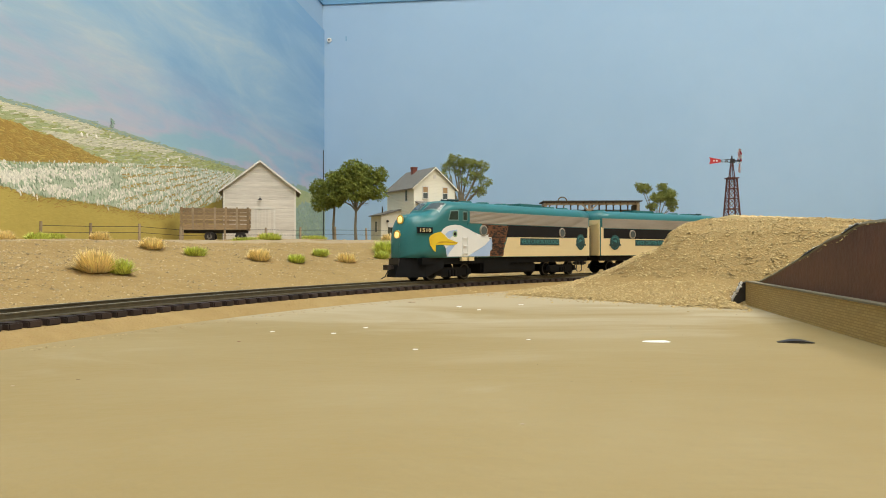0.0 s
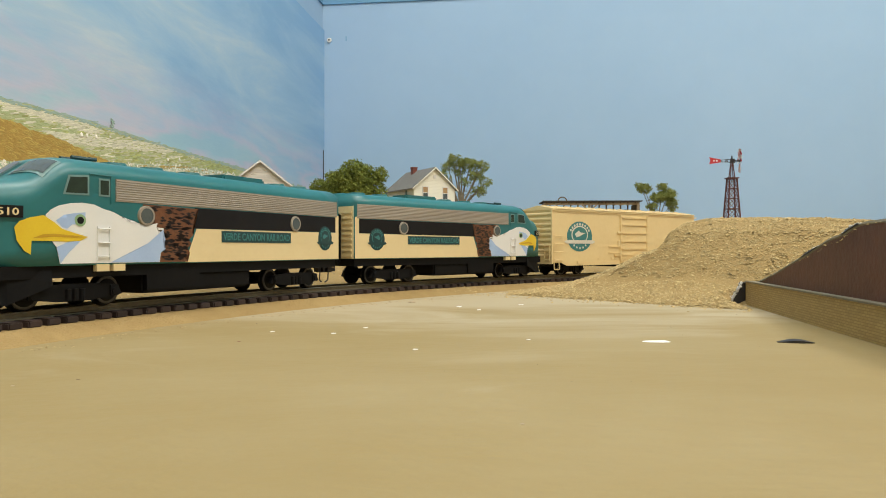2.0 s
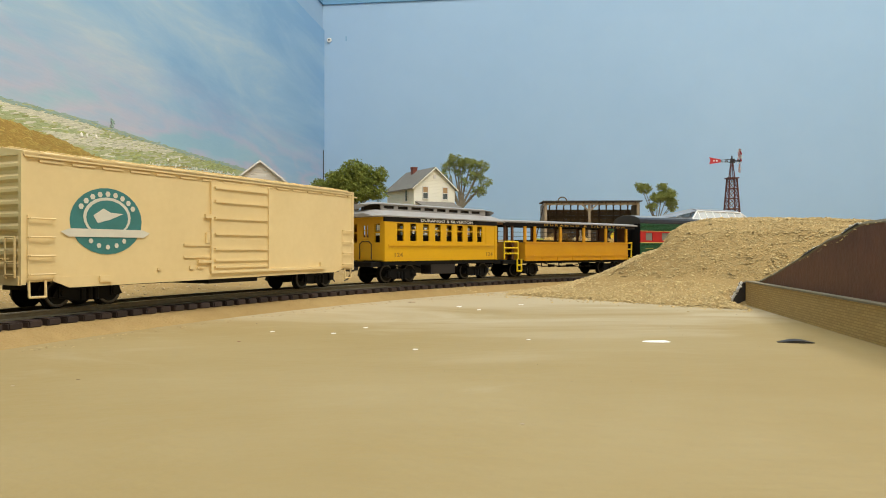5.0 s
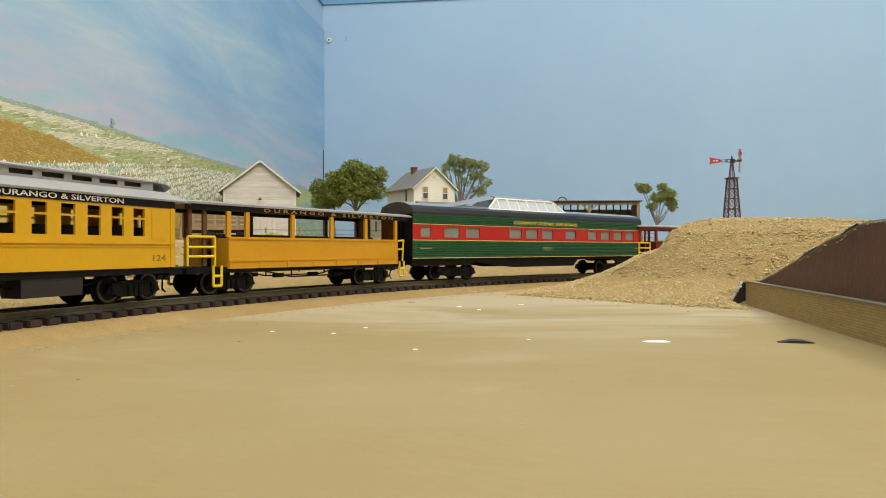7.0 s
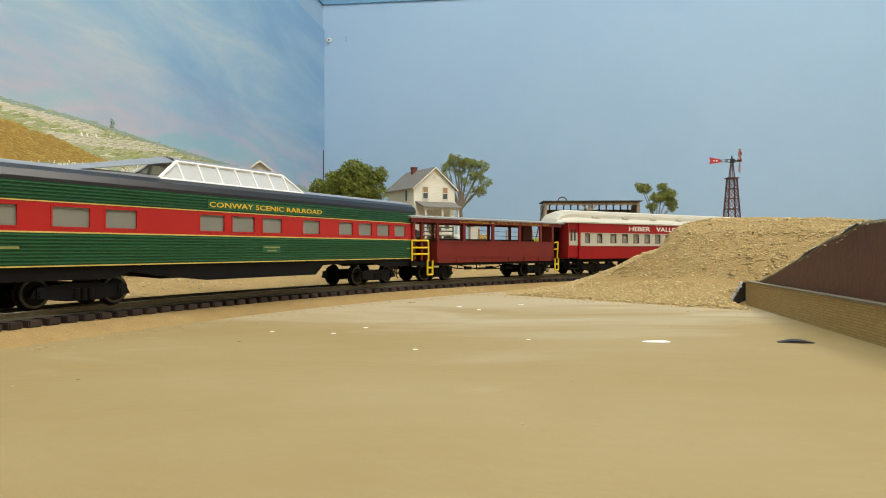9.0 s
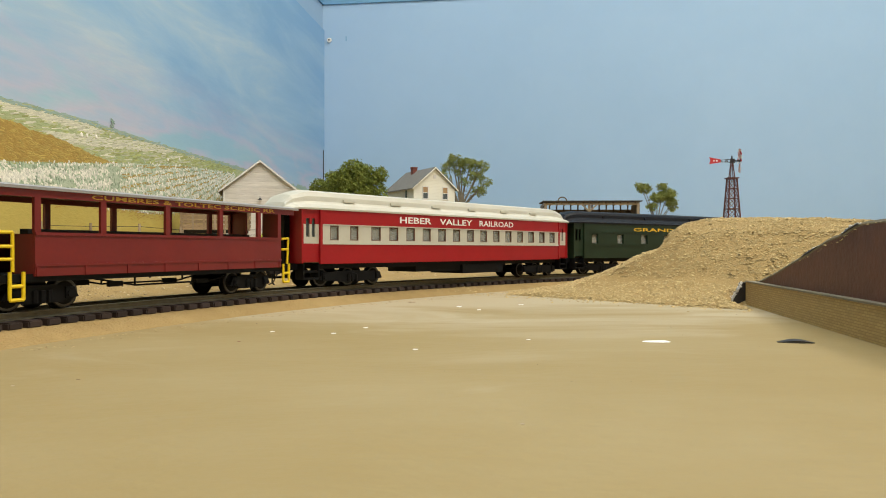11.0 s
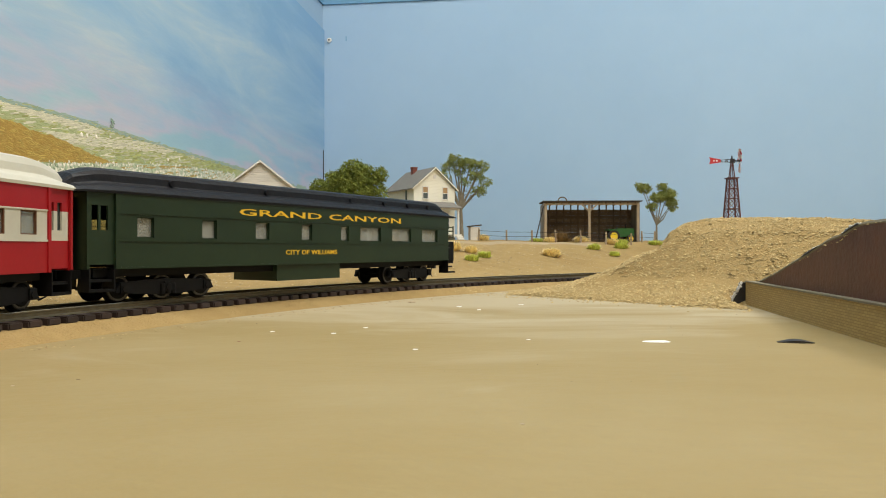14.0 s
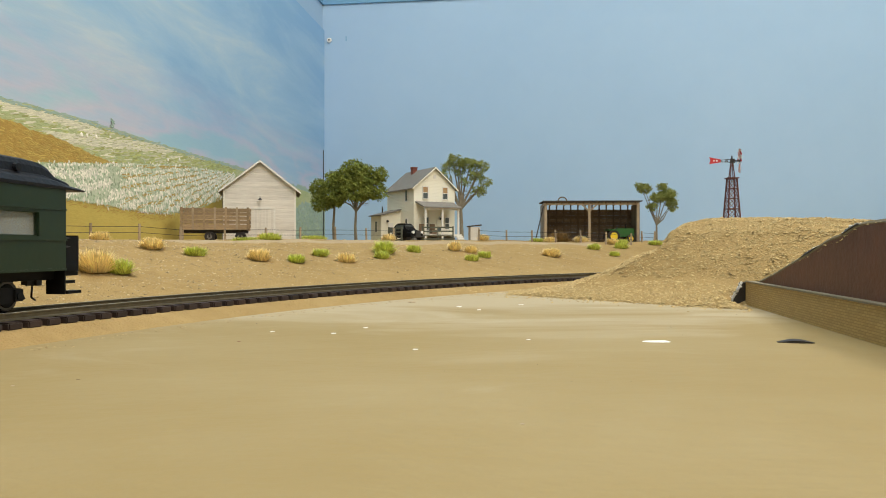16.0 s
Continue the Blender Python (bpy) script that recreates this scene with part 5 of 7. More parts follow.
def old_coach():
    """Short wooden coach with clerestory roof and double sash windows."""
    oc = thing("passenger_coach", "yellow wooden coach with black letterboard and silver clerestory roof", "coach", "train")
    h, w = 54.8, 15.6
    wins = []
    for c in (47.6, 36.3, 24.9, 13.6, 2.6, -8.2, -18.9, -29.3):
        x = c - 3.4
        wins += [(x - 5.7, x, 25.0, 31.2), (x - 5.7, x, 31.9, 35.3)]
    coach_shell(oc, h, w, 13.0, 36.2, wins, M_YELLOW)
    for sx in (1, -1):
        a, b = sorted((sx * h, sx * (h - 1)))
        for hy in ((-14.7, 14.7),):
            holes_ = [(-2.4, -0.4, 27, 34), (0.4, 2.4, 27, 34), (7.5, 12.0, 24, 29.4), (7.5, 12, 30.2, 35), (-12.0, -7.5, 24, 29.4), (-12, -7.5, 30.2, 35)]
            tmp = holed(bmesh.new(), -14.7, 14.7, 13, 39, holes_, 0, 1)
            for v in tmp.verts:
                v.co = Vector((a + (b - a) * v.co.y, v.co.x, v.co.z))
        part("end_wall", tmp, M_YELLOW, oc)
        part("end_panels", bars([[(sx * (h + 0.2), -5, 14), (sx * (h + 0.2), -5, 23), (sx * (h + 0.2), -3, 24.5), (sx * (h + 0.2), 3, 24.5), (sx * (h + 0.2), 5, 23), (sx * (h + 0.2), 5, 14)]], 0.3), M_SEATDARK, oc)
        part("end_platform", boxes((min(sx * h, sx * (h + 8)), max(sx * h, sx * (h + 8)), -13, 13, 9.8, 12.6)), M_BLACK, oc)
        coupler(oc, sx * (h + 7), sx)
    for sy in (1, -1):
        yy = lambda a, b: (min(sy * a, sy * b), max(sy * a, sy * b))
        part("letterboard", boxes((-h, h, *yy(w - 0.9, w + 0.25), 36.2, 39.0)), M_DARKBAND, oc, "black letterboard")
        part("belt_rail", boxes((-h + 1, h - 3, *yy(w, w + 0.55), 22.0, 23.0), (-h + 1, h - 3, *yy(w, w + 0.3), 20.9, 21.4)), M_YELLOW, oc)
        pieces("corner_post", [(h - 2.5, h, *yy(w, w + 0.3), 13, 36.2), (-h, -h + 2.5, *yy(w, w + 0.3), 13, 36.2)], M_YELLOW, oc)
        part("end_panel", boxes((-49, -42, *yy(w, w + 0.25), 24, 35)), M_YELLOW, oc)
        lettering("DURANGO & SILVERTON", -27.6, 23.8, 36.7, 38.5, w + 0.25, oc, M_LETTERWHITE, "white letters", flip=sy < 0)
        for x in (39.3, -49.7):
            lettering("124", x, x + 7.0, 15.5, 18.0, w, oc, M_NUMBROWN, "brown numerals", flip=sy < 0)
        part("truss_rod", bars([[(34, sy * 10, 12.5), (12, sy * 10, 7.5), (-16, sy * 10, 7.5), (-38, sy * 10, 12.5)]], 0.4), M_BLACK, oc)
        part("tool_box", boxes((-10.5, 13.0, *yy(6, 14.5), 4.6, 11.5)), M_DOMEROOF, oc, "dark grey tool box")
    low = [(16.8, 38.9), (16.9, 39.6), (13, 42.0), (9.2, 43.2), (0.0, 43.2)]
    st = [(-h - 9.5, 0.45, 0.93), (-h - 7, 0.75, 1), (-h - 1, 1, 1), (h + 1, 1, 1), (h + 7, 0.75, 1), (h + 9.5, 0.45, 0.93)]
    lofted_roof("roof", low, st, M_SILVERROOF, oc, 38.6, label="silver grey roof")
    cl = bmesh.new()
    wn = [(x - 4.4, x + 4.4, 44.2, 45.9) for x in np.linspace(-40, 44, 8)]
    for sy in (1, -1):
        a, b = sorted((sy * 8.6, sy * 8.0))
        holed(cl, -h + 4, h - 4, 43.1, 46.6, wn, a, b)
    part("clerestory", cl, M_SILVERROOF, oc, "clerestory with small openings")
    # added dark block: gives the openings the shade of a hollow inside
    part("clerestory_dark", boxes((-h + 5, h - 5, -6.5, 6.5, 43.2, 46.4)), M_SEATDARK, oc)
    top = [(9.4, 46.5), (9.4, 47.0), (6, 47.9), (0, 48.4)]
    lofted_roof("clerestory_roof", top, [(-h - 8, -1.6, 0.75), (-h - 3, 0.2, 0.95), (-h + 4, 1, 1), (h - 4, 1, 1), (h + 3, 0.2, 0.95), (h + 8, -1.6, 0.75)], M_SILVERROOF, oc, 46.4)
    for k in range(9):
        x = 46 - k * 11.2
        for y in (-9, 9):
            part("seat", boxes((x - 1, x + 1, y - 4.5, y + 4.5, 14, 28.5), (x + 1, x + 4.5, y - 4.5, y + 4.5, 14, 20.5)), M_SEATDARK, oc)
    part("floor", boxes((-h, h, -15, 15, 10.6, 13.6)), M_BLACK, oc)
    for tx in (37, -37):
        truck(oc, tx, 20.0, 2, 5.6)
    return oc


def open_car(name, label, paint, post, roofm, letter, letters, railm, posts=(62.4, 51.8, 23.0, -5.2, -33.4, -61.4)):
    """Open-sided excursion car: low side walls, posts, a flat roof, end rails."""
    ca = thing(name, label, "open coach", "train")
    h, w = 62.8, 15.4
    for sy in (1, -1):
        yy = lambda a, b: (min(sy * a, sy * b), max(sy * a, sy * b))
        part("side_wall", boxes((-h, h, *yy(w - 0.9, w), 11.4, 25.2)), paint, ca)
        part("top_rail", boxes((-h, h, *yy(w - 1.2, w + 0.45), 24.6, 25.6)), paint, ca)
        part("lower_rail", boxes((-h, h, *yy(w, w + 0.4), 14.6, 15.4)), paint, ca)
        for k in range(8):
            x = h - 1 - k * (2 * h - 2) / 7
            part("rib", boxes((x - 0.6, x + 0.6, *yy(w, w + 0.35), 11.4, 15.2)), paint, ca)
        for x in posts:
            part("post", boxes((x - 1.1, x + 1.1, *yy(w - 1.4, w - 0.1), 25.4, 37.0)), post if sy < 0 else paint, ca)
        for x in (82.0, 74.5):
            part("end_post", boxes((x - 0.8, x + 0.8, *yy(w - 2.5, w - 1.2), 13.0, 38.0)), M_BROWNPOST if paint is not M_MAROON else M_MAROON, ca)
        part("letterboard", boxes((-73, 85, *yy(w - 0.8, w - 0.1), 36.8, 39.4)), letter[0], ca)
        lettering(letters, -58, 42, 37.3, 38.9, w - 0.1, ca, letter[1], "small spaced letters", flip=sy < 0)
        part("end_rail", bars([[(84, sy * 15, 13), (84, sy * 15, 25.4), (70, sy * 15, 25.4), (70, sy * 15, 13)], [(84, sy * 15, 21), (70, sy * 15, 21)], [(84, sy * 15, 17), (70, sy * 15, 17)], [(-h - 1, sy * 15, 25), (-h - 7, sy * 14.4, 25.4), (-h - 6, sy * 14.4, 13)], [(-h - 1, sy * 15, 20), (-h - 6.6, sy * 14.4, 20)]], 0.55, 8), railm, ca, "yellow end rail")
        for lx in (71.0, -h - 2.0):
            part("ladder", bars([[(lx, sy * 15.2, 13), (lx, sy * 15.2, 4.2), (lx - 4.4, sy * 15.2, 4.2), (lx - 4.4, sy * 15.2, 13)], [(lx, sy * 15.2, 8.5), (lx - 4.4, sy * 15.2, 8.5)]], 0.6, 8), railm, ca, "yellow step ladder")
        part("truss_rod", bars([[(44, sy * 9, 11), (18, sy * 9, 6.5), (-22, sy * 9, 6.5), (-46, sy * 9, 11)], [(18, sy * 9, 6.5), (18, sy * 9, 11)], [(-6, sy * 9, 8), (-6, sy * 9, 11)]], 0.4), M_BLACK, ca)
        pieces("turnbuckle", [(24, 30, *yy(8.2, 9.8), 6.4, 8.4), (-20, -13, *yy(8.2, 9.8), 5.8, 7.6)], M_BLACK, ca)
    rf = [(16.4, 39.2), (16.4, 40.1), (12, 41.0), (0, 41.9)]
    lofted_roof("roof", rf, [(-75.5, 1, 1), (86.5, 1, 1)], roofm, ca, 39.2, label="flat roof")
    part("ceiling", boxes((-74, 85, -14.4, 14.4, 38.6, 39.15)), M_BROWNPOST, ca)
    part("end_wall", boxes((-h, -h + 1, -14.4, -5, 12, 38), (-h, -h + 1, 5, 14.4, 12, 38)), M_BROWNPOST if paint is not M_MAROON else M_MAROON, ca)
    part("front_wall", boxes((h - 1, h, -14.4, -4, 12, 25), (h - 1, h, 4, 14.4, 12, 25)), paint, ca)
    bench = bmesh.new()
    box(bench, -56, 56, -2, 2, 12, 27)
    box(bench, -56, 56, -7, 7, 12, 19)
    part("bench", bench, M_SEATDARK, ca)
    part("floor", boxes((-72, 84, -14.4, 14.4, 9.6, 12.2)), M_BLACK, ca)
    coupler(ca, 84, 1)
    coupler(ca, -72, -1)
    for tx in (58, -45):
        truck(ca, tx, 20.0, 2, 5.3)
    return ca


M_DIMSTRIPE = mat("dim_gold_marks", (0.30, 0.30, 0.09), (0.25, 0.25, 0.08), 300, 0.5)


def dome_car():
    dc = thing("dome_coach", "green and red streamlined coach with a glazed roof dome", "coach", "train")
    h, w = 129.2, 15.9
    wins = []
    for a, b in ((114.1, 123.3), (89.2, 103.3), (70.4, 83.8), (27.5, 41.2), (9.7, 23.5), (-8.2, 5.1), (-36.1, -22.7), (-64.2, -51.4), (-82.1, -68.9), (-99.9, -86.9), (-117.7, -104.9)):
        wins.append((a, b, 27.3, 34.6))
    for sy in (1, -1):
        yy = lambda a, b: (min(sy * a, sy * b), max(sy * a, sy * b))
        part("red_band", holed(bmesh.new(), -h, h, 25.9, 35.6, wins, *yy(w - 0.9, w)), M_RED, dc, "scarlet window band")
        for z0, z1 in ((14.7, 25.5), (36.0, 42.4)):
            bm = bmesh.new()
            box(bm, -h, h, *yy(w - 0.9, w - 0.05), z0, z1)
            panel = part("side_panel", bm, M_GREEN, dc, "green fluted side panel")
            n = int((z1 - z0) / 1.15)
            for k in range(n):
                z = z0 + 0.4 + k * 1.15
                part("flute", prism(bmesh.new(), [(sy * (w - 0.1), z), (sy * (w + 0.42), z + 0.2), (sy * (w + 0.42), z + 0.5), (sy * (w - 0.1), z + 0.72)], -h, h, "x"), M_GREEN, panel)
        part("gold_stripe", boxes((-h, h, *yy(w - 0.5, w + 0.2), 25.45, 25.95), (-h, h, *yy(w - 0.5, w + 0.15), 35.6, 36.0), (-h, h, *yy(w - 0.5, w + 0.2), 14.3, 14.75)), M_PINSTRIPE, dc, "gold stripes")
        for a, b, z0, z1 in wins:
            fr = bmesh.new()
            holed(fr, a - 0.3, b + 0.3, z0 - 0.3, z1 + 0.3, [(a + 0.35, b - 0.35, z0 + 0.35, z1 - 0.35)], *yy(w - 0.5, w + 0.12))
            wn = part("window", fr, M_RED, dc)
            part("pane", boxes((a, b, *yy(w - 0.75, w - 0.6), z0, z1)), M_HAZEPANE, wn, "hazy clear pane")
        lb = boxes((-37.6, 37.4, *yy(w, w + 0.5), 36.6, 40.6))
        part("letterboard", lb, M_GREEN, dc)
        lettering("CONWAY SCENIC RAILROAD", -36.8, 36.6, 37.5, 39.7, w + 0.5, dc, M_LETTERGOLD, "gold letters", flip=sy < 0)
        part("name_plate", boxes((-6.8, 5.6, *yy(w, w + 0.5), 18.4, 22.0)), M_GREEN, dc)
        pieces("name_bar", [(-5.8, 4.6, *yy(w + 0.4, w + 0.6), 20.6, 21.3), (-3.6, 2.4, *yy(w + 0.4, w + 0.6), 19.1, 19.6), (114, 124, *yy(w + 0.3, w + 0.5), 20.2, 21.0), (-126, -118, *yy(w + 0.3, w + 0.5), 20.2, 21.0)], M_DIMSTRIPE, dc)
        sk = bmesh.new()
        prism(sk, [(-h, 14.4), (-h, 10), (-96, 10), (-84, 12.5), (-40, 12), (-34, 7.4), (36, 7.4), (60, 10), (72, 12), (80, 9.6), (h, 9.6), (h, 14.4)], *yy(13.2, 14.9), "y")
        part("skirt", sk, M_BLACK, dc, "black underbody skirt")
    part("floor", boxes((-h, h, -15, 15, 12.5, 14.2)), M_BLACK, dc)
    for sx in (1, -1):
        a, b = sorted((sx * h, sx * (h - 1.2)))
        e_ = bmesh.new()
        prism(e_, [(-15.2, 13.0), (15.2, 13.0), (15.6, 41.5), (14.2, 45.2), (9, 48.2), (0, 49.8), (-9, 48.2), (-14.2, 45.2), (-15.6, 41.5)], a, b, "x")
        part("end_wall", e_, M_BLACK, dc, "black end wall")
        part("diaphragm", bevel(boxes((min(sx * h, sx * (h + 3)), max(sx * h, sx * (h + 3)), -6, 6, 11, 40)), 0.7), M_BLACK, dc)
        coupler(dc, sx * h, sx)
    side = [(16.1, 42.2), (16.1, 43.4), (15.0, 45.8), (12.5, 47.4)]
    lofted_roof("roof", side + [(9.0, 48.6), (4, 49.5), (0, 49.7)], [(-h - 0.4, 1, 1), (h + 0.4, 1, 1)], M_DOMEROOF, dc, 42, smooth=False, label="dark grey rounded roof")
    lofted_roof("roof_top", [(12.4, 47.5), (9.0, 48.75), (4, 49.65), (0, 49.85)], [(-h, 1, 1), (h, 1, 1)], M_DOMETOP, dc, 47.0, label="silvery roof top")
    # dome: sloped ends, side lights with white frames, a flat silver crown
    x0, x1, f0, f1 = -28.0, 92.0, -17.5, 45.5
    prof = [(11.6, 47.6), (7.2, 55.4)]
    fr = bmesh.new()
    for sy in (1, -1):
        cols = np.linspace(f0, f1, 7)
        for c in cols:
            tube(fr, (c, sy * 11.6, 47.6), (c, sy * 7.3, 55.6), 0.7, n=6)
        tube(fr, (x0, sy * 11.6, 47.6), (f1 + 12, sy * 11.6, 47.6), 0.75, n=6)
        tube(fr, (f0, sy * 7.3, 55.6), (f1, sy * 7.3, 55.6), 0.75, n=6)
        tube(fr, (x0, sy * 11.6, 47.6), (f0, sy * 7.3, 55.6), 0.8, n=6)
        tube(fr, (f1 + 12, sy * 11.6, 47.6), (f1, sy * 7.3, 55.6), 0.8, n=6)
        for u, v in zip(cols[:-1], cols[1:]):
            pb = bmesh.new()
            q = [pb.verts.new(c) for c in ((u + 0.5, sy * 11.4, 47.9), (v - 0.5, sy * 11.4, 47.9), (v - 0.5, sy * 7.3, 55.3), (u + 0.5, sy * 7.3, 55.3))]
            pb.faces.new(q)
            part("dome_pane", pb, M_DOMEPANE, dc, "clear dome pane")
        for tri in (((x0 + 0.8, 11.4, 47.9), (f0 - 0.5, 11.4, 47.9), (f0 - 0.5, 7.5, 55.0)), ((f1 + 0.5, 11.4, 47.9), (f1 + 11, 11.4, 47.9), (f1 + 0.5, 7.5, 55.0))):
            pb = bmesh.new()
            pb.faces.new([pb.verts.new((a, sy * b, c)) for a, b, c in tri])
            part("dome_pane", pb, M_DOMEPANE, dc, "clear dome pane")
    part("dome_frame", fr, M_WHITE, dc, "white dome window frames")
    cr = bmesh.new()
    prism(cr, [(-7.6, 55.4), (7.6, 55.4), (5, 57.4), (0, 58.3), (-5, 57.4)], f0, f1, "x")
    part("dome_crown", cr, M_DOMETOP, dc, "silver dome crown")
    for xa, xb in ((x0, f0), (x1, f1)):
        sb_ = bmesh.new()
        v = [sb_.verts.new(c) for c in ((xa, -11.2, 47.8), (xa, 11.2, 47.8), (xb, 7.4, 55.5), (xb, 5, 57.3), (xb, 0, 58.2), (xb, -5, 57.3), (xb, -7.4, 55.5), (xa, 0, 49.6))]
        sb_.faces.new((v[1], v[2], v[3], v[4], v[7]))
        sb_.faces.new((v[7], v[4], v[5], v[6], v[0]))
        part("dome_slope", sb_, M_DOMETOP, dc, "silvery sloped dome end")
    part("ceiling_inside", boxes((-h + 2, h - 2, -14.5, 14.5, 36.5, 37)), M_GRILLE, dc)
    for k in range(11):
        part("seat", boxes((110 - k * 22, 113 - k * 22, -13, -3, 14, 30), (110 - k * 22, 113 - k * 22, 3, 13, 14, 28.5)), M_SEATDARK, dc)
    for tx in (90, -92):
        truck(dc, tx, 30.0, 2, 5.4, y=12.2)
    return dc


def heavyweight(name, label, h, w, holes, roof_mat, z_top, hood=True):
    car = thing(name, label, "coach", "train")
    low = [(w + 0.6, 40.6), (w + 0.7, 41.6), (w - 1.2, 43.4), (11.2, 44.6), (10.2, 45.4)]
    prof = low + [(9.8, 48.0), (8.6, z_top - 1.5), (5.2, z_top - 0.5), (0, z_top)]
    st = [(-h - 7.5, 0.10, 0.8), (-h - 6, 0.35, 0.93), (-h - 2, 0.72, 1), (-h + 6, 0.95, 1), (-h + 10, 1, 1)]
    front = [(-x, hs, ws) for x, hs, ws in st[::-1]]
    if not hood:
        st = [(-h - 10.6, 0.08, 0.9), (-h - 10.3, 0.40, 0.96), (-h - 7, 0.46, 1), (-h - 3, 0.56, 1), (-h, 0.82, 1), (-h + 4, 0.97, 1), (-h + 9, 1, 1)]
    st = st + front
    lofted_roof("roof", prof, st, roof_mat, car, 40.6, label="rounded clerestory roof")
    return car


M_SEATTAN = mat("tan_seat", (0.40, 0.33, 0.19), (0.30, 0.24, 0.14), 300, 0.8)


def passenger_red():
    h, w = 127.5, 15.8
    car = heavyweight("crimson_coach", "crimson and ivory heavyweight coach with white lettering", h, w, None, M_IVORY, 51.8)
    first, pitch = 80.1, 14.05
    wins = [(103.7, 109.6, 24.8, 32.6), (89.6, 95.7, 24.8, 32.6)] + [(first - k * pitch - 7.4, first - k * pitch, 24.8, 32.6) for k in range(14)]
    doors = [(118.8, 121.0, 26.5, 36.0), (122.4, 124.8, 26.5, 36.0), (-119.2, -116.6, 26.5, 36.0), (-123.4, -121.0, 26.5, 36.0)]
    for sy in (1, -1):
        yy = lambda a, b: (min(sy * a, sy * b), max(sy * a, sy * b))
        part("lower_side", boxes((-115.6, 115.6, *yy(w - 0.9, w), 12.4, 23.0)), M_CRIMSON, car, "crimson lower side")
        part("window_band", holed(bmesh.new(), -115.6, 115.6, 23.0, 32.9, wins, *yy(w - 0.9, w)), M_IVORY, car, "ivory window band")
        part("upper_side", boxes((-115.6, 115.6, *yy(w - 0.9, w), 32.9, 40.8)), M_CRIMSON, car, "crimson upper side")
        part("moulding", boxes((-115.6, 115.6, *yy(w, w + 0.4), 22.6, 23.3), (-115.6, 115.6, *yy(w, w + 0.35), 32.7, 33.2)), M_IVORY, car)
        for sx in (1, -1):
            a, b = sorted((sx * 116.4, sx * h))
            dd = [d for d in doors if d[0] * sx > 0]
            part("vestibule_door", holed(bmesh.new(), a, b, 23.0, 33.0, [(d[0], d[1], 26.5, 33.0) for d in dd], *yy(w - 1.6, w - 0.8)), M_IVORY, car)
            part("vestibule_top", holed(bmesh.new(), a, b, 33.0, 40.8, [(d[0], d[1], 33.0, 36.0) for d in dd], *yy(w - 1.6, w - 0.8)), M_CRIMSON, car)
            part("vestibule_panel", boxes((a, b, *yy(w - 1.6, w - 0.8), 13.5, 23.0)), M_CRIMSON, car)
            part("door_post", boxes((sx * 115.6 - 0.7, sx * 115.6 + 0.7, *yy(w - 1, w + 0.5), 12.4, 40.8), (sx * h - 0.6, sx * h + 0.6, *yy(w - 1.6, w), 13, 40.8)), M_CRIMSON, car)
            part("vestibule_pane", boxes((a, b, *yy(w - 2.2, w - 2.0), 26, 36.5)), M_GREYGLASS, car)
            part("step", boxes((a + 1, b - 1, *yy(9, 15), 8.0, 9.0), (a + 1, b - 1, *yy(11, 16), 4.4, 5.4), (a + 0.4, a + 1, *yy(9, 16), 4.4, 12.6), (b - 1, b - 0.4, *yy(9, 16), 4.4, 12.6)), M_BLACK, car)
        for a, b, z0, z1 in wins:
            fr = holed(bmesh.new(), a - 0.1, b + 0.1, z0 - 0.2, z1 + 0.1, [(a + 0.4, b - 0.4, z0 + 0.35, z1 - 0.35)], *yy(w - 0.8, w - 0.1))
            wn = part("window", fr, M_BROWNPOST, car)
            part("pane", boxes((a, b, *yy(w - 1.1, w - 0.95), z0, z1)), M_PANE, wn, "clear pane")
        for word, a, b in (("HEBER", 30.1, 57.4), ("VALLEY", -9.6, 22.3), ("RAILROAD", -55.8, -17.4)):
            lettering(word, a, b, 35.2, 38.9, w, car, M_LETTERWHITE, "white letters", flip=sy < 0)
        for k in range(6):
            x = 92 - k * 36
            part("roof_vent", boxes((x - 4, x + 4, *yy(9.4, 11.2), 45.6, 46.9)), M_IVORY, car)
    end_bits(car, h, M_CRIMSON, 15.0, M_IVORY)
    for k in range(-2, 14):
        x = first - k * pitch - 10.0
        for y in (-9.5, 9.5):
            part("seat_back", tube(bmesh.new(), (x, y, 13), (x, y, 31.0), 3.0, 2.2, 8), M_SEATTAN, car)
    part("underframe", boxes((-115, 115, -13, 13, 9.8, 12.4)), M_BLACK, car)
    part("battery_box", boxes((-46, -2, -14, 14, 4.4, 10)), M_BLACK, car)
    part("tank", boxes((-2, 40, -12, 12, 6.4, 10)), M_BLACK, car)
    for tx in (92, -92):
        truck(car, tx, 38.0, 3, 5.2, y=12.4)
    return car


def end_bits(car, h, m, y, hood):
    for sx in (1, -1):
        a, b = sorted((sx * (h - 1), sx * h))
        part("end_wall", boxes((a, b, -y, y, 12.8, 41.5)), m, car)
        part("diaphragm", bevel(boxes((min(sx * h, sx * (h + 3.5)), max(sx * h, sx * (h + 3.5)), -5.5, 5.5, 11, 39)), 0.6), M_BLACK, car)
        part("buffer_beam", boxes((min(sx * (h - 2), sx * (h + 3)), max(sx * (h - 2), sx * (h + 3)), -11, 11, 9.4, 12.6)), M_BLACK, car)
        coupler(car, sx * h, sx)


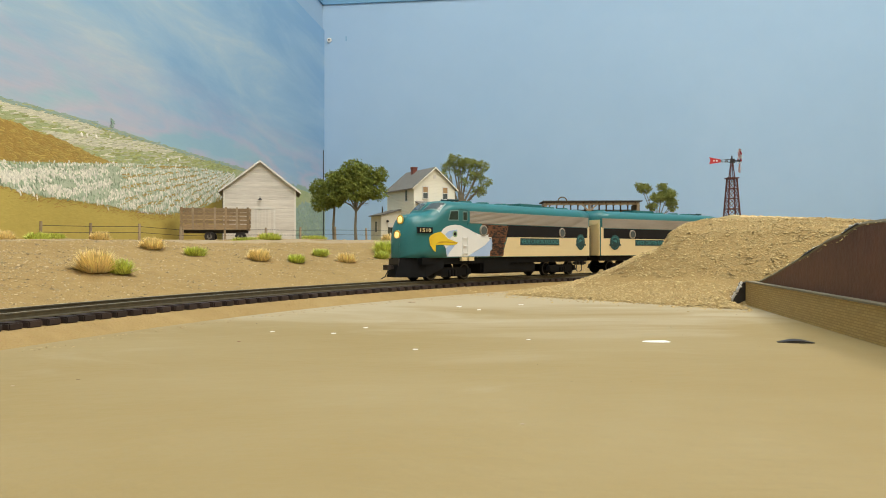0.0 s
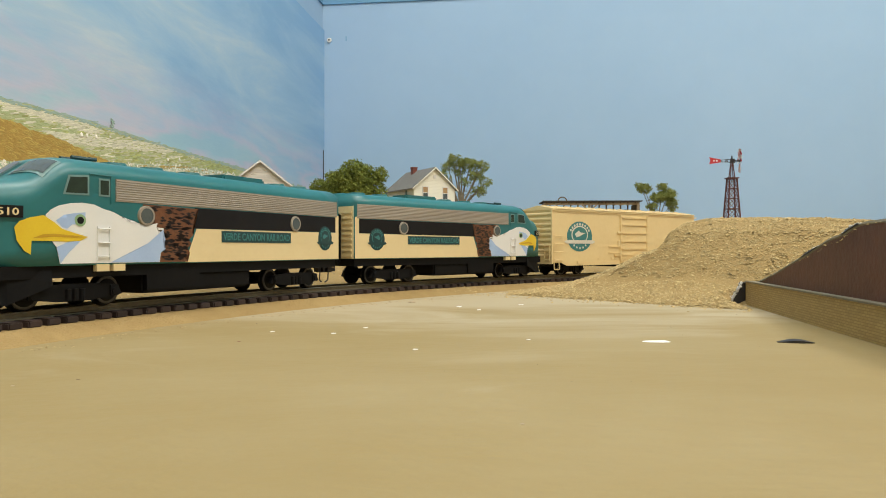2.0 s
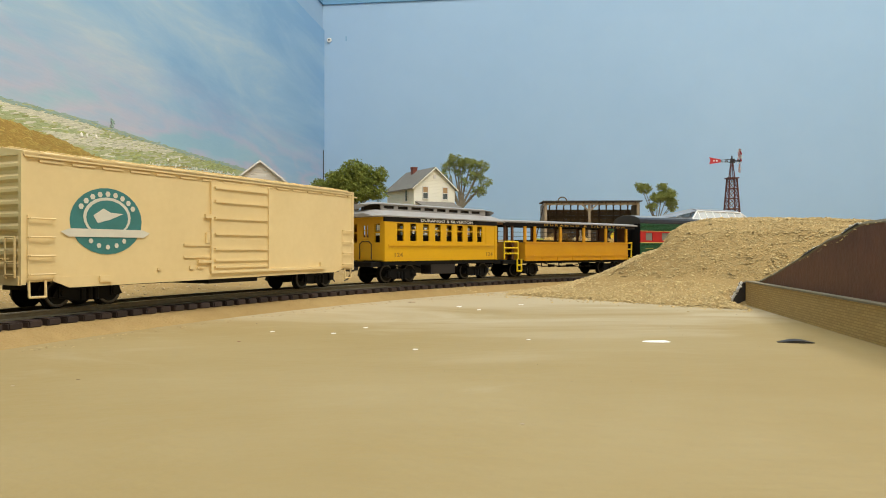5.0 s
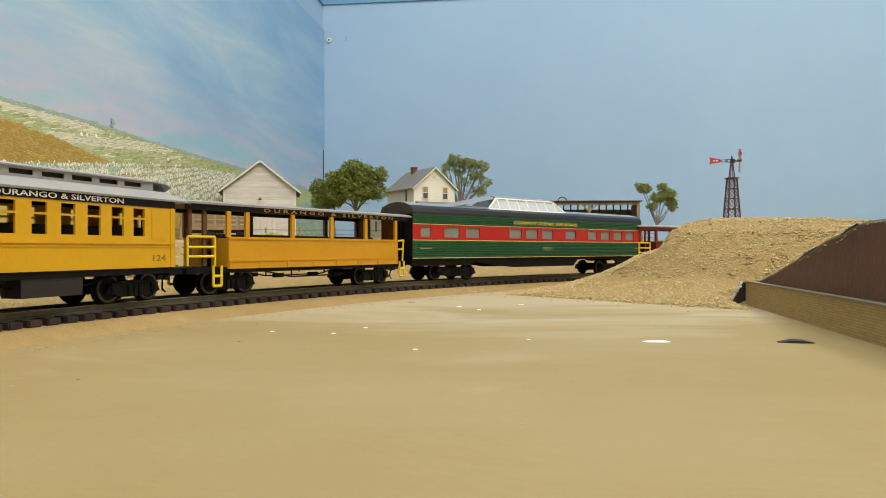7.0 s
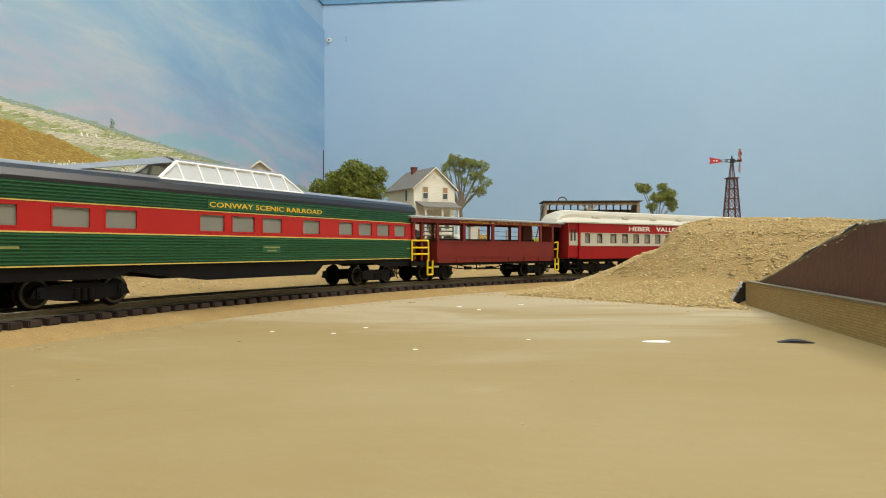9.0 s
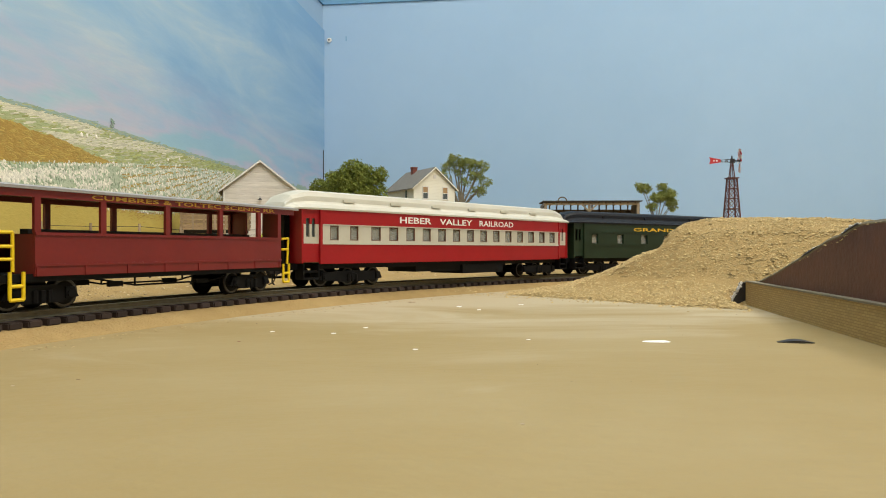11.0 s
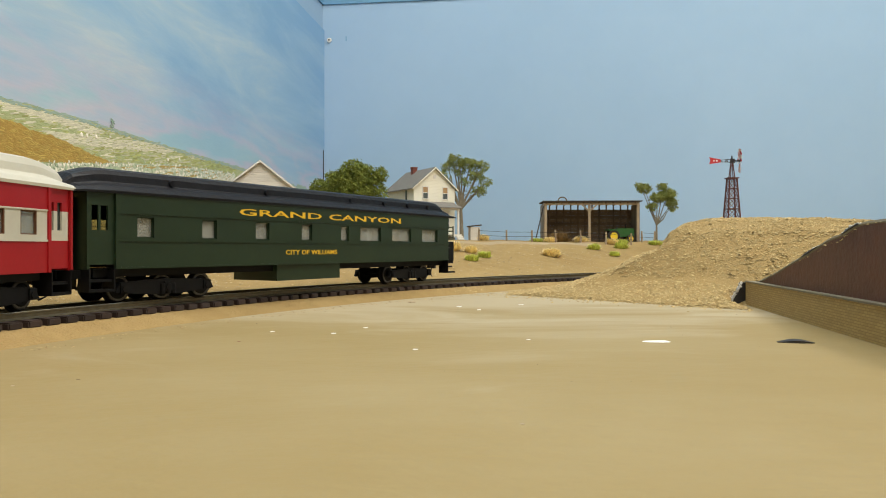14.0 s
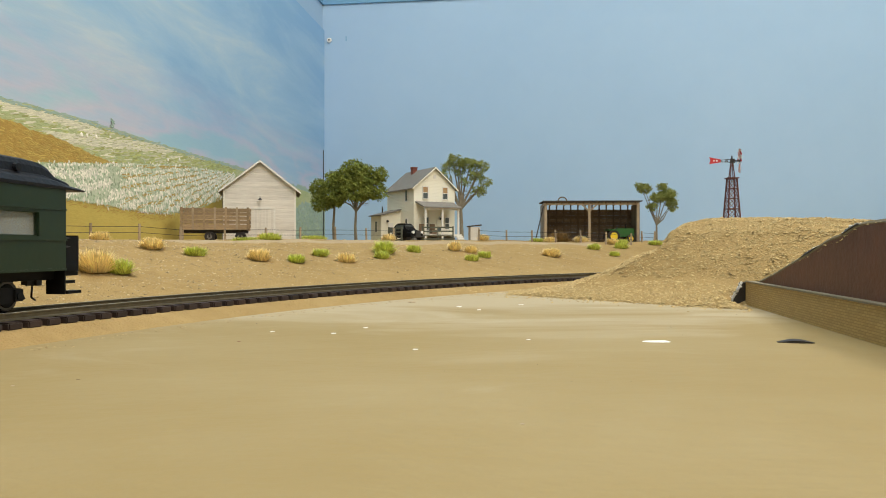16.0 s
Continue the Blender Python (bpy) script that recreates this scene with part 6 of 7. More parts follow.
def observation_car():
    h, w = 122.8, 15.8
    car = heavyweight("observation_coach", "dark green observation coach with gold lettering and open rear platform", h, w, None, M_PULLROOF, 51.2, False)
    wins = [(a, b, 24.4, 32.3) for a, b in ((96.0, 103.3), (65.7, 73.3), (35.5, 43.9), (6.7, 14.2), (-21.8, -15.3), (-49.8, -31.3), (-79.8, -60.8), (-109.5, -91.6))]
    front = [(118.4, 121.0, 27.0, 36.0), (114.7, 117.5, 27.0, 36.0)]
    for sy in (1, -1):
        yy = lambda a, b: (min(sy * a, sy * b), max(sy * a, sy * b))
        part("side_wall", holed(bmesh.new(), -h, 111.5, 12.8, 41.0, wins, *yy(w - 1.6, w)), M_PULLMAN, car, "dark green side")
        part("vestibule_door", holed(bmesh.new(), 112.2, h, 14.5, 41.0, front, *yy(w - 1.8, w - 0.9)), M_PULLMAN, car)
        part("door_post", boxes((110.8, 112.2, *yy(w - 1, w + 0.4), 12.8, 41.0)), M_PULLMAN, car)
        part("belt_rail", boxes((-h, 111, *yy(w, w + 0.5), 23.0, 23.9), (-h, 111, *yy(w, w + 0.45), 33.3, 34.0), (-h, 111, *yy(w, w + 0.3), 12.8, 13.5)), M_PULLMAN, car)
        for i, (a, b, z0, z1) in enumerate(wins):
            fr = holed(bmesh.new(), a - 0.1, b + 0.1, z0 - 0.2, z1 + 0.1, [(a + 0.35, b - 0.35, z0 + 0.35, z1 - 0.35)], *yy(w - 1.5, w - 0.9))
            wn = part("window", fr, M_PULLMAN, car)
            part("pane", boxes((a, b, *yy(w - 1.9, w - 1.75), z0, z1)), M_PANE, wn, "clear pane")
        lettering("GRAND", -0.3, 53.5, 35.0, 38.0, w, car, M_LETTERGOLD, "gold letters", flip=sy < 0)
        lettering("CANYON", -69.0, -5.8, 35.0, 38.0, w, car, M_LETTERGOLD, "gold letters", flip=sy < 0)
        lettering("CITY OF WILLIAMS", -12.0, 25.0, 17.5, 19.8, w, car, M_LETTERGOLD, "small gold letters", flip=sy < 0)
        for k, x in enumerate((84, 32, -30, -60, -84, -106)):
            part("roof_vent", tube(bmesh.new(), (x, sy * 9.6, 46.6), (x, sy * 11.2, 46.6), 1.5, 1.3, 10), M_PULLROOF, car)
        part("step", boxes((113, 122, *yy(9, 15), 8.2, 9.2), (113, 122, *yy(11, 16), 4.6, 5.6), (112.4, 113, *yy(9, 16), 4.6, 13), (122, 122.6, *yy(9, 16), 4.6, 13)), M_BLACK, car)
        part("platform_rail", bars([[(-h, sy * 14.6, 24), (-h - 8, sy * 14.0, 24), (-h - 8, 0, 24)], [(-h, sy * 14.6, 21), (-h - 8, sy * 14.0, 21), (-h - 8, 0, 21)], [(-h - 8, sy * 14.0, 24), (-h - 8, sy * 14.0, 12)], [(-h - 8, sy * 7.0, 24), (-h - 8, sy * 7.0, 12)]], 0.5, 8), M_MILLDARK, car)
        part("rail_board", boxes((-h - 8.4, -h - 7.6, *yy(2, 14.6), 12.5, 25.0)), M_BLACK, car)
        part("side_board", boxes((-h - 8.2, -h - 1.5, *yy(14.2, 14.8), 12.5, 24.6)), M_BLACK, car)
        part("rear_step", boxes((-h - 6, -h + 1, *yy(9, 15), 8.2, 9.2), (-h - 8, -h - 1, *yy(11, 16), 4.6, 5.6), (-h + 0.4, -h + 1, *yy(9, 16), 4.6, 13)), M_BLACK, car)
    end_bits(car, h, M_PULLMAN, 15.0, M_PULLROOF)
    part("rear_platform", boxes((-h - 9, -h, -14, 14, 10.8, 13.0)), M_BLACK, car)
    part("interior_wall", boxes((-60, 104, -3.0, -2.4, 13, 38)), M_SEATDARK, car)
    part("underframe", boxes((-h, h - 4, -12, 12, 9.8, 12.8)), M_BLACK, car)
    part("battery_box", boxes((-15.5, 29.5, -14.6, 14.6, 5.2, 12.7)), M_PULLMAN, car, "dark green battery box")
    for tx in (88, -84):
        truck(car, tx, 38.0, 3, 5.2, y=12.4)
    return car


# cars with the place of their middle behind the front of the train, and their bogie spacing
loco_a = locomotive()
loco_b = copy_thing(loco_a, ID)
TRAIN = [
    (loco_a, 23.2, 122.0, False),
    (loco_b, -191.6, 122.0, True),
    (boxcar(), -383.0, 132.0, False),
    (old_coach(), -557.8, 74.0, False),
    (open_car("yellow_open_coach", "yellow open-sided excursion coach with silver roof", M_ORANGEY, M_BROWNPOST, M_SILVERROOF, (M_DARKBAND, M_LETTERDIM), "D U R A N G O   &   S I L V E R T O N", M_SAFETY), -709.2, 103.0, False),
    (dome_car(), -922.6, 182.0, False),
    (open_car("maroon_open_coach", "maroon open-sided excursion coach with grey roof", M_MAROON, M_MAROON, M_SILVERROOF, (M_MAROON, M_LETTERDIM), "CUMBRES & TOLTEC SCENIC RR", M_SAFETY, (61.8, 37.0, 7.6, -22.0, -47.0, -61.8)), -1133.5, 103.0, False),
    (passenger_red(), -1347.2, 184.0, False),
    (observation_car(), -1608.7, 172.0, False),
]
SPEED = 129.58


def car_pose(mid, spread, back, t):
    s = mid + SPEED * t
    ax, ay, _ = track(s + spread / 2)
    bx, by, _ = track(s - spread / 2)
    turn = math.degrees(math.atan2(ay - by, ax - bx)) + (180 if back else 0)
    return place((ax + bx) / 2, (ay + by) / 2, 0, turn)


def motions():
    for car, mid, spread, back in TRAIN:
        walk(car, [(t / 4, car_pose(mid, spread, back, t / 4)) for t in range(65)])
        # wheels roll on the rails
        for w in car.children_recursive:
            if w.name.startswith("wheelset"):
                x, z = w.location.x, w.location.z
                rate = SPEED * MM / z * (-1 if back else 1)
                walk(w, [(k / 20, pose(x, 0, z, 0, math.degrees(rate * k / 20) % 360, 0)) for k in range(321)])


# ---- the farm behind the track ----
def at_ground(x, y, rz=0.0, sink=0.3):
    return place(x, y, gz(x, y) - sink, rz)


def clapboards(parent, x0, x1, z0, top, y, material, step=2.6, lap=0.75, name="siding_board"):
    """Lapped boards on a wall that faces -y; top gives the wall's height limits at x as (lo, hi) x-range per height."""
    z, me = z0, None
    while z < top(None):
        lo, hi = top(z)
        if hi - lo > 1.0:
            a, b = max(x0, lo), min(x1, hi)
            bm = bmesh.new()
            prism(bm, [(y, z), (y - lap, z + 0.1), (y - 0.15, z + step), (y, z + step)], a, b, "x")
            part(name, bm, material, parent)
        z += step


def barn():
    b = thing("barn", "small weathered white clapboard barn with double doors and gable roof", "barn", at=at_ground(-226, 868, 13.5))
    w, h, pk, d = 43.5, 64.5, 99.0, 72.0
    core = bmesh.new()
    prism(core, [(-w, 0), (w, 0), (w, h), (0, pk - 2), (-w, h)], -d / 2 + 36, d / 2 + 36, "y")
    part("wall", core, M_BARN, b)

    def gable(z):
        if z is None:
            return pk - 5
        if z <= h:
            return (-w, w)
        t = (z + 1.5 - h) / (pk - 2 - h)
        return (-w * (1 - t), w * (1 - t))
    clapboards(b, -w, w, 1.0, gable, 0.0, M_BARN, 2.75, 0.42)
    for sx in (-1, 1):
        part("corner_board", boxes((sx * (w - 1) - 1.0, sx * (w - 1) + 1.0, -1.3, 0, 0, h - 1)), M_TRIM, b)
        rf = bmesh.new()
        sl = (pk - h) / w
        prism(rf, [(0, pk), (sx * (w + 6), h - sl * 6), (sx * (w + 6), h - sl * 6 - 1.4), (0, pk - 1.8)], -4.0, d + 4, "y")
        part("roof_slope", rf, M_SHINGLE, b)
        tr = bmesh.new()
        prism(tr, [(0, pk - 0.2), (sx * (w + 6), h - sl * 6 - 0.2), (sx * (w + 6), h - sl * 6 - 2.4), (0, pk - 2.8)], -4.6, -3.9, "y")
        part("barge_board", tr, M_TRIM, b)
    part("side_strip", boxes((-w - 0.8, -w + 0.2, -0.6, 1, 0, h)), M_SHINGLE, b)
    for x0 in (-16.0, 0.4):
        dr = part("door", boxes((x0, x0 + 15.6, -1.3, -0.2, 0.2, 38)), M_TRIM, b, "whitewashed plank door")
        for k in range(5):
            part("door_plank", boxes((x0 + 0.2 + k * 3.1, x0 + 3.0 + k * 3.1, -1.8, -1.25, 0.4, 37.8)), M_BARN, dr)
    part("door_frame", boxes((-18.5, -16.3, -1.9, 0, 0, 40.5), (16.3, 18.5, -1.9, 0, 0, 40.5), (-18.5, 18.5, -2.0, 0, 38.2, 40.6)), M_TRIM, b)
    lampm = bars([[(0, -0.8, 52), (0, -3.4, 53.5), (0, -4.2, 51.5)]], 0.4)
    tube(lampm, (0, -4.2, 51.8), (0, -4.2, 49.6), 0.8, 2.6, 12)
    part("gooseneck_lamp", lampm, M_MILLDARK, b, "dark gooseneck lamp")
    return b


barn()


def window_unit(parent, x, z, w, h, y, shade=True):
    f = holed(bmesh.new(), x - w / 2 - 1, x + w / 2 + 1, z - 1, z + h + 1.2, [(x - w / 2, x + w / 2, z, z + h)], y - 0.9, y - 0.1)
    box(f, x - w / 2, x + w / 2, y - 0.7, y - 0.2, z + h / 2 - 0.4, z + h / 2 + 0.4)
    win = part("window", f, M_TRIM, parent)
    part("pane", boxes((x - w / 2, x + w / 2, y - 0.3, y - 0.15, z, z + h)), M_GREYGLASS, win, "dark pane")
    if shade:
        part("shade", boxes((x - w / 2, x + w / 2, y - 0.5, y - 0.32, z + h * 0.52, z + h)), M_TANSHADE, win, "tan half-drawn blind")
    return win


M_TANSHADE = mat("tan_blind", (0.42, 0.27, 0.13), (0.36, 0.22, 0.10), 300, 0.8)


def side_window(parent, y, z, w, h, x):
    f = boxes((x - 0.8, x - 0.1, y - w / 2 - 1, y - w / 2, z - 1, z + h + 1), (x - 0.8, x - 0.1, y + w / 2, y + w / 2 + 1, z - 1, z + h + 1), (x - 0.9, x - 0.1, y - w / 2, y + w / 2, z + h, z + h + 1.2), (x - 0.9, x - 0.1, y - w / 2, y + w / 2, z - 1, z))
    win = part("window", f, M_TRIM, parent)
    part("pane", boxes((x - 0.4, x - 0.2, y - w / 2, y + w / 2, z, z + h)), M_GREYGLASS, win, "dark pane")
    return win


def farmhouse():
    hs = thing("farmhouse", "two-storey white clapboard farmhouse with porch, chimney and rear lean-to", "house", at=at_ground(-30, 998, 30, 0.0))
    w, d, h, pk, back = 32.0, 37.0, 75.0, 102.0, 46.0
    part("foundation", boxes((-w - 0.5, w + 0.5, -d - 0.5, back + 0.5, -4, 6.0)), M_SHINGLE, hs)
    core = bmesh.new()
    prism(core, [(-w, 6), (w, 6), (w, h), (0, pk - 1.6), (-w, h)], -d, back, "y")
    part("wall", core, M_HOUSE, hs)

    def gable(z):
        if z is None:
            return pk - 3
        if z <= h:
            return (-w, w)
        t = (z + 1.0 - h) / (pk - 1.6 - h)
        return (-w * (1 - t), w * (1 - t))
    clapboards(hs, -w, w, 6.2, gable, -d, M_HOUSE, 2.0, 0.32)
    z = 6.2
    while z < h - 1:
        bm = bmesh.new()
        prism(bm, [(-w, z), (-w - 0.5, z + 0.1), (-w - 0.1, z + 2.0), (-w, z + 2.0)], -d, back, "y")
        part("siding_board", bm, M_HOUSE, hs)
        z += 2.0
    sl = (pk - h) / w
    for sx in (-1, 1):
        rf = bmesh.new()
        prism(rf, [(0, pk + 0.8), (sx * (w + 4), h - sl * 4 + 0.8), (sx * (w + 4), h - sl * 4 - 0.6), (0, pk - 1.0)], -d - 3.5, back + 3.5, "y")
        part("roof_slope", rf, M_SHINGLE, hs)
        tr = bmesh.new()
        prism(tr, [(0, pk + 0.4), (sx * (w + 4), h - sl * 4 + 0.4), (sx * (w + 4), h - sl * 4 - 1.4), (0, pk - 1.6)], -d - 4.0, -d - 3.4, "y")
        part("barge_board", tr, M_HOUSE, hs)
    ch = part("chimney", boxes((-7.0, 0, 14, 21, 90, 107)), M_BRICKRED, hs, "red brick chimney")
    part("chimney_cap", boxes((-7.5, 0.5, 13.4, 21.6, 105.8, 107.6)), M_BRICKRED, ch)
    for x in (-15, 16):
        window_unit(hs, x, 59, 7.2, 15.5, -d - 0.8)
    window_unit(hs, -14.0, 16, 7.5, 17, -d - 0.8, False)
    window_unit(hs, 19.0, 18, 6.0, 15, -d - 0.8, False)
    part("door", boxes((2, 11, -d - 1.4, -d - 0.2, 10, 31)), M_HOUSE, hs, "white front door")
    part("door_pane", boxes((4, 9, -d - 1.7, -d - 1.35, 14, 20)), M_GREYGLASS, hs)
    side_window(hs, -16, 56, 6, 15, -w - 0.5)
    side_window(hs, -16, 14, 6, 17, -w - 0.5)
    part("attic_vent", boxes((-1.8, 1.8, -d - 1.2, -d - 0.3, 87, 92)), M_TRIM, hs)
    # porch across the front
    part("porch_floor", boxes((-w + 4, w - 2, -d - 22, -d, 7.5, 10.0)), M_TRIM, hs)
    pr = bmesh.new()
    prism(pr, [(-d + 0.0, 55.0), (-d - 25, 46.5), (-d - 25, 45.0), (-d, 52.8)], -w + 2, w - 3, "x")
    part("porch_roof", pr, M_SHINGLE, hs, "grey porch roof")
    part("porch_beam", boxes((-w + 4, w - 5, -d - 22.5, -d - 20.5, 42.6, 45.2)), M_TRIM, hs)
    for x in (-w + 6, 0.0, w - 7):
        part("porch_post", boxes((x - 1.2, x + 1.2, -d - 22.4, -d - 20.2, 0, 42.8)), M_TRIM, hs)
    part("porch_lamp", tube(bmesh.new(), (8, -d - 1, 33), (8, -d - 4, 31), 0.5, 2.0, 10), M_MILLDARK, hs)
    for x in (-22.0, -6.0):
        part("porch_chair", boxes((x - 4, x + 4, -d - 10, -d - 4, 10, 16), (x - 4, x + 4, -d - 4.5, -d - 3.5, 10, 24)), M_WOOD, hs)
    for k in range(3):
        part("porch_step", boxes((w - 12, w - 2, -d - 26 - 3 * k, -d - 22.5 - 3 * k, 7 - 2.6 * k - 1.4, 8 - 2.6 * k)), M_TRIM, hs)
    # lean-to behind
    lt = bmesh.new()
    prism(lt, [(-w - 30, 2), (-w, 2), (-w, 44), (-w - 30, 36)], d - 34, d, "y")
    lw = part("lean_to", lt, M_HOUSE, hs)
    lr = bmesh.new()
    prism(lr, [(-w - 33, 35.6), (-w, 44.4), (-w, 46), (-w - 33, 37.2)], d - 37, d + 2, "y")
    part("lean_to_roof", lr, M_SHINGLE, hs, "grey lean-to roof")
    part("lean_to_door", boxes((-w - 20, -w - 12, d - 35, d - 34.1, 4, 26)), M_TRIM, lw)
    part("lean_to_window", boxes((-w - 19, -w - 13, d - 35.3, d - 34.9, 14, 20)), M_GREYGLASS, lw)
    part("lean_to_lamp", tube(bmesh.new(), (-w - 22, d - 35, 30), (-w - 22, d - 38, 28), 0.5, 2.0, 10), M_MILLDARK, lw)
    side_window(hs, d - 18, 14, 6, 14, -w - 30)
    part("stovepipe", tube(bmesh.new(), (-w - 18, d - 12, 38), (-w - 18, d - 12, 50), 1.0, n=8), M_MILLDARK, hs)
    return hs


farmhouse()


def pole_shed():
    sd = thing("pole_shed", "open-fronted weathered plank machinery shed with flat roof", "shed", at=at_ground(196, 945, -2, 0.5))
    w, d, h = 62.0, 44.0, 54.0
    for k in range(10):
        z0 = 1 + k * 4.6
        part("back_board", boxes((-w, w, d / 2 - 1.2, d / 2, z0, z0 + (4.5 if k < 9 else 3.4))), M_WOOD, sd)
    for k in range(13):
        x = -w + 2 + k * 9.7
        part("back_stud", boxes((x - 0.9, x + 0.9, d / 2 - 2.4, d / 2 - 1.2, 0, 51.4)), M_WOOD, sd)
    for sx in (-1, 1):
        for k in range(10):
            y0 = -d / 2 + k * 4.4
            part("side_board", boxes((sx * w - 0.6, sx * w + 0.6, y0, y0 + 4.1, 0, h - 1.0 - k * 0.2)), M_GREYWOOD, sd)
    for x in (-w + 2, -3, w - 2):
        part("post", boxes((x - 1.5, x + 1.5, -d / 2 - 1.4, -d / 2 + 1.2, 0, h - 2)), M_PALEWOOD, sd)
    part("front_beam", boxes((-w, w, -d / 2 - 1.6, -d / 2 + 1.0, h - 4.4, h - 1.4)), M_PALEWOOD, sd)
    for sx in (-1, 1):
        br = bmesh.new()
        prism(br, [(-3 + sx * 1.5, h - 13), (-3 + sx * 11, h - 4), (-3 + sx * 8.6, h - 4), (-3 + sx * 1.5, h - 10.4)], -d / 2 - 1.2, -d / 2 + 0.4, "y")
        part("brace", br, M_PALEWOOD, sd)
    for k in range(13):
        x = -w + 3 + k * 9.6
        part("rafter", boxes((x - 0.7, x + 0.7, -d / 2 - 3, d / 2 + 1, h - 2.6, h - 0.2)), M_WOOD, sd)
    for k in range(11):
        y0 = -d / 2 - 5 + k * 5.0
        part("roof_board", boxes((-w - (1 if k % 2 else 2), w + 3, y0, y0 + 4.8, h - 0.1 + (k % 3) * 0.15, h + 1.1 + (k % 3) * 0.15)), M_DARKROOF, sd)
    part("prop", bars([[(-w - 1, -d / 2, h - 6), (-w - 13, -d / 2 - 6, -1)]], 0.7), M_MILLDARK, sd, "leaning prop")
    return sd


M_DARKROOF = mat("dark_tarred_boards", (0.07, 0.055, 0.045), (0.04, 0.032, 0.028), 200, 0.85, rand=0.3)
pole_shed()
hoop = bmesh.new()
for k in range(10):
    a0, a1 = math.pi * k / 9, math.pi * (k + 1) / 9
    if k < 9:
        tube(hoop, (6 * math.cos(a0), 0, 5.5 * math.sin(a0)), (6 * math.cos(a1), 0, 5.5 * math.sin(a1)), 0.8, n=6)
tagged(part("iron_hoop", hoop, M_WOOD, at=place(158, 930, gz(196, 945) + 54.5, 10)), "rusty wagon-wheel hoop lying on the shed roof", "hoop")


def tractor():
    t = thing("tractor", "green farm tractor with yellow wheels parked in the shed", "tractor", at=at_ground(231, 927, 8))
    part("hood", bevel(boxes((-4, 21, -4.5, 4.5, 7.0, 18.5)), 1.0), M_TRACTOR, t)
    part("body", boxes((-12, 0, -4.5, 4.5, 6, 12)), M_TRACTOR, t)
    part("fender", bevel(boxes((-16, -4, -8.5, 8.5, 15.5, 17.2)), 0.5), M_TRACTOR, t)
    part("seat", boxes((-12, -7, -3, 3, 12, 15)), M_MILLDARK, t)
    part("exhaust", tube(bmesh.new(), (10, 0, 17), (10, 0, 24), 0.7), M_MILLDARK, t)
    part("steering", tube(bmesh.new(), (-3, 0, 17.5), (-3.6, 0, 18.2), 3.0, 3.0, 12), M_MILLDARK, t)
    for x, r, ys in ((-9, 8.0, 7.0), (15, 5.0, 5.5)):
        for sy in (-1, 1):
            wh = part("wheel", tube(bmesh.new(), (x, sy * ys - 1.8, r), (x, sy * ys + 1.8, r), r, n=20), M_MILLDARK, t)
            part("rim", tube(bmesh.new(), (x, sy * ys - 2.1, r), (x, sy * ys + 2.1, r), r * 0.62, n=16), M_BEAK, wh, "yellow rim")
    return t


tractor()


def heap(x, y, r, h, material, label, seed, n=240, blade=5.0, name="tuft", cat="plant", long=1.0):
    """A tuft: many thin blades that fan out of the ground."""
    rnd = random.Random(seed)
    vs, fs = [], []
    for _ in range(n):
        a, q = rnd.uniform(0, 6.283), r * math.sqrt(rnd.random()) * 0.62
        bx, by = q * math.cos(a) * long, q * math.sin(a)
        tilt = rnd.uniform(0.2, 1.35) * (0.45 + q / r)
        ln = h * rnd.uniform(0.65, 1.15)
        a2 = a + rnd.gauss(0, 0.7)
        tx, ty, tz = bx + ln * tilt * 0.75 * math.cos(a2), by + ln * tilt * 0.75 * math.sin(a2), ln * math.cos(min(tilt, 1.3))
        wx, wy = -math.sin(a2) * 0.28, math.cos(a2) * 0.28
        b0 = len(vs)
        mx, my, mz = (bx + tx) / 2, (by + ty) / 2, tz * 0.62
        for px, py, pz in ((bx - wx, by - wy, -0.6), (bx + wx, by + wy, -0.6), (mx + wx, my + wy, mz), (mx - wx, my - wy, mz), (tx, ty, tz)):
            vs.append((px * MM, py * MM, pz * MM))
        fs += [(b0, b0 + 1, b0 + 2, b0 + 3), (b0 + 3, b0 + 2, b0 + 4)]
    me = bpy.data.meshes.new(name)
    me.from_pydata(vs, [], fs)
    me.materials.append(material)
    ob = new(name, me)
    ob.matrix_basis = place(x, y, gz(x, y))
    return tagged(ob, label, cat)


heap(152, 922, 15, 15, M_HAY, "heap of brown hay inside the shed", 90, n=1500, name="hay_heap", cat="hay")
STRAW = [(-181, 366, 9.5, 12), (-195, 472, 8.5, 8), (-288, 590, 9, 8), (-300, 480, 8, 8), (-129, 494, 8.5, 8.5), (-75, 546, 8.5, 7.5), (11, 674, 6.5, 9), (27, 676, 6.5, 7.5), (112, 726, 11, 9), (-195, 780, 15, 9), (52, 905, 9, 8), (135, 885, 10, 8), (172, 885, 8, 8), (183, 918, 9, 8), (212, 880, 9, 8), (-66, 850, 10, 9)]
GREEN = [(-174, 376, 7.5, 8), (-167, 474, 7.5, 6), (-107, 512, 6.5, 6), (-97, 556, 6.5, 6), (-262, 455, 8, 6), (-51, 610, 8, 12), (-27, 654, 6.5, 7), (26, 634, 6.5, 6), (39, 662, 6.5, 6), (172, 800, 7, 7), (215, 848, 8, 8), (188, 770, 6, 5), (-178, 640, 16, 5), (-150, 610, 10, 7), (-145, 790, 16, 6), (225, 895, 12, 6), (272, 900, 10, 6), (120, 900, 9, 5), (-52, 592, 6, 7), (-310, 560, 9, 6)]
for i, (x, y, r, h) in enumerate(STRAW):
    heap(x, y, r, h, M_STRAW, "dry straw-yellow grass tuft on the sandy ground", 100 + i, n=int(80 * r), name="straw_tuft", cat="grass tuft")
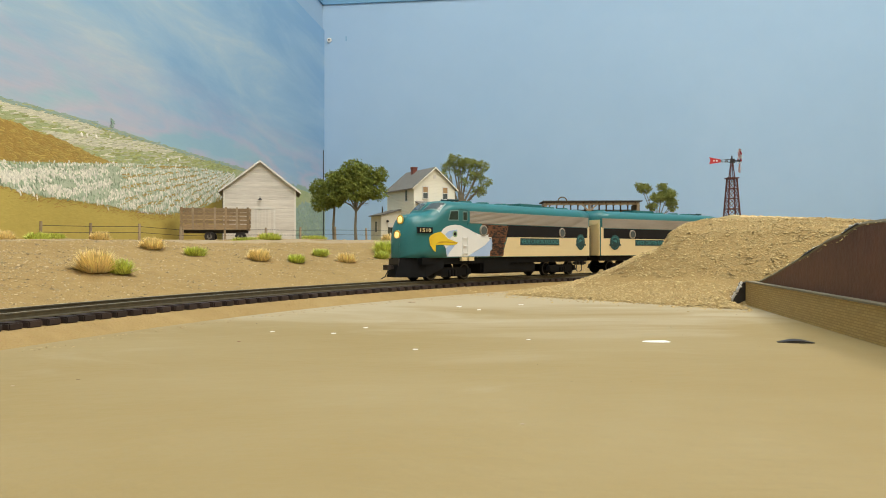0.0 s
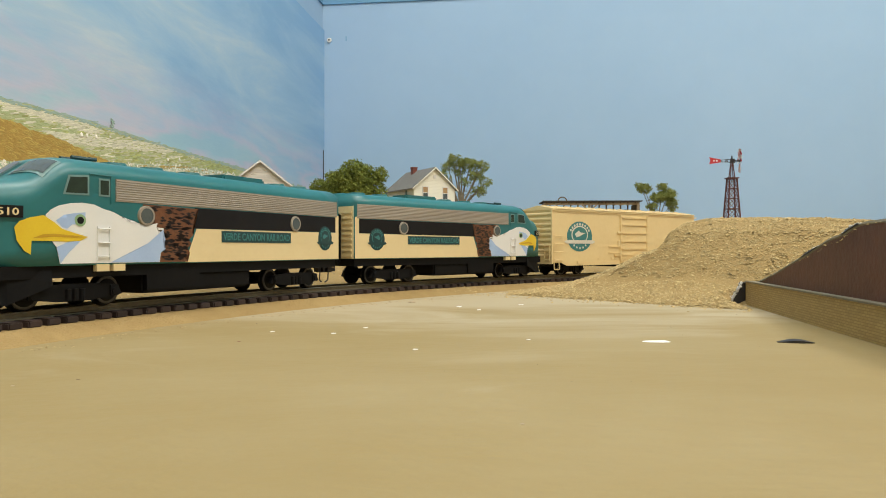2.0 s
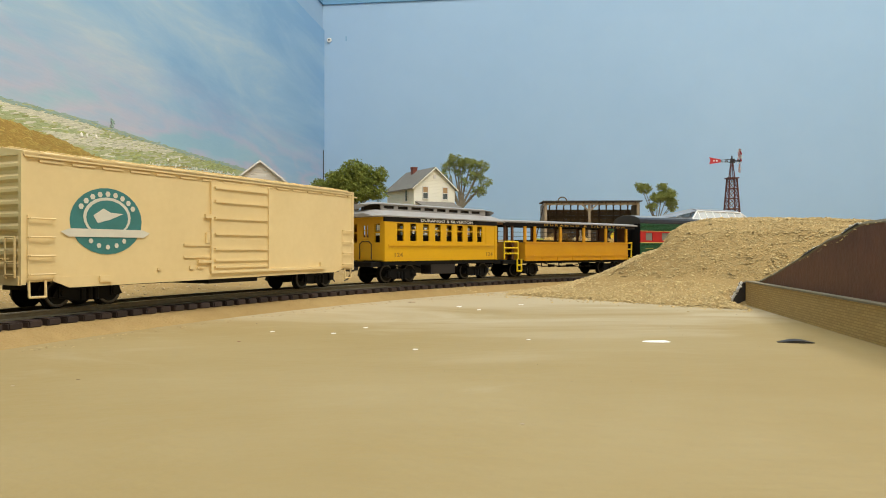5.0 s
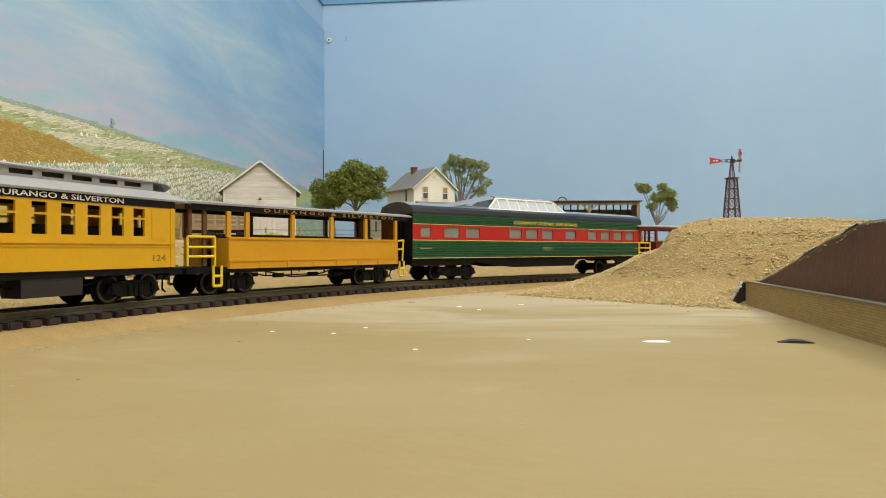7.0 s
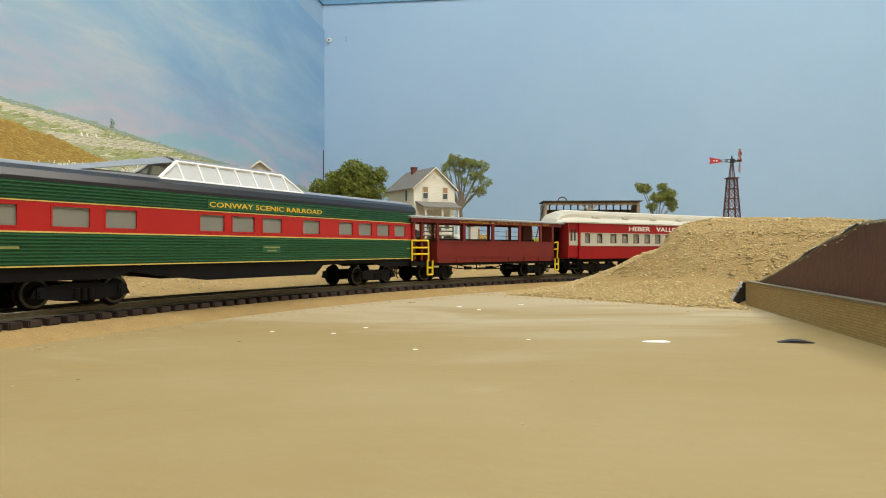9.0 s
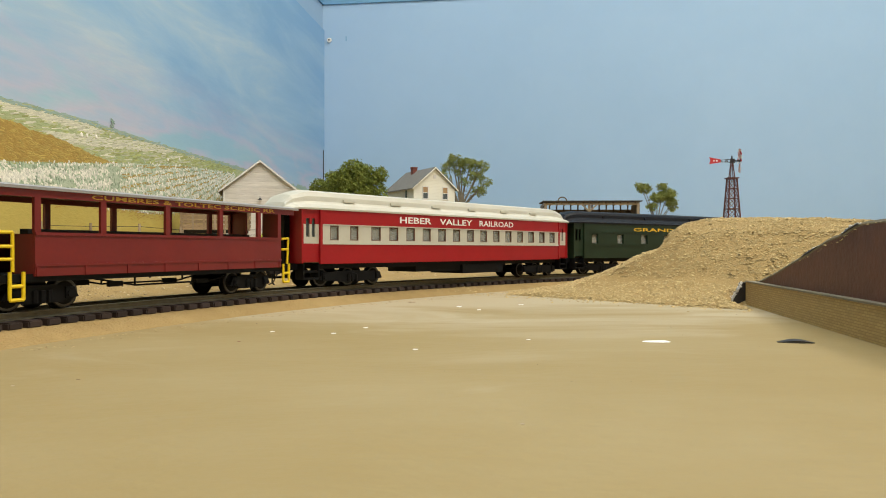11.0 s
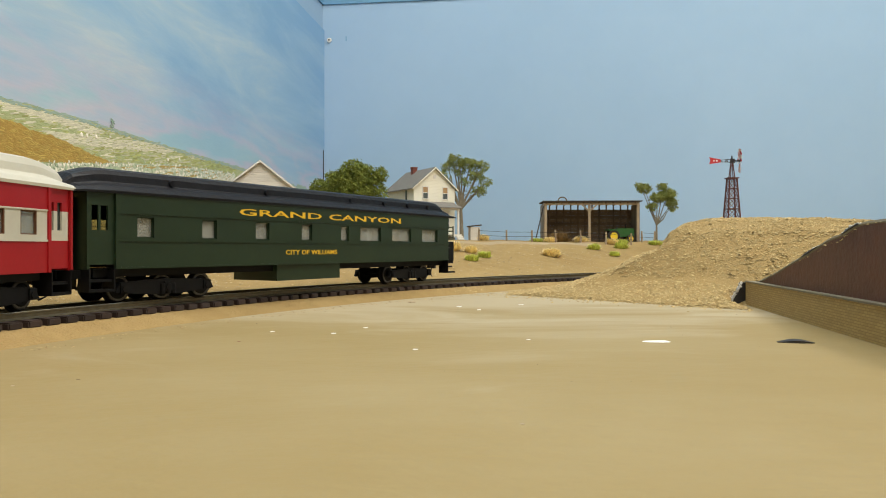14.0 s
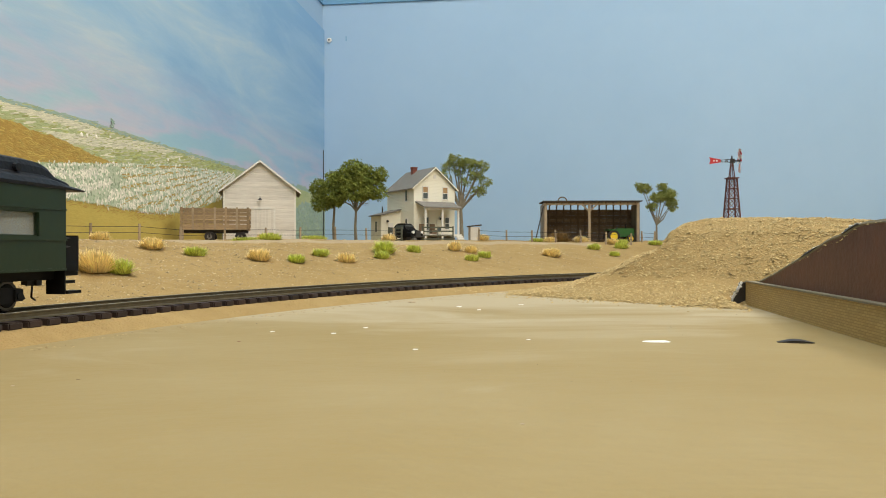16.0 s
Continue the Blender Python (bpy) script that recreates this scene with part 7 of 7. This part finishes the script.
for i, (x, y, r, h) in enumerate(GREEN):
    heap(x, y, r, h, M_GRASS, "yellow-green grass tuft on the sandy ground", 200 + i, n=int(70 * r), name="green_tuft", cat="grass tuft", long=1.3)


def tree(x, y, height, crown, limbs, clumps, leaf, seed, label, trunk_r=3.0, lean=(0, 0), spread=1.0, size=2.6, fill=1.0):
    """Tapered trunk with forking limbs; the crown is many ragged leaf clumps round the limb ends.
    crown: list of (x, y, z, rx, rz) lobes."""
    rnd = random.Random(seed)
    tr = thing("tree", label, "tree", "farm trees", at=at_ground(x, y))
    bm = bmesh.new()
    fork = Vector((lean[0] * 0.4, lean[1] * 0.4, height * limbs))
    mid = fork * 0.5 + Vector((rnd.uniform(-1.5, 1.5), 0, 0))
    tube(bm, (0, 0, -1), mid[:], trunk_r * 1.15, trunk_r * 0.9, 9)
    tube(bm, mid[:], fork[:], trunk_r * 0.9, trunk_r * 0.75, 9)
    for cx, cy, cz, rx, rz in crown:
        c = Vector((cx, cy, cz))
        p = fork
        for k in range(3):
            q = fork.lerp(c, (k + 1) / 3) + Vector((rnd.uniform(-2, 2), rnd.uniform(-2, 2), rnd.uniform(-1, 2)))
            tube(bm, p[:], q[:], trunk_r * (0.62 - 0.16 * k), trunk_r * (0.46 - 0.16 * k), 7)
            for _ in range(2):
                e = q + Vector((rnd.uniform(-1, 1) * rx * 0.7, rnd.uniform(-1, 1) * rx * 0.6, rnd.uniform(-0.2, 0.9) * rz * 0.7))
                tube(bm, q[:], e[:], trunk_r * 0.2, trunk_r * 0.06, 5)
            p = q
    part("trunk", bm, M_BARK, tr)
    vs, fs = [], []
    tot = sum(l[3] * l[3] * l[4] for l in crown)
    for cx, cy, cz, rx, rz in crown:
        for _ in range(max(6, int(clumps * rx * rx * rz / tot))):
            while True:
                u = Vector((rnd.uniform(-1, 1), rnd.uniform(-1, 1), rnd.uniform(-1, 1)))
                if 0.12 < u.length < 1 and rnd.random() < 0.25 + 0.75 * u.length:
                    break
            g = Vector((cx + u.x * rx, cy + u.y * rx, cz + u.z * rz))
            if noise.noise(g * 0.075 + Vector((seed, 0, 0))) < -0.22 * fill:
                continue
            for _ in range(7):
                o = g + Vector((rnd.gauss(0, 1), rnd.gauss(0, 1), rnd.gauss(0, 0.8))) * size * 0.55
                n_ = Vector((rnd.gauss(0, 1), rnd.gauss(0, 1), rnd.gauss(0, 1))).normalized()
                t1 = n_.orthogonal().normalized()
                t2 = n_.cross(t1)
                s_ = size * rnd.uniform(0.22, 0.5)
                b0 = len(vs)
                for a_ in (0, 1, 2, 3):
                    an = a_ * 1.571 + rnd.uniform(-0.4, 0.4)
                    w = o + (t1 * math.cos(an) + t2 * math.sin(an)) * s_ * (1.5 if a_ % 2 else 0.8)
                    vs.append((w * MM)[:])
                vs.append(((o + n_ * s_ * 0.4) * MM)[:])
                fs += [(b0 + k, b0 + (k + 1) % 4, b0 + 4) for k in range(4)]
    me = bpy.data.meshes.new("crown")
    me.from_pydata(vs, [], fs)
    me.materials.append(leaf)
    cr = new("crown", me)
    cr.parent = tr
    return tr


tree(-146, 945, 105, [(-5, 4, 62, 20, 17), (-18, 0, 52, 14, 12), (8, 0, 78, 18, 14), (-4, 6, 88, 10, 8), (-20, 0, 72, 14, 12)], 0.42, 1700, M_LEAF, 31, "dense dark olive tree with slender pale trunk", 2.0, fill=1.6)
tree(-115, 930, 110, [(-16, 0, 82, 20, 15), (12, 0, 84, 22, 18), (-4, 2, 97, 16, 11), (28, 0, 66, 14, 12), (-24, 0, 60, 14, 11), (2, -4, 66, 22, 14), (34, 0, 88, 8, 12)], 0.36, 2900, M_LEAF, 32, "dense dark olive tree with a forked trunk", 2.0, fill=1.6)
tree(30, 1120, 150, [(-8, 0, 128, 15, 10), (-22, 0, 116, 12, 9), (12, 0, 122, 18, 10), (24, 0, 106, 14, 10), (6, 0, 96, 11, 8), (26, 0, 80, 13, 8), (-14, 0, 134, 8, 6), (-27, 0, 102, 11, 7), (33, 0, 119, 12, 9), (38, 0, 94, 10, 8), (-2, 0, 112, 12, 8)], 0.34, 1300, M_LEAFPALE, 33, "tall airy olive tree with visible limbs behind the farmhouse", 3.2, lean=(-4, 0), size=2.5)
tree(316, 1040, 84, [(-18, 0, 79, 10, 7), (-26, 0, 84, 6, 4), (2, 0, 66, 11, 8), (16, 0, 70, 13, 9), (22, 0, 58, 9, 7), (-6, 0, 52, 8, 6), (8, 0, 82, 8, 5), (24, 0, 50, 6, 5)], 0.3, 1000, M_LEAFPALE, 34, "small olive tree beside the machinery shed", 1.7, size=2.3, fill=2.2)


def stake_trailer():
    t = thing("stake_trailer", "brown weathered wooden stake-sided farm trailer with black wheels", "trailer", at=at_ground(-258, 800, 12))
    L, w = 36.8, 14.0
    part("bed", boxes((-L, L, -w, w, 13.0, 15.4)), M_TRAILER, t)
    part("frame_beam", boxes((-L + 2, L - 2, -8, -6, 9.5, 13), (-L + 2, L - 2, 6, 8, 9.5, 13)), M_MILLDARK, t)
    for sy in (-1, 1):
        for k in range(5):
            z = 16.2 + k * 4.5
            part("side_slat", boxes((-L, L, sy * w - 0.6, sy * w + 0.6, z, z + 2.9)), M_TRAILER, t)
        for k in range(7):
            x = -L + 1.5 + k * (2 * L - 3) / 6
            part("stake", boxes((x - 1.1, x + 1.1, sy * (w + 1.0) - 0.7, sy * (w + 1.0) + 0.7, 13, 38.4)), M_PALEWOOD if k % 2 else M_TRAILER, t)
    for sx in (-1, 1):
        for k in range(5):
            z = 16.2 + k * 4.5
            part("end_slat", boxes((sx * L - 0.6, sx * L + 0.6, -w, w, z, z + 3.3)), M_TRAILER, t)
    part("landing_leg", boxes((-L + 1, -L + 3.4, -w, -w + 2.4, 0, 13)), M_PALEWOOD, t)
    for x in (-6.0, 27.0):
        part("axle", boxes((x - 1, x + 1, -w, w, 4.5, 10)), M_MILLDARK, t)
        for sy in (-1, 1):
            wh = part("wheel", tube(bmesh.new(), (x, sy * (w - 1), 5.4), (x, sy * (w - 5), 5.4), 5.6, n=20), M_MILLDARK, t)
            part("rim", tube(bmesh.new(), (x, sy * (w - 0.8), 5.4), (x, sy * (w - 3), 5.4), 2.8, n=14), M_SHINGLE, wh)
    return t


stake_trailer()


def old_car():
    c = thing("vintage_car", "black rounded vintage sedan parked by the gate", "car", at=at_ground(-46, 882, -50))
    bm = bmesh.new()
    prism(bm, [(-22, 4), (24, 4), (24, 10), (22, 12.5), (9, 13.4), (5, 20.5), (1, 22), (-11, 22), (-17, 19), (-21, 12)], -7, 7, "y")
    part("body", bevel(bm, 1.2, 2), M_BLACK, c)
    for sy in (-1, 1):
        part("side_glass", boxes((-12, 3.5, sy * 7.1 - 0.15, sy * 7.1 + 0.15, 14.5, 19.6)), M_GREYGLASS, c)
        for x in (16, -14):
            fd = bmesh.new()
            prism(fd, [(x - 7.5, 4), (x - 5.5, 8.5), (x - 2, 10.6), (x + 2, 10.6), (x + 5.5, 8.5), (x + 7.5, 4)], *sorted((sy * 6.5, sy * 9.4)), "y")
            part("fender", bevel(fd, 0.6, 1), M_BLACK, c)
            part("wheel", tube(bmesh.new(), (x, sy * 6.8, 4.3), (x, sy * 9.2, 4.3), 4.3, n=18), M_MILLDARK, c)
        part("headlight", tube(bmesh.new(), (20.5, sy * 6.6, 10.6), (23.6, sy * 6.6, 10.6), 1.2, 1.9, 14), M_CHIP, c, "pale headlight")
    part("grille", boxes((23.8, 24.8, -3.5, 3.5, 5, 12)), M_STEEL, c)
    part("bumper", bevel(boxes((25.2, 26.6, -9, 9, 4.0, 6.0)), 0.5, 1), M_STEEL, c)
    part("windshield", boxes((4.2, 6.4, -5.8, 5.8, 15, 19.4)), M_GREYGLASS, c)
    return c


old_car()


def gate(x, y, w, h, rz, rails, label):
    g = thing("farm_gate", label, "gate", "farm gates", at=at_ground(x, y, rz))
    for sx in (-1, 1):
        part("stile", boxes((sx * w - 0.8, sx * w + 0.8, -0.8, 0.8, 0, h)), M_GATE, g)
    for k in range(rails):
        z = 2.5 + k * (h - 4) / (rails - 1)
        part("rail", boxes((-w, w, -0.6, 0.6, z - 0.8, z + 0.8)), M_GATE, g)
    part("mid_stile", boxes((-0.7, 0.7, -0.9, 0.9, 0.5, h - 0.5)), M_GATE, g)
    return g


M_GATE = mat("grey_green_gate_wood", (0.11, 0.115, 0.08), (0.07, 0.075, 0.055), 200, 0.8, rand=0.15)
gate(-59, 868, 10.0, 18.0, -35, 4, "grey-green open wooden farm gate before the car")
gate(-6.5, 875, 19.0, 18.5, 2, 4, "grey-green closed wooden farm gate before the porch")
gate(314, 930, 8.0, 15.0, 10, 4, "small dark wooden gate by the hill")
bxp = thing("plank_crate", "brown plank crate half hidden by the hill", "crate", at=at_ground(334, 985, 0))
part("crate_side", boxes((-8, 8, -6, -5, 0, 18), (-8, 8, 5, 6, 0, 18), (-8, -7, -5, 5, 0, 18), (7, 8, -5, 5, 0, 18)), M_BRICKRED, bxp)

oh = thing("outhouse", "small pale wooden outhouse with a dark sloping roof", "outhouse", at=at_ground(43, 965, -4))
part("wall", boxes((-8, 8, -7, 7, 0, 20)), M_TRIM, oh)
for k in range(5):
    part("wall_plank", boxes((-8 + k * 3.2 + 0.1, -8 + k * 3.2 + 3.0, -7.6, -6.9, 0, 20)), M_GREYWOOD if k == 0 else M_BARN, oh)
ohr = bmesh.new()
prism(ohr, [(-10, 20.0), (10, 22.2), (10, 23.4), (-10, 21.2)], -9, 9, "y")
part("roof", ohr, M_DARKROOF, oh, "dark sloping roof")


# fence: posts with two strands of wire
FENCE2 = [(44, 868), (79, 872), (111, 878), (140, 872), (172, 876), (203, 874), (236, 880), (262, 925), (281, 935)]
for chain in ([(-322, 562), (-305, 608), (-281, 650), (-262, 700), (-229, 738), (-190, 752), (-158, 778), (-127, 830), (-92, 845), (-60, 856)], FENCE2):
    fence = thing("wire_fence", "farm fence of rough wooden posts with two wire strands", "fence")
    tops = []
    for i, (x, y) in enumerate(chain):
        z = gz(x, y)
        rp_ = random.Random(int(x * 7 + y))
        tp = (x + rp_.uniform(-0.8, 0.8), y, z + 15.5 + rp_.uniform(-1, 1))
        part("post", tube(bmesh.new(), (x, y, z - 1), tp, 1.35, 1.1, 7), M_PALEWOOD, fence)
        tops.append((x, y, z))
    for hgt in (12.5, 7.0):
        part("wire", bars([[(x, y - 1.2, z + hgt) for x, y, z in tops]], 0.22, 4), M_MILLDARK, fence)


# ---- windmill ----
def windmill():
    m = thing("windmill", "red and brown lattice farm windmill with a red tail vane", "windmill", at=at_ground(411, 1000, 0))
    H, wb, wt, tip = 93.0, 10.6, 5.2, 125.5
    for sx in (-1, 1):
        for sy in (-1, 1):
            part("leg", tube(bmesh.new(), (sx * wb, sy * wb, 0), (sx * wt, sy * wt, H), 1.25, 1.0, 6), M_MILL, m)
            part("mast_leg", tube(bmesh.new(), (sx * wt * 0.6, sy * wt * 0.6, H), (sx * 1.0, sy * 1.0, tip - 8), 0.8, 0.6, 6), M_MILL, m)
    lev = [0.18, 0.36, 0.54, 0.7, 0.85, 1.0]
    for i, t in enumerate(lev):
        r = wb + (wt - wb) * t
        z = H * t
        part("girt", bars([[(-r, -r, z), (r, -r, z), (r, r, z), (-r, r, z), (-r, -r, z)]], 0.85, 5), M_MILL, m)
        if i:
            r0, z0 = wb + (wt - wb) * lev[i - 1], H * lev[i - 1]
            for a, b in (((-1, -1), (1, -1)), ((-1, 1), (1, 1)), ((-1, -1), (-1, 1)), ((1, -1), (1, 1))):
                part("brace", bars([[(a[0] * r0, a[1] * r0, z0), (b[0] * r, b[1] * r, z)], [(b[0] * r0, b[1] * r0, z0), (a[0] * r, a[1] * r, z)]], 0.5, 5), M_MILL, m)
    part("platform", boxes((-7.6, 7.6, -7.6, 7.6, H, H + 1.6)), M_MILL, m)
    ldr = [[(-wb + (wb - wt) * k / 22 - 0.0 + 1.5, -wb + (wb - wt) * k / 22 - 0.8, H * k / 22), (-wb + (wb - wt) * k / 22 + 5.0, -wb + (wb - wt) * k / 22 - 0.8, H * k / 22)] for k in range(1, 22)]
    part("ladder", bars(ldr, 0.4, 4), M_PALEWOOD, m, "pale ladder rungs")
    part("gearbox", bevel(boxes((-2.2, 4, -1.8, 1.8, tip - 10, tip - 4)), 0.5, 1), M_MILLDARK, m)
    part("mast_tip", tube(bmesh.new(), (0, 0, tip - 10), (0, 0, tip), 1.5, 1.0, 8), M_MILLDARK, m)
    part("shaft", tube(bmesh.new(), (0, 0, tip - 7), (10.5, -1, tip - 7.2), 1.1, n=8), M_MILLDARK, m)
    wheel = part("fan_wheel", tube(bmesh.new(), (9.2, -1, tip - 7.2), (11.8, -1.4, tip - 7.2), 2.0, n=10), M_MILLDARK, m)
    for k in range(18):
        a = 2 * math.pi * k / 18
        b = bmesh.new()
        vs = []
        for r, hw in ((4.5, 1.0), (17.0, 3.0)):
            for sgn in (-1, 1):
                u, v = r * math.cos(a) - sgn * hw * math.sin(a), r * math.sin(a) + sgn * hw * math.cos(a)
                vs.append(b.verts.new((10.6 + sgn * hw * 0.35 + u * 0.26, -1.2 + u, tip - 7.2 + v)))
        b.faces.new((vs[0], vs[1], vs[3], vs[2]))
        bmesh.ops.solidify(b, geom=b.faces[:], thickness=0.5)
        part("fan_blade", b, M_MILLRED if k % 2 else M_CHIP, wheel)
    part("tail_boom", bars([[(0, 0, tip - 4.5), (-17, 0, tip - 6.2)], [(0, 0, tip - 9), (-17, 0, tip - 8.2)], [(-5, 0, tip - 5), (-10, 0, tip - 8.4)], [(-10, 0, tip - 5.4), (-5, 0, tip - 8.6)]], 0.55, 6), M_MILLDARK, m)
    tv = bmesh.new()
    prism(tv, [(-16, tip - 9.2), (-16, tip - 5.0), (-32, tip - 1.8), (-30.5, tip - 6.4), (-32, tip - 11.6)], -0.4, 0.4, "y")
    part("tail_vane", tv, M_MILLRED, m, "red tail vane")
    pieces("vane_mark", [(-22.6, -20.6, -0.6, -0.4, tip - 8.0, tip - 5.8), (-26.4, -24.8, -0.6, -0.4, tip - 8.0, tip - 5.8)], M_CHIP, m)
    return m


windmill()


# ---- small things on the tabletop ----
def flake(name, x, y, w, d, h, material, label, seed, rz=0.0, curl=0.0):
    rnd = random.Random(seed)
    bm = bmesh.new()
    n = 14
    ring = [bm.verts.new((w * math.cos(6.283 * i / n) * rnd.uniform(0.75, 1.1), d * math.sin(6.283 * i / n) * rnd.uniform(0.7, 1.1), curl * abs(math.cos(6.283 * i / n)) * rnd.uniform(0, 1))) for i in range(n)]
    top = [bm.verts.new((v.co.x * 0.8, v.co.y * 0.8, h + v.co.z * 0.4)) for v in ring]
    bm.faces.new(top)
    bm.faces.new(ring[::-1])
    for i in range(n):
        bm.faces.new((ring[i], ring[(i + 1) % n], top[(i + 1) % n], top[i]))
    return tagged(part(name, bm, material, at=place(x, y, -8.45, rz)), label, "chip")


flake("plaster_chip", 66.3, 217, 5.0, 2.3, 0.25, M_CHIP, "flat white plaster chip lying on the tabletop", 1)
scrap = bmesh.new()
prev = None
for i in range(15):
    u = i / 14
    x, lift, half = -5.4 + 10.6 * u, 0.8 * math.sin(math.pi * min(1.0, u * 1.05)) ** 0.8 * (0.35 + 0.65 * ease(u * 2.2)), 0.35 + 1.3 * math.sin(math.pi * u) ** 0.7
    cur = [scrap.verts.new(c) for c in ((x, -half, 0), (x, half, 0), (x, half, lift + 0.25), (x, -half, lift * 0.7 + 0.2))]
    if prev:
        for k in range(4):
            scrap.faces.new((prev[k], prev[(k + 1) % 4], cur[(k + 1) % 4], cur[k]))
    else:
        scrap.faces.new(cur)
    prev = cur
scrap.faces.new(prev[::-1])
tagged(part("dark_chip", scrap, M_MILLDARK, at=place(108, 215, -8.5, -12)), "curled dark brown scrap on the tabletop", "chip")
for i, (x, y, w, m_) in enumerate(((-59, 243, 0.9, M_CHIP), (-16.5, 376, 2.3, M_PALEWOOD), (-63, 217, 0.5, M_BRICKRED), (-28, 255, 0.9, M_CHIP), (-37, 238, 0.9, M_CHIP), (-80.0, 154, 0.45, M_WOOD), (-90.0, 147, 0.5, M_PALEWOOD), (13, 115, 0.5, M_PALEWOOD), (-7.8, 200, 0.9, M_CHIP), (27, 222, 0.7, M_CHIP), (17, 330, 1.1, M_CHIP), (-104, 268, 0.7, M_PALEWOOD), (40, 360, 1.4, M_CHIP), (-137, 270, 0.6, M_CHIP), (8, 348, 1.4, M_CHIP))):
    flake("crumb", x, y, w, w * 0.8, w * 0.2, m_, "tiny crumb of scenery plaster on the tabletop", 20 + i)

# ---- ties, each a piece of the track ----
TIE_FIRST, TIE_STEP = -1000.44, 7.295
tie_me = None
for k in range(300):
    s = TIE_FIRST + k * TIE_STEP
    x, y, a = track(s)
    if tie_me is None:
        t0 = part("tie", bevel(boxes((-2.63, 2.63, -15.0, 15.0, -4.9, -2.5)), 0.45, 2), M_TIE, railway)
        tie_me = t0.data
        ob = t0
    else:
        ob = new("tie", tie_me)
        ob.parent = railway
    ob.matrix_basis = place(x, y, 0, math.degrees(a))

# ties and roadbed of the rest of the loop
rest_v, rest_f = [], []
for s in [v for v in np.arange(-1850, TIE_FIRST - 3, TIE_STEP)] + [v for v in np.arange(TIE_FIRST + 300 * TIE_STEP, 2255, TIE_STEP)]:
    x, y, a = track(s)
    c, d = math.cos(a), math.sin(a)
    b0 = len(rest_v)
    for u, w, z in ((-2.4, -15, -4.9), (2.4, -15, -4.9), (2.4, 15, -4.9), (-2.4, 15, -4.9), (-2.4, -15, -2.5), (2.4, -15, -2.5), (2.4, 15, -2.5), (-2.4, 15, -2.5)):
        rest_v.append(((x + c * u - d * w) * MM, (y + d * u + c * w) * MM, z * MM))
    rest_f += [[b0 + i for i in q] for q in ((3, 2, 1, 0), (4, 5, 6, 7), (0, 1, 5, 4), (1, 2, 6, 5), (2, 3, 7, 6), (3, 0, 4, 7))]
rest_me = bpy.data.meshes.new("tie_row")
rest_me.from_pydata(rest_v, [], rest_f)
rest_me.materials.append(M_TIE)
rest = tagged(new("tie_row", rest_me), kind="stuff")
rest.parent = railway
for lo_s, hi_s in ((-1850, -600), (420, 2260)):
    bed = bmesh.new()
    prev = None
    for s in np.arange(lo_s, hi_s, 12.0):
        x, y, a = track(s)
        row = [bed.verts.new((x - math.sin(a) * w, y + math.cos(a) * w, z)) for w, z in ((-26, -8.6), (-17, -5.0), (17, -5.0), (26, -8.6))]
        if prev:
            for i in range(3):
                bed.faces.new((prev[i], prev[i + 1], row[i + 1], row[i]))
        prev = row
    part("roadbed", bed, M_SAND, railway, "sandy roadbed")

motions()
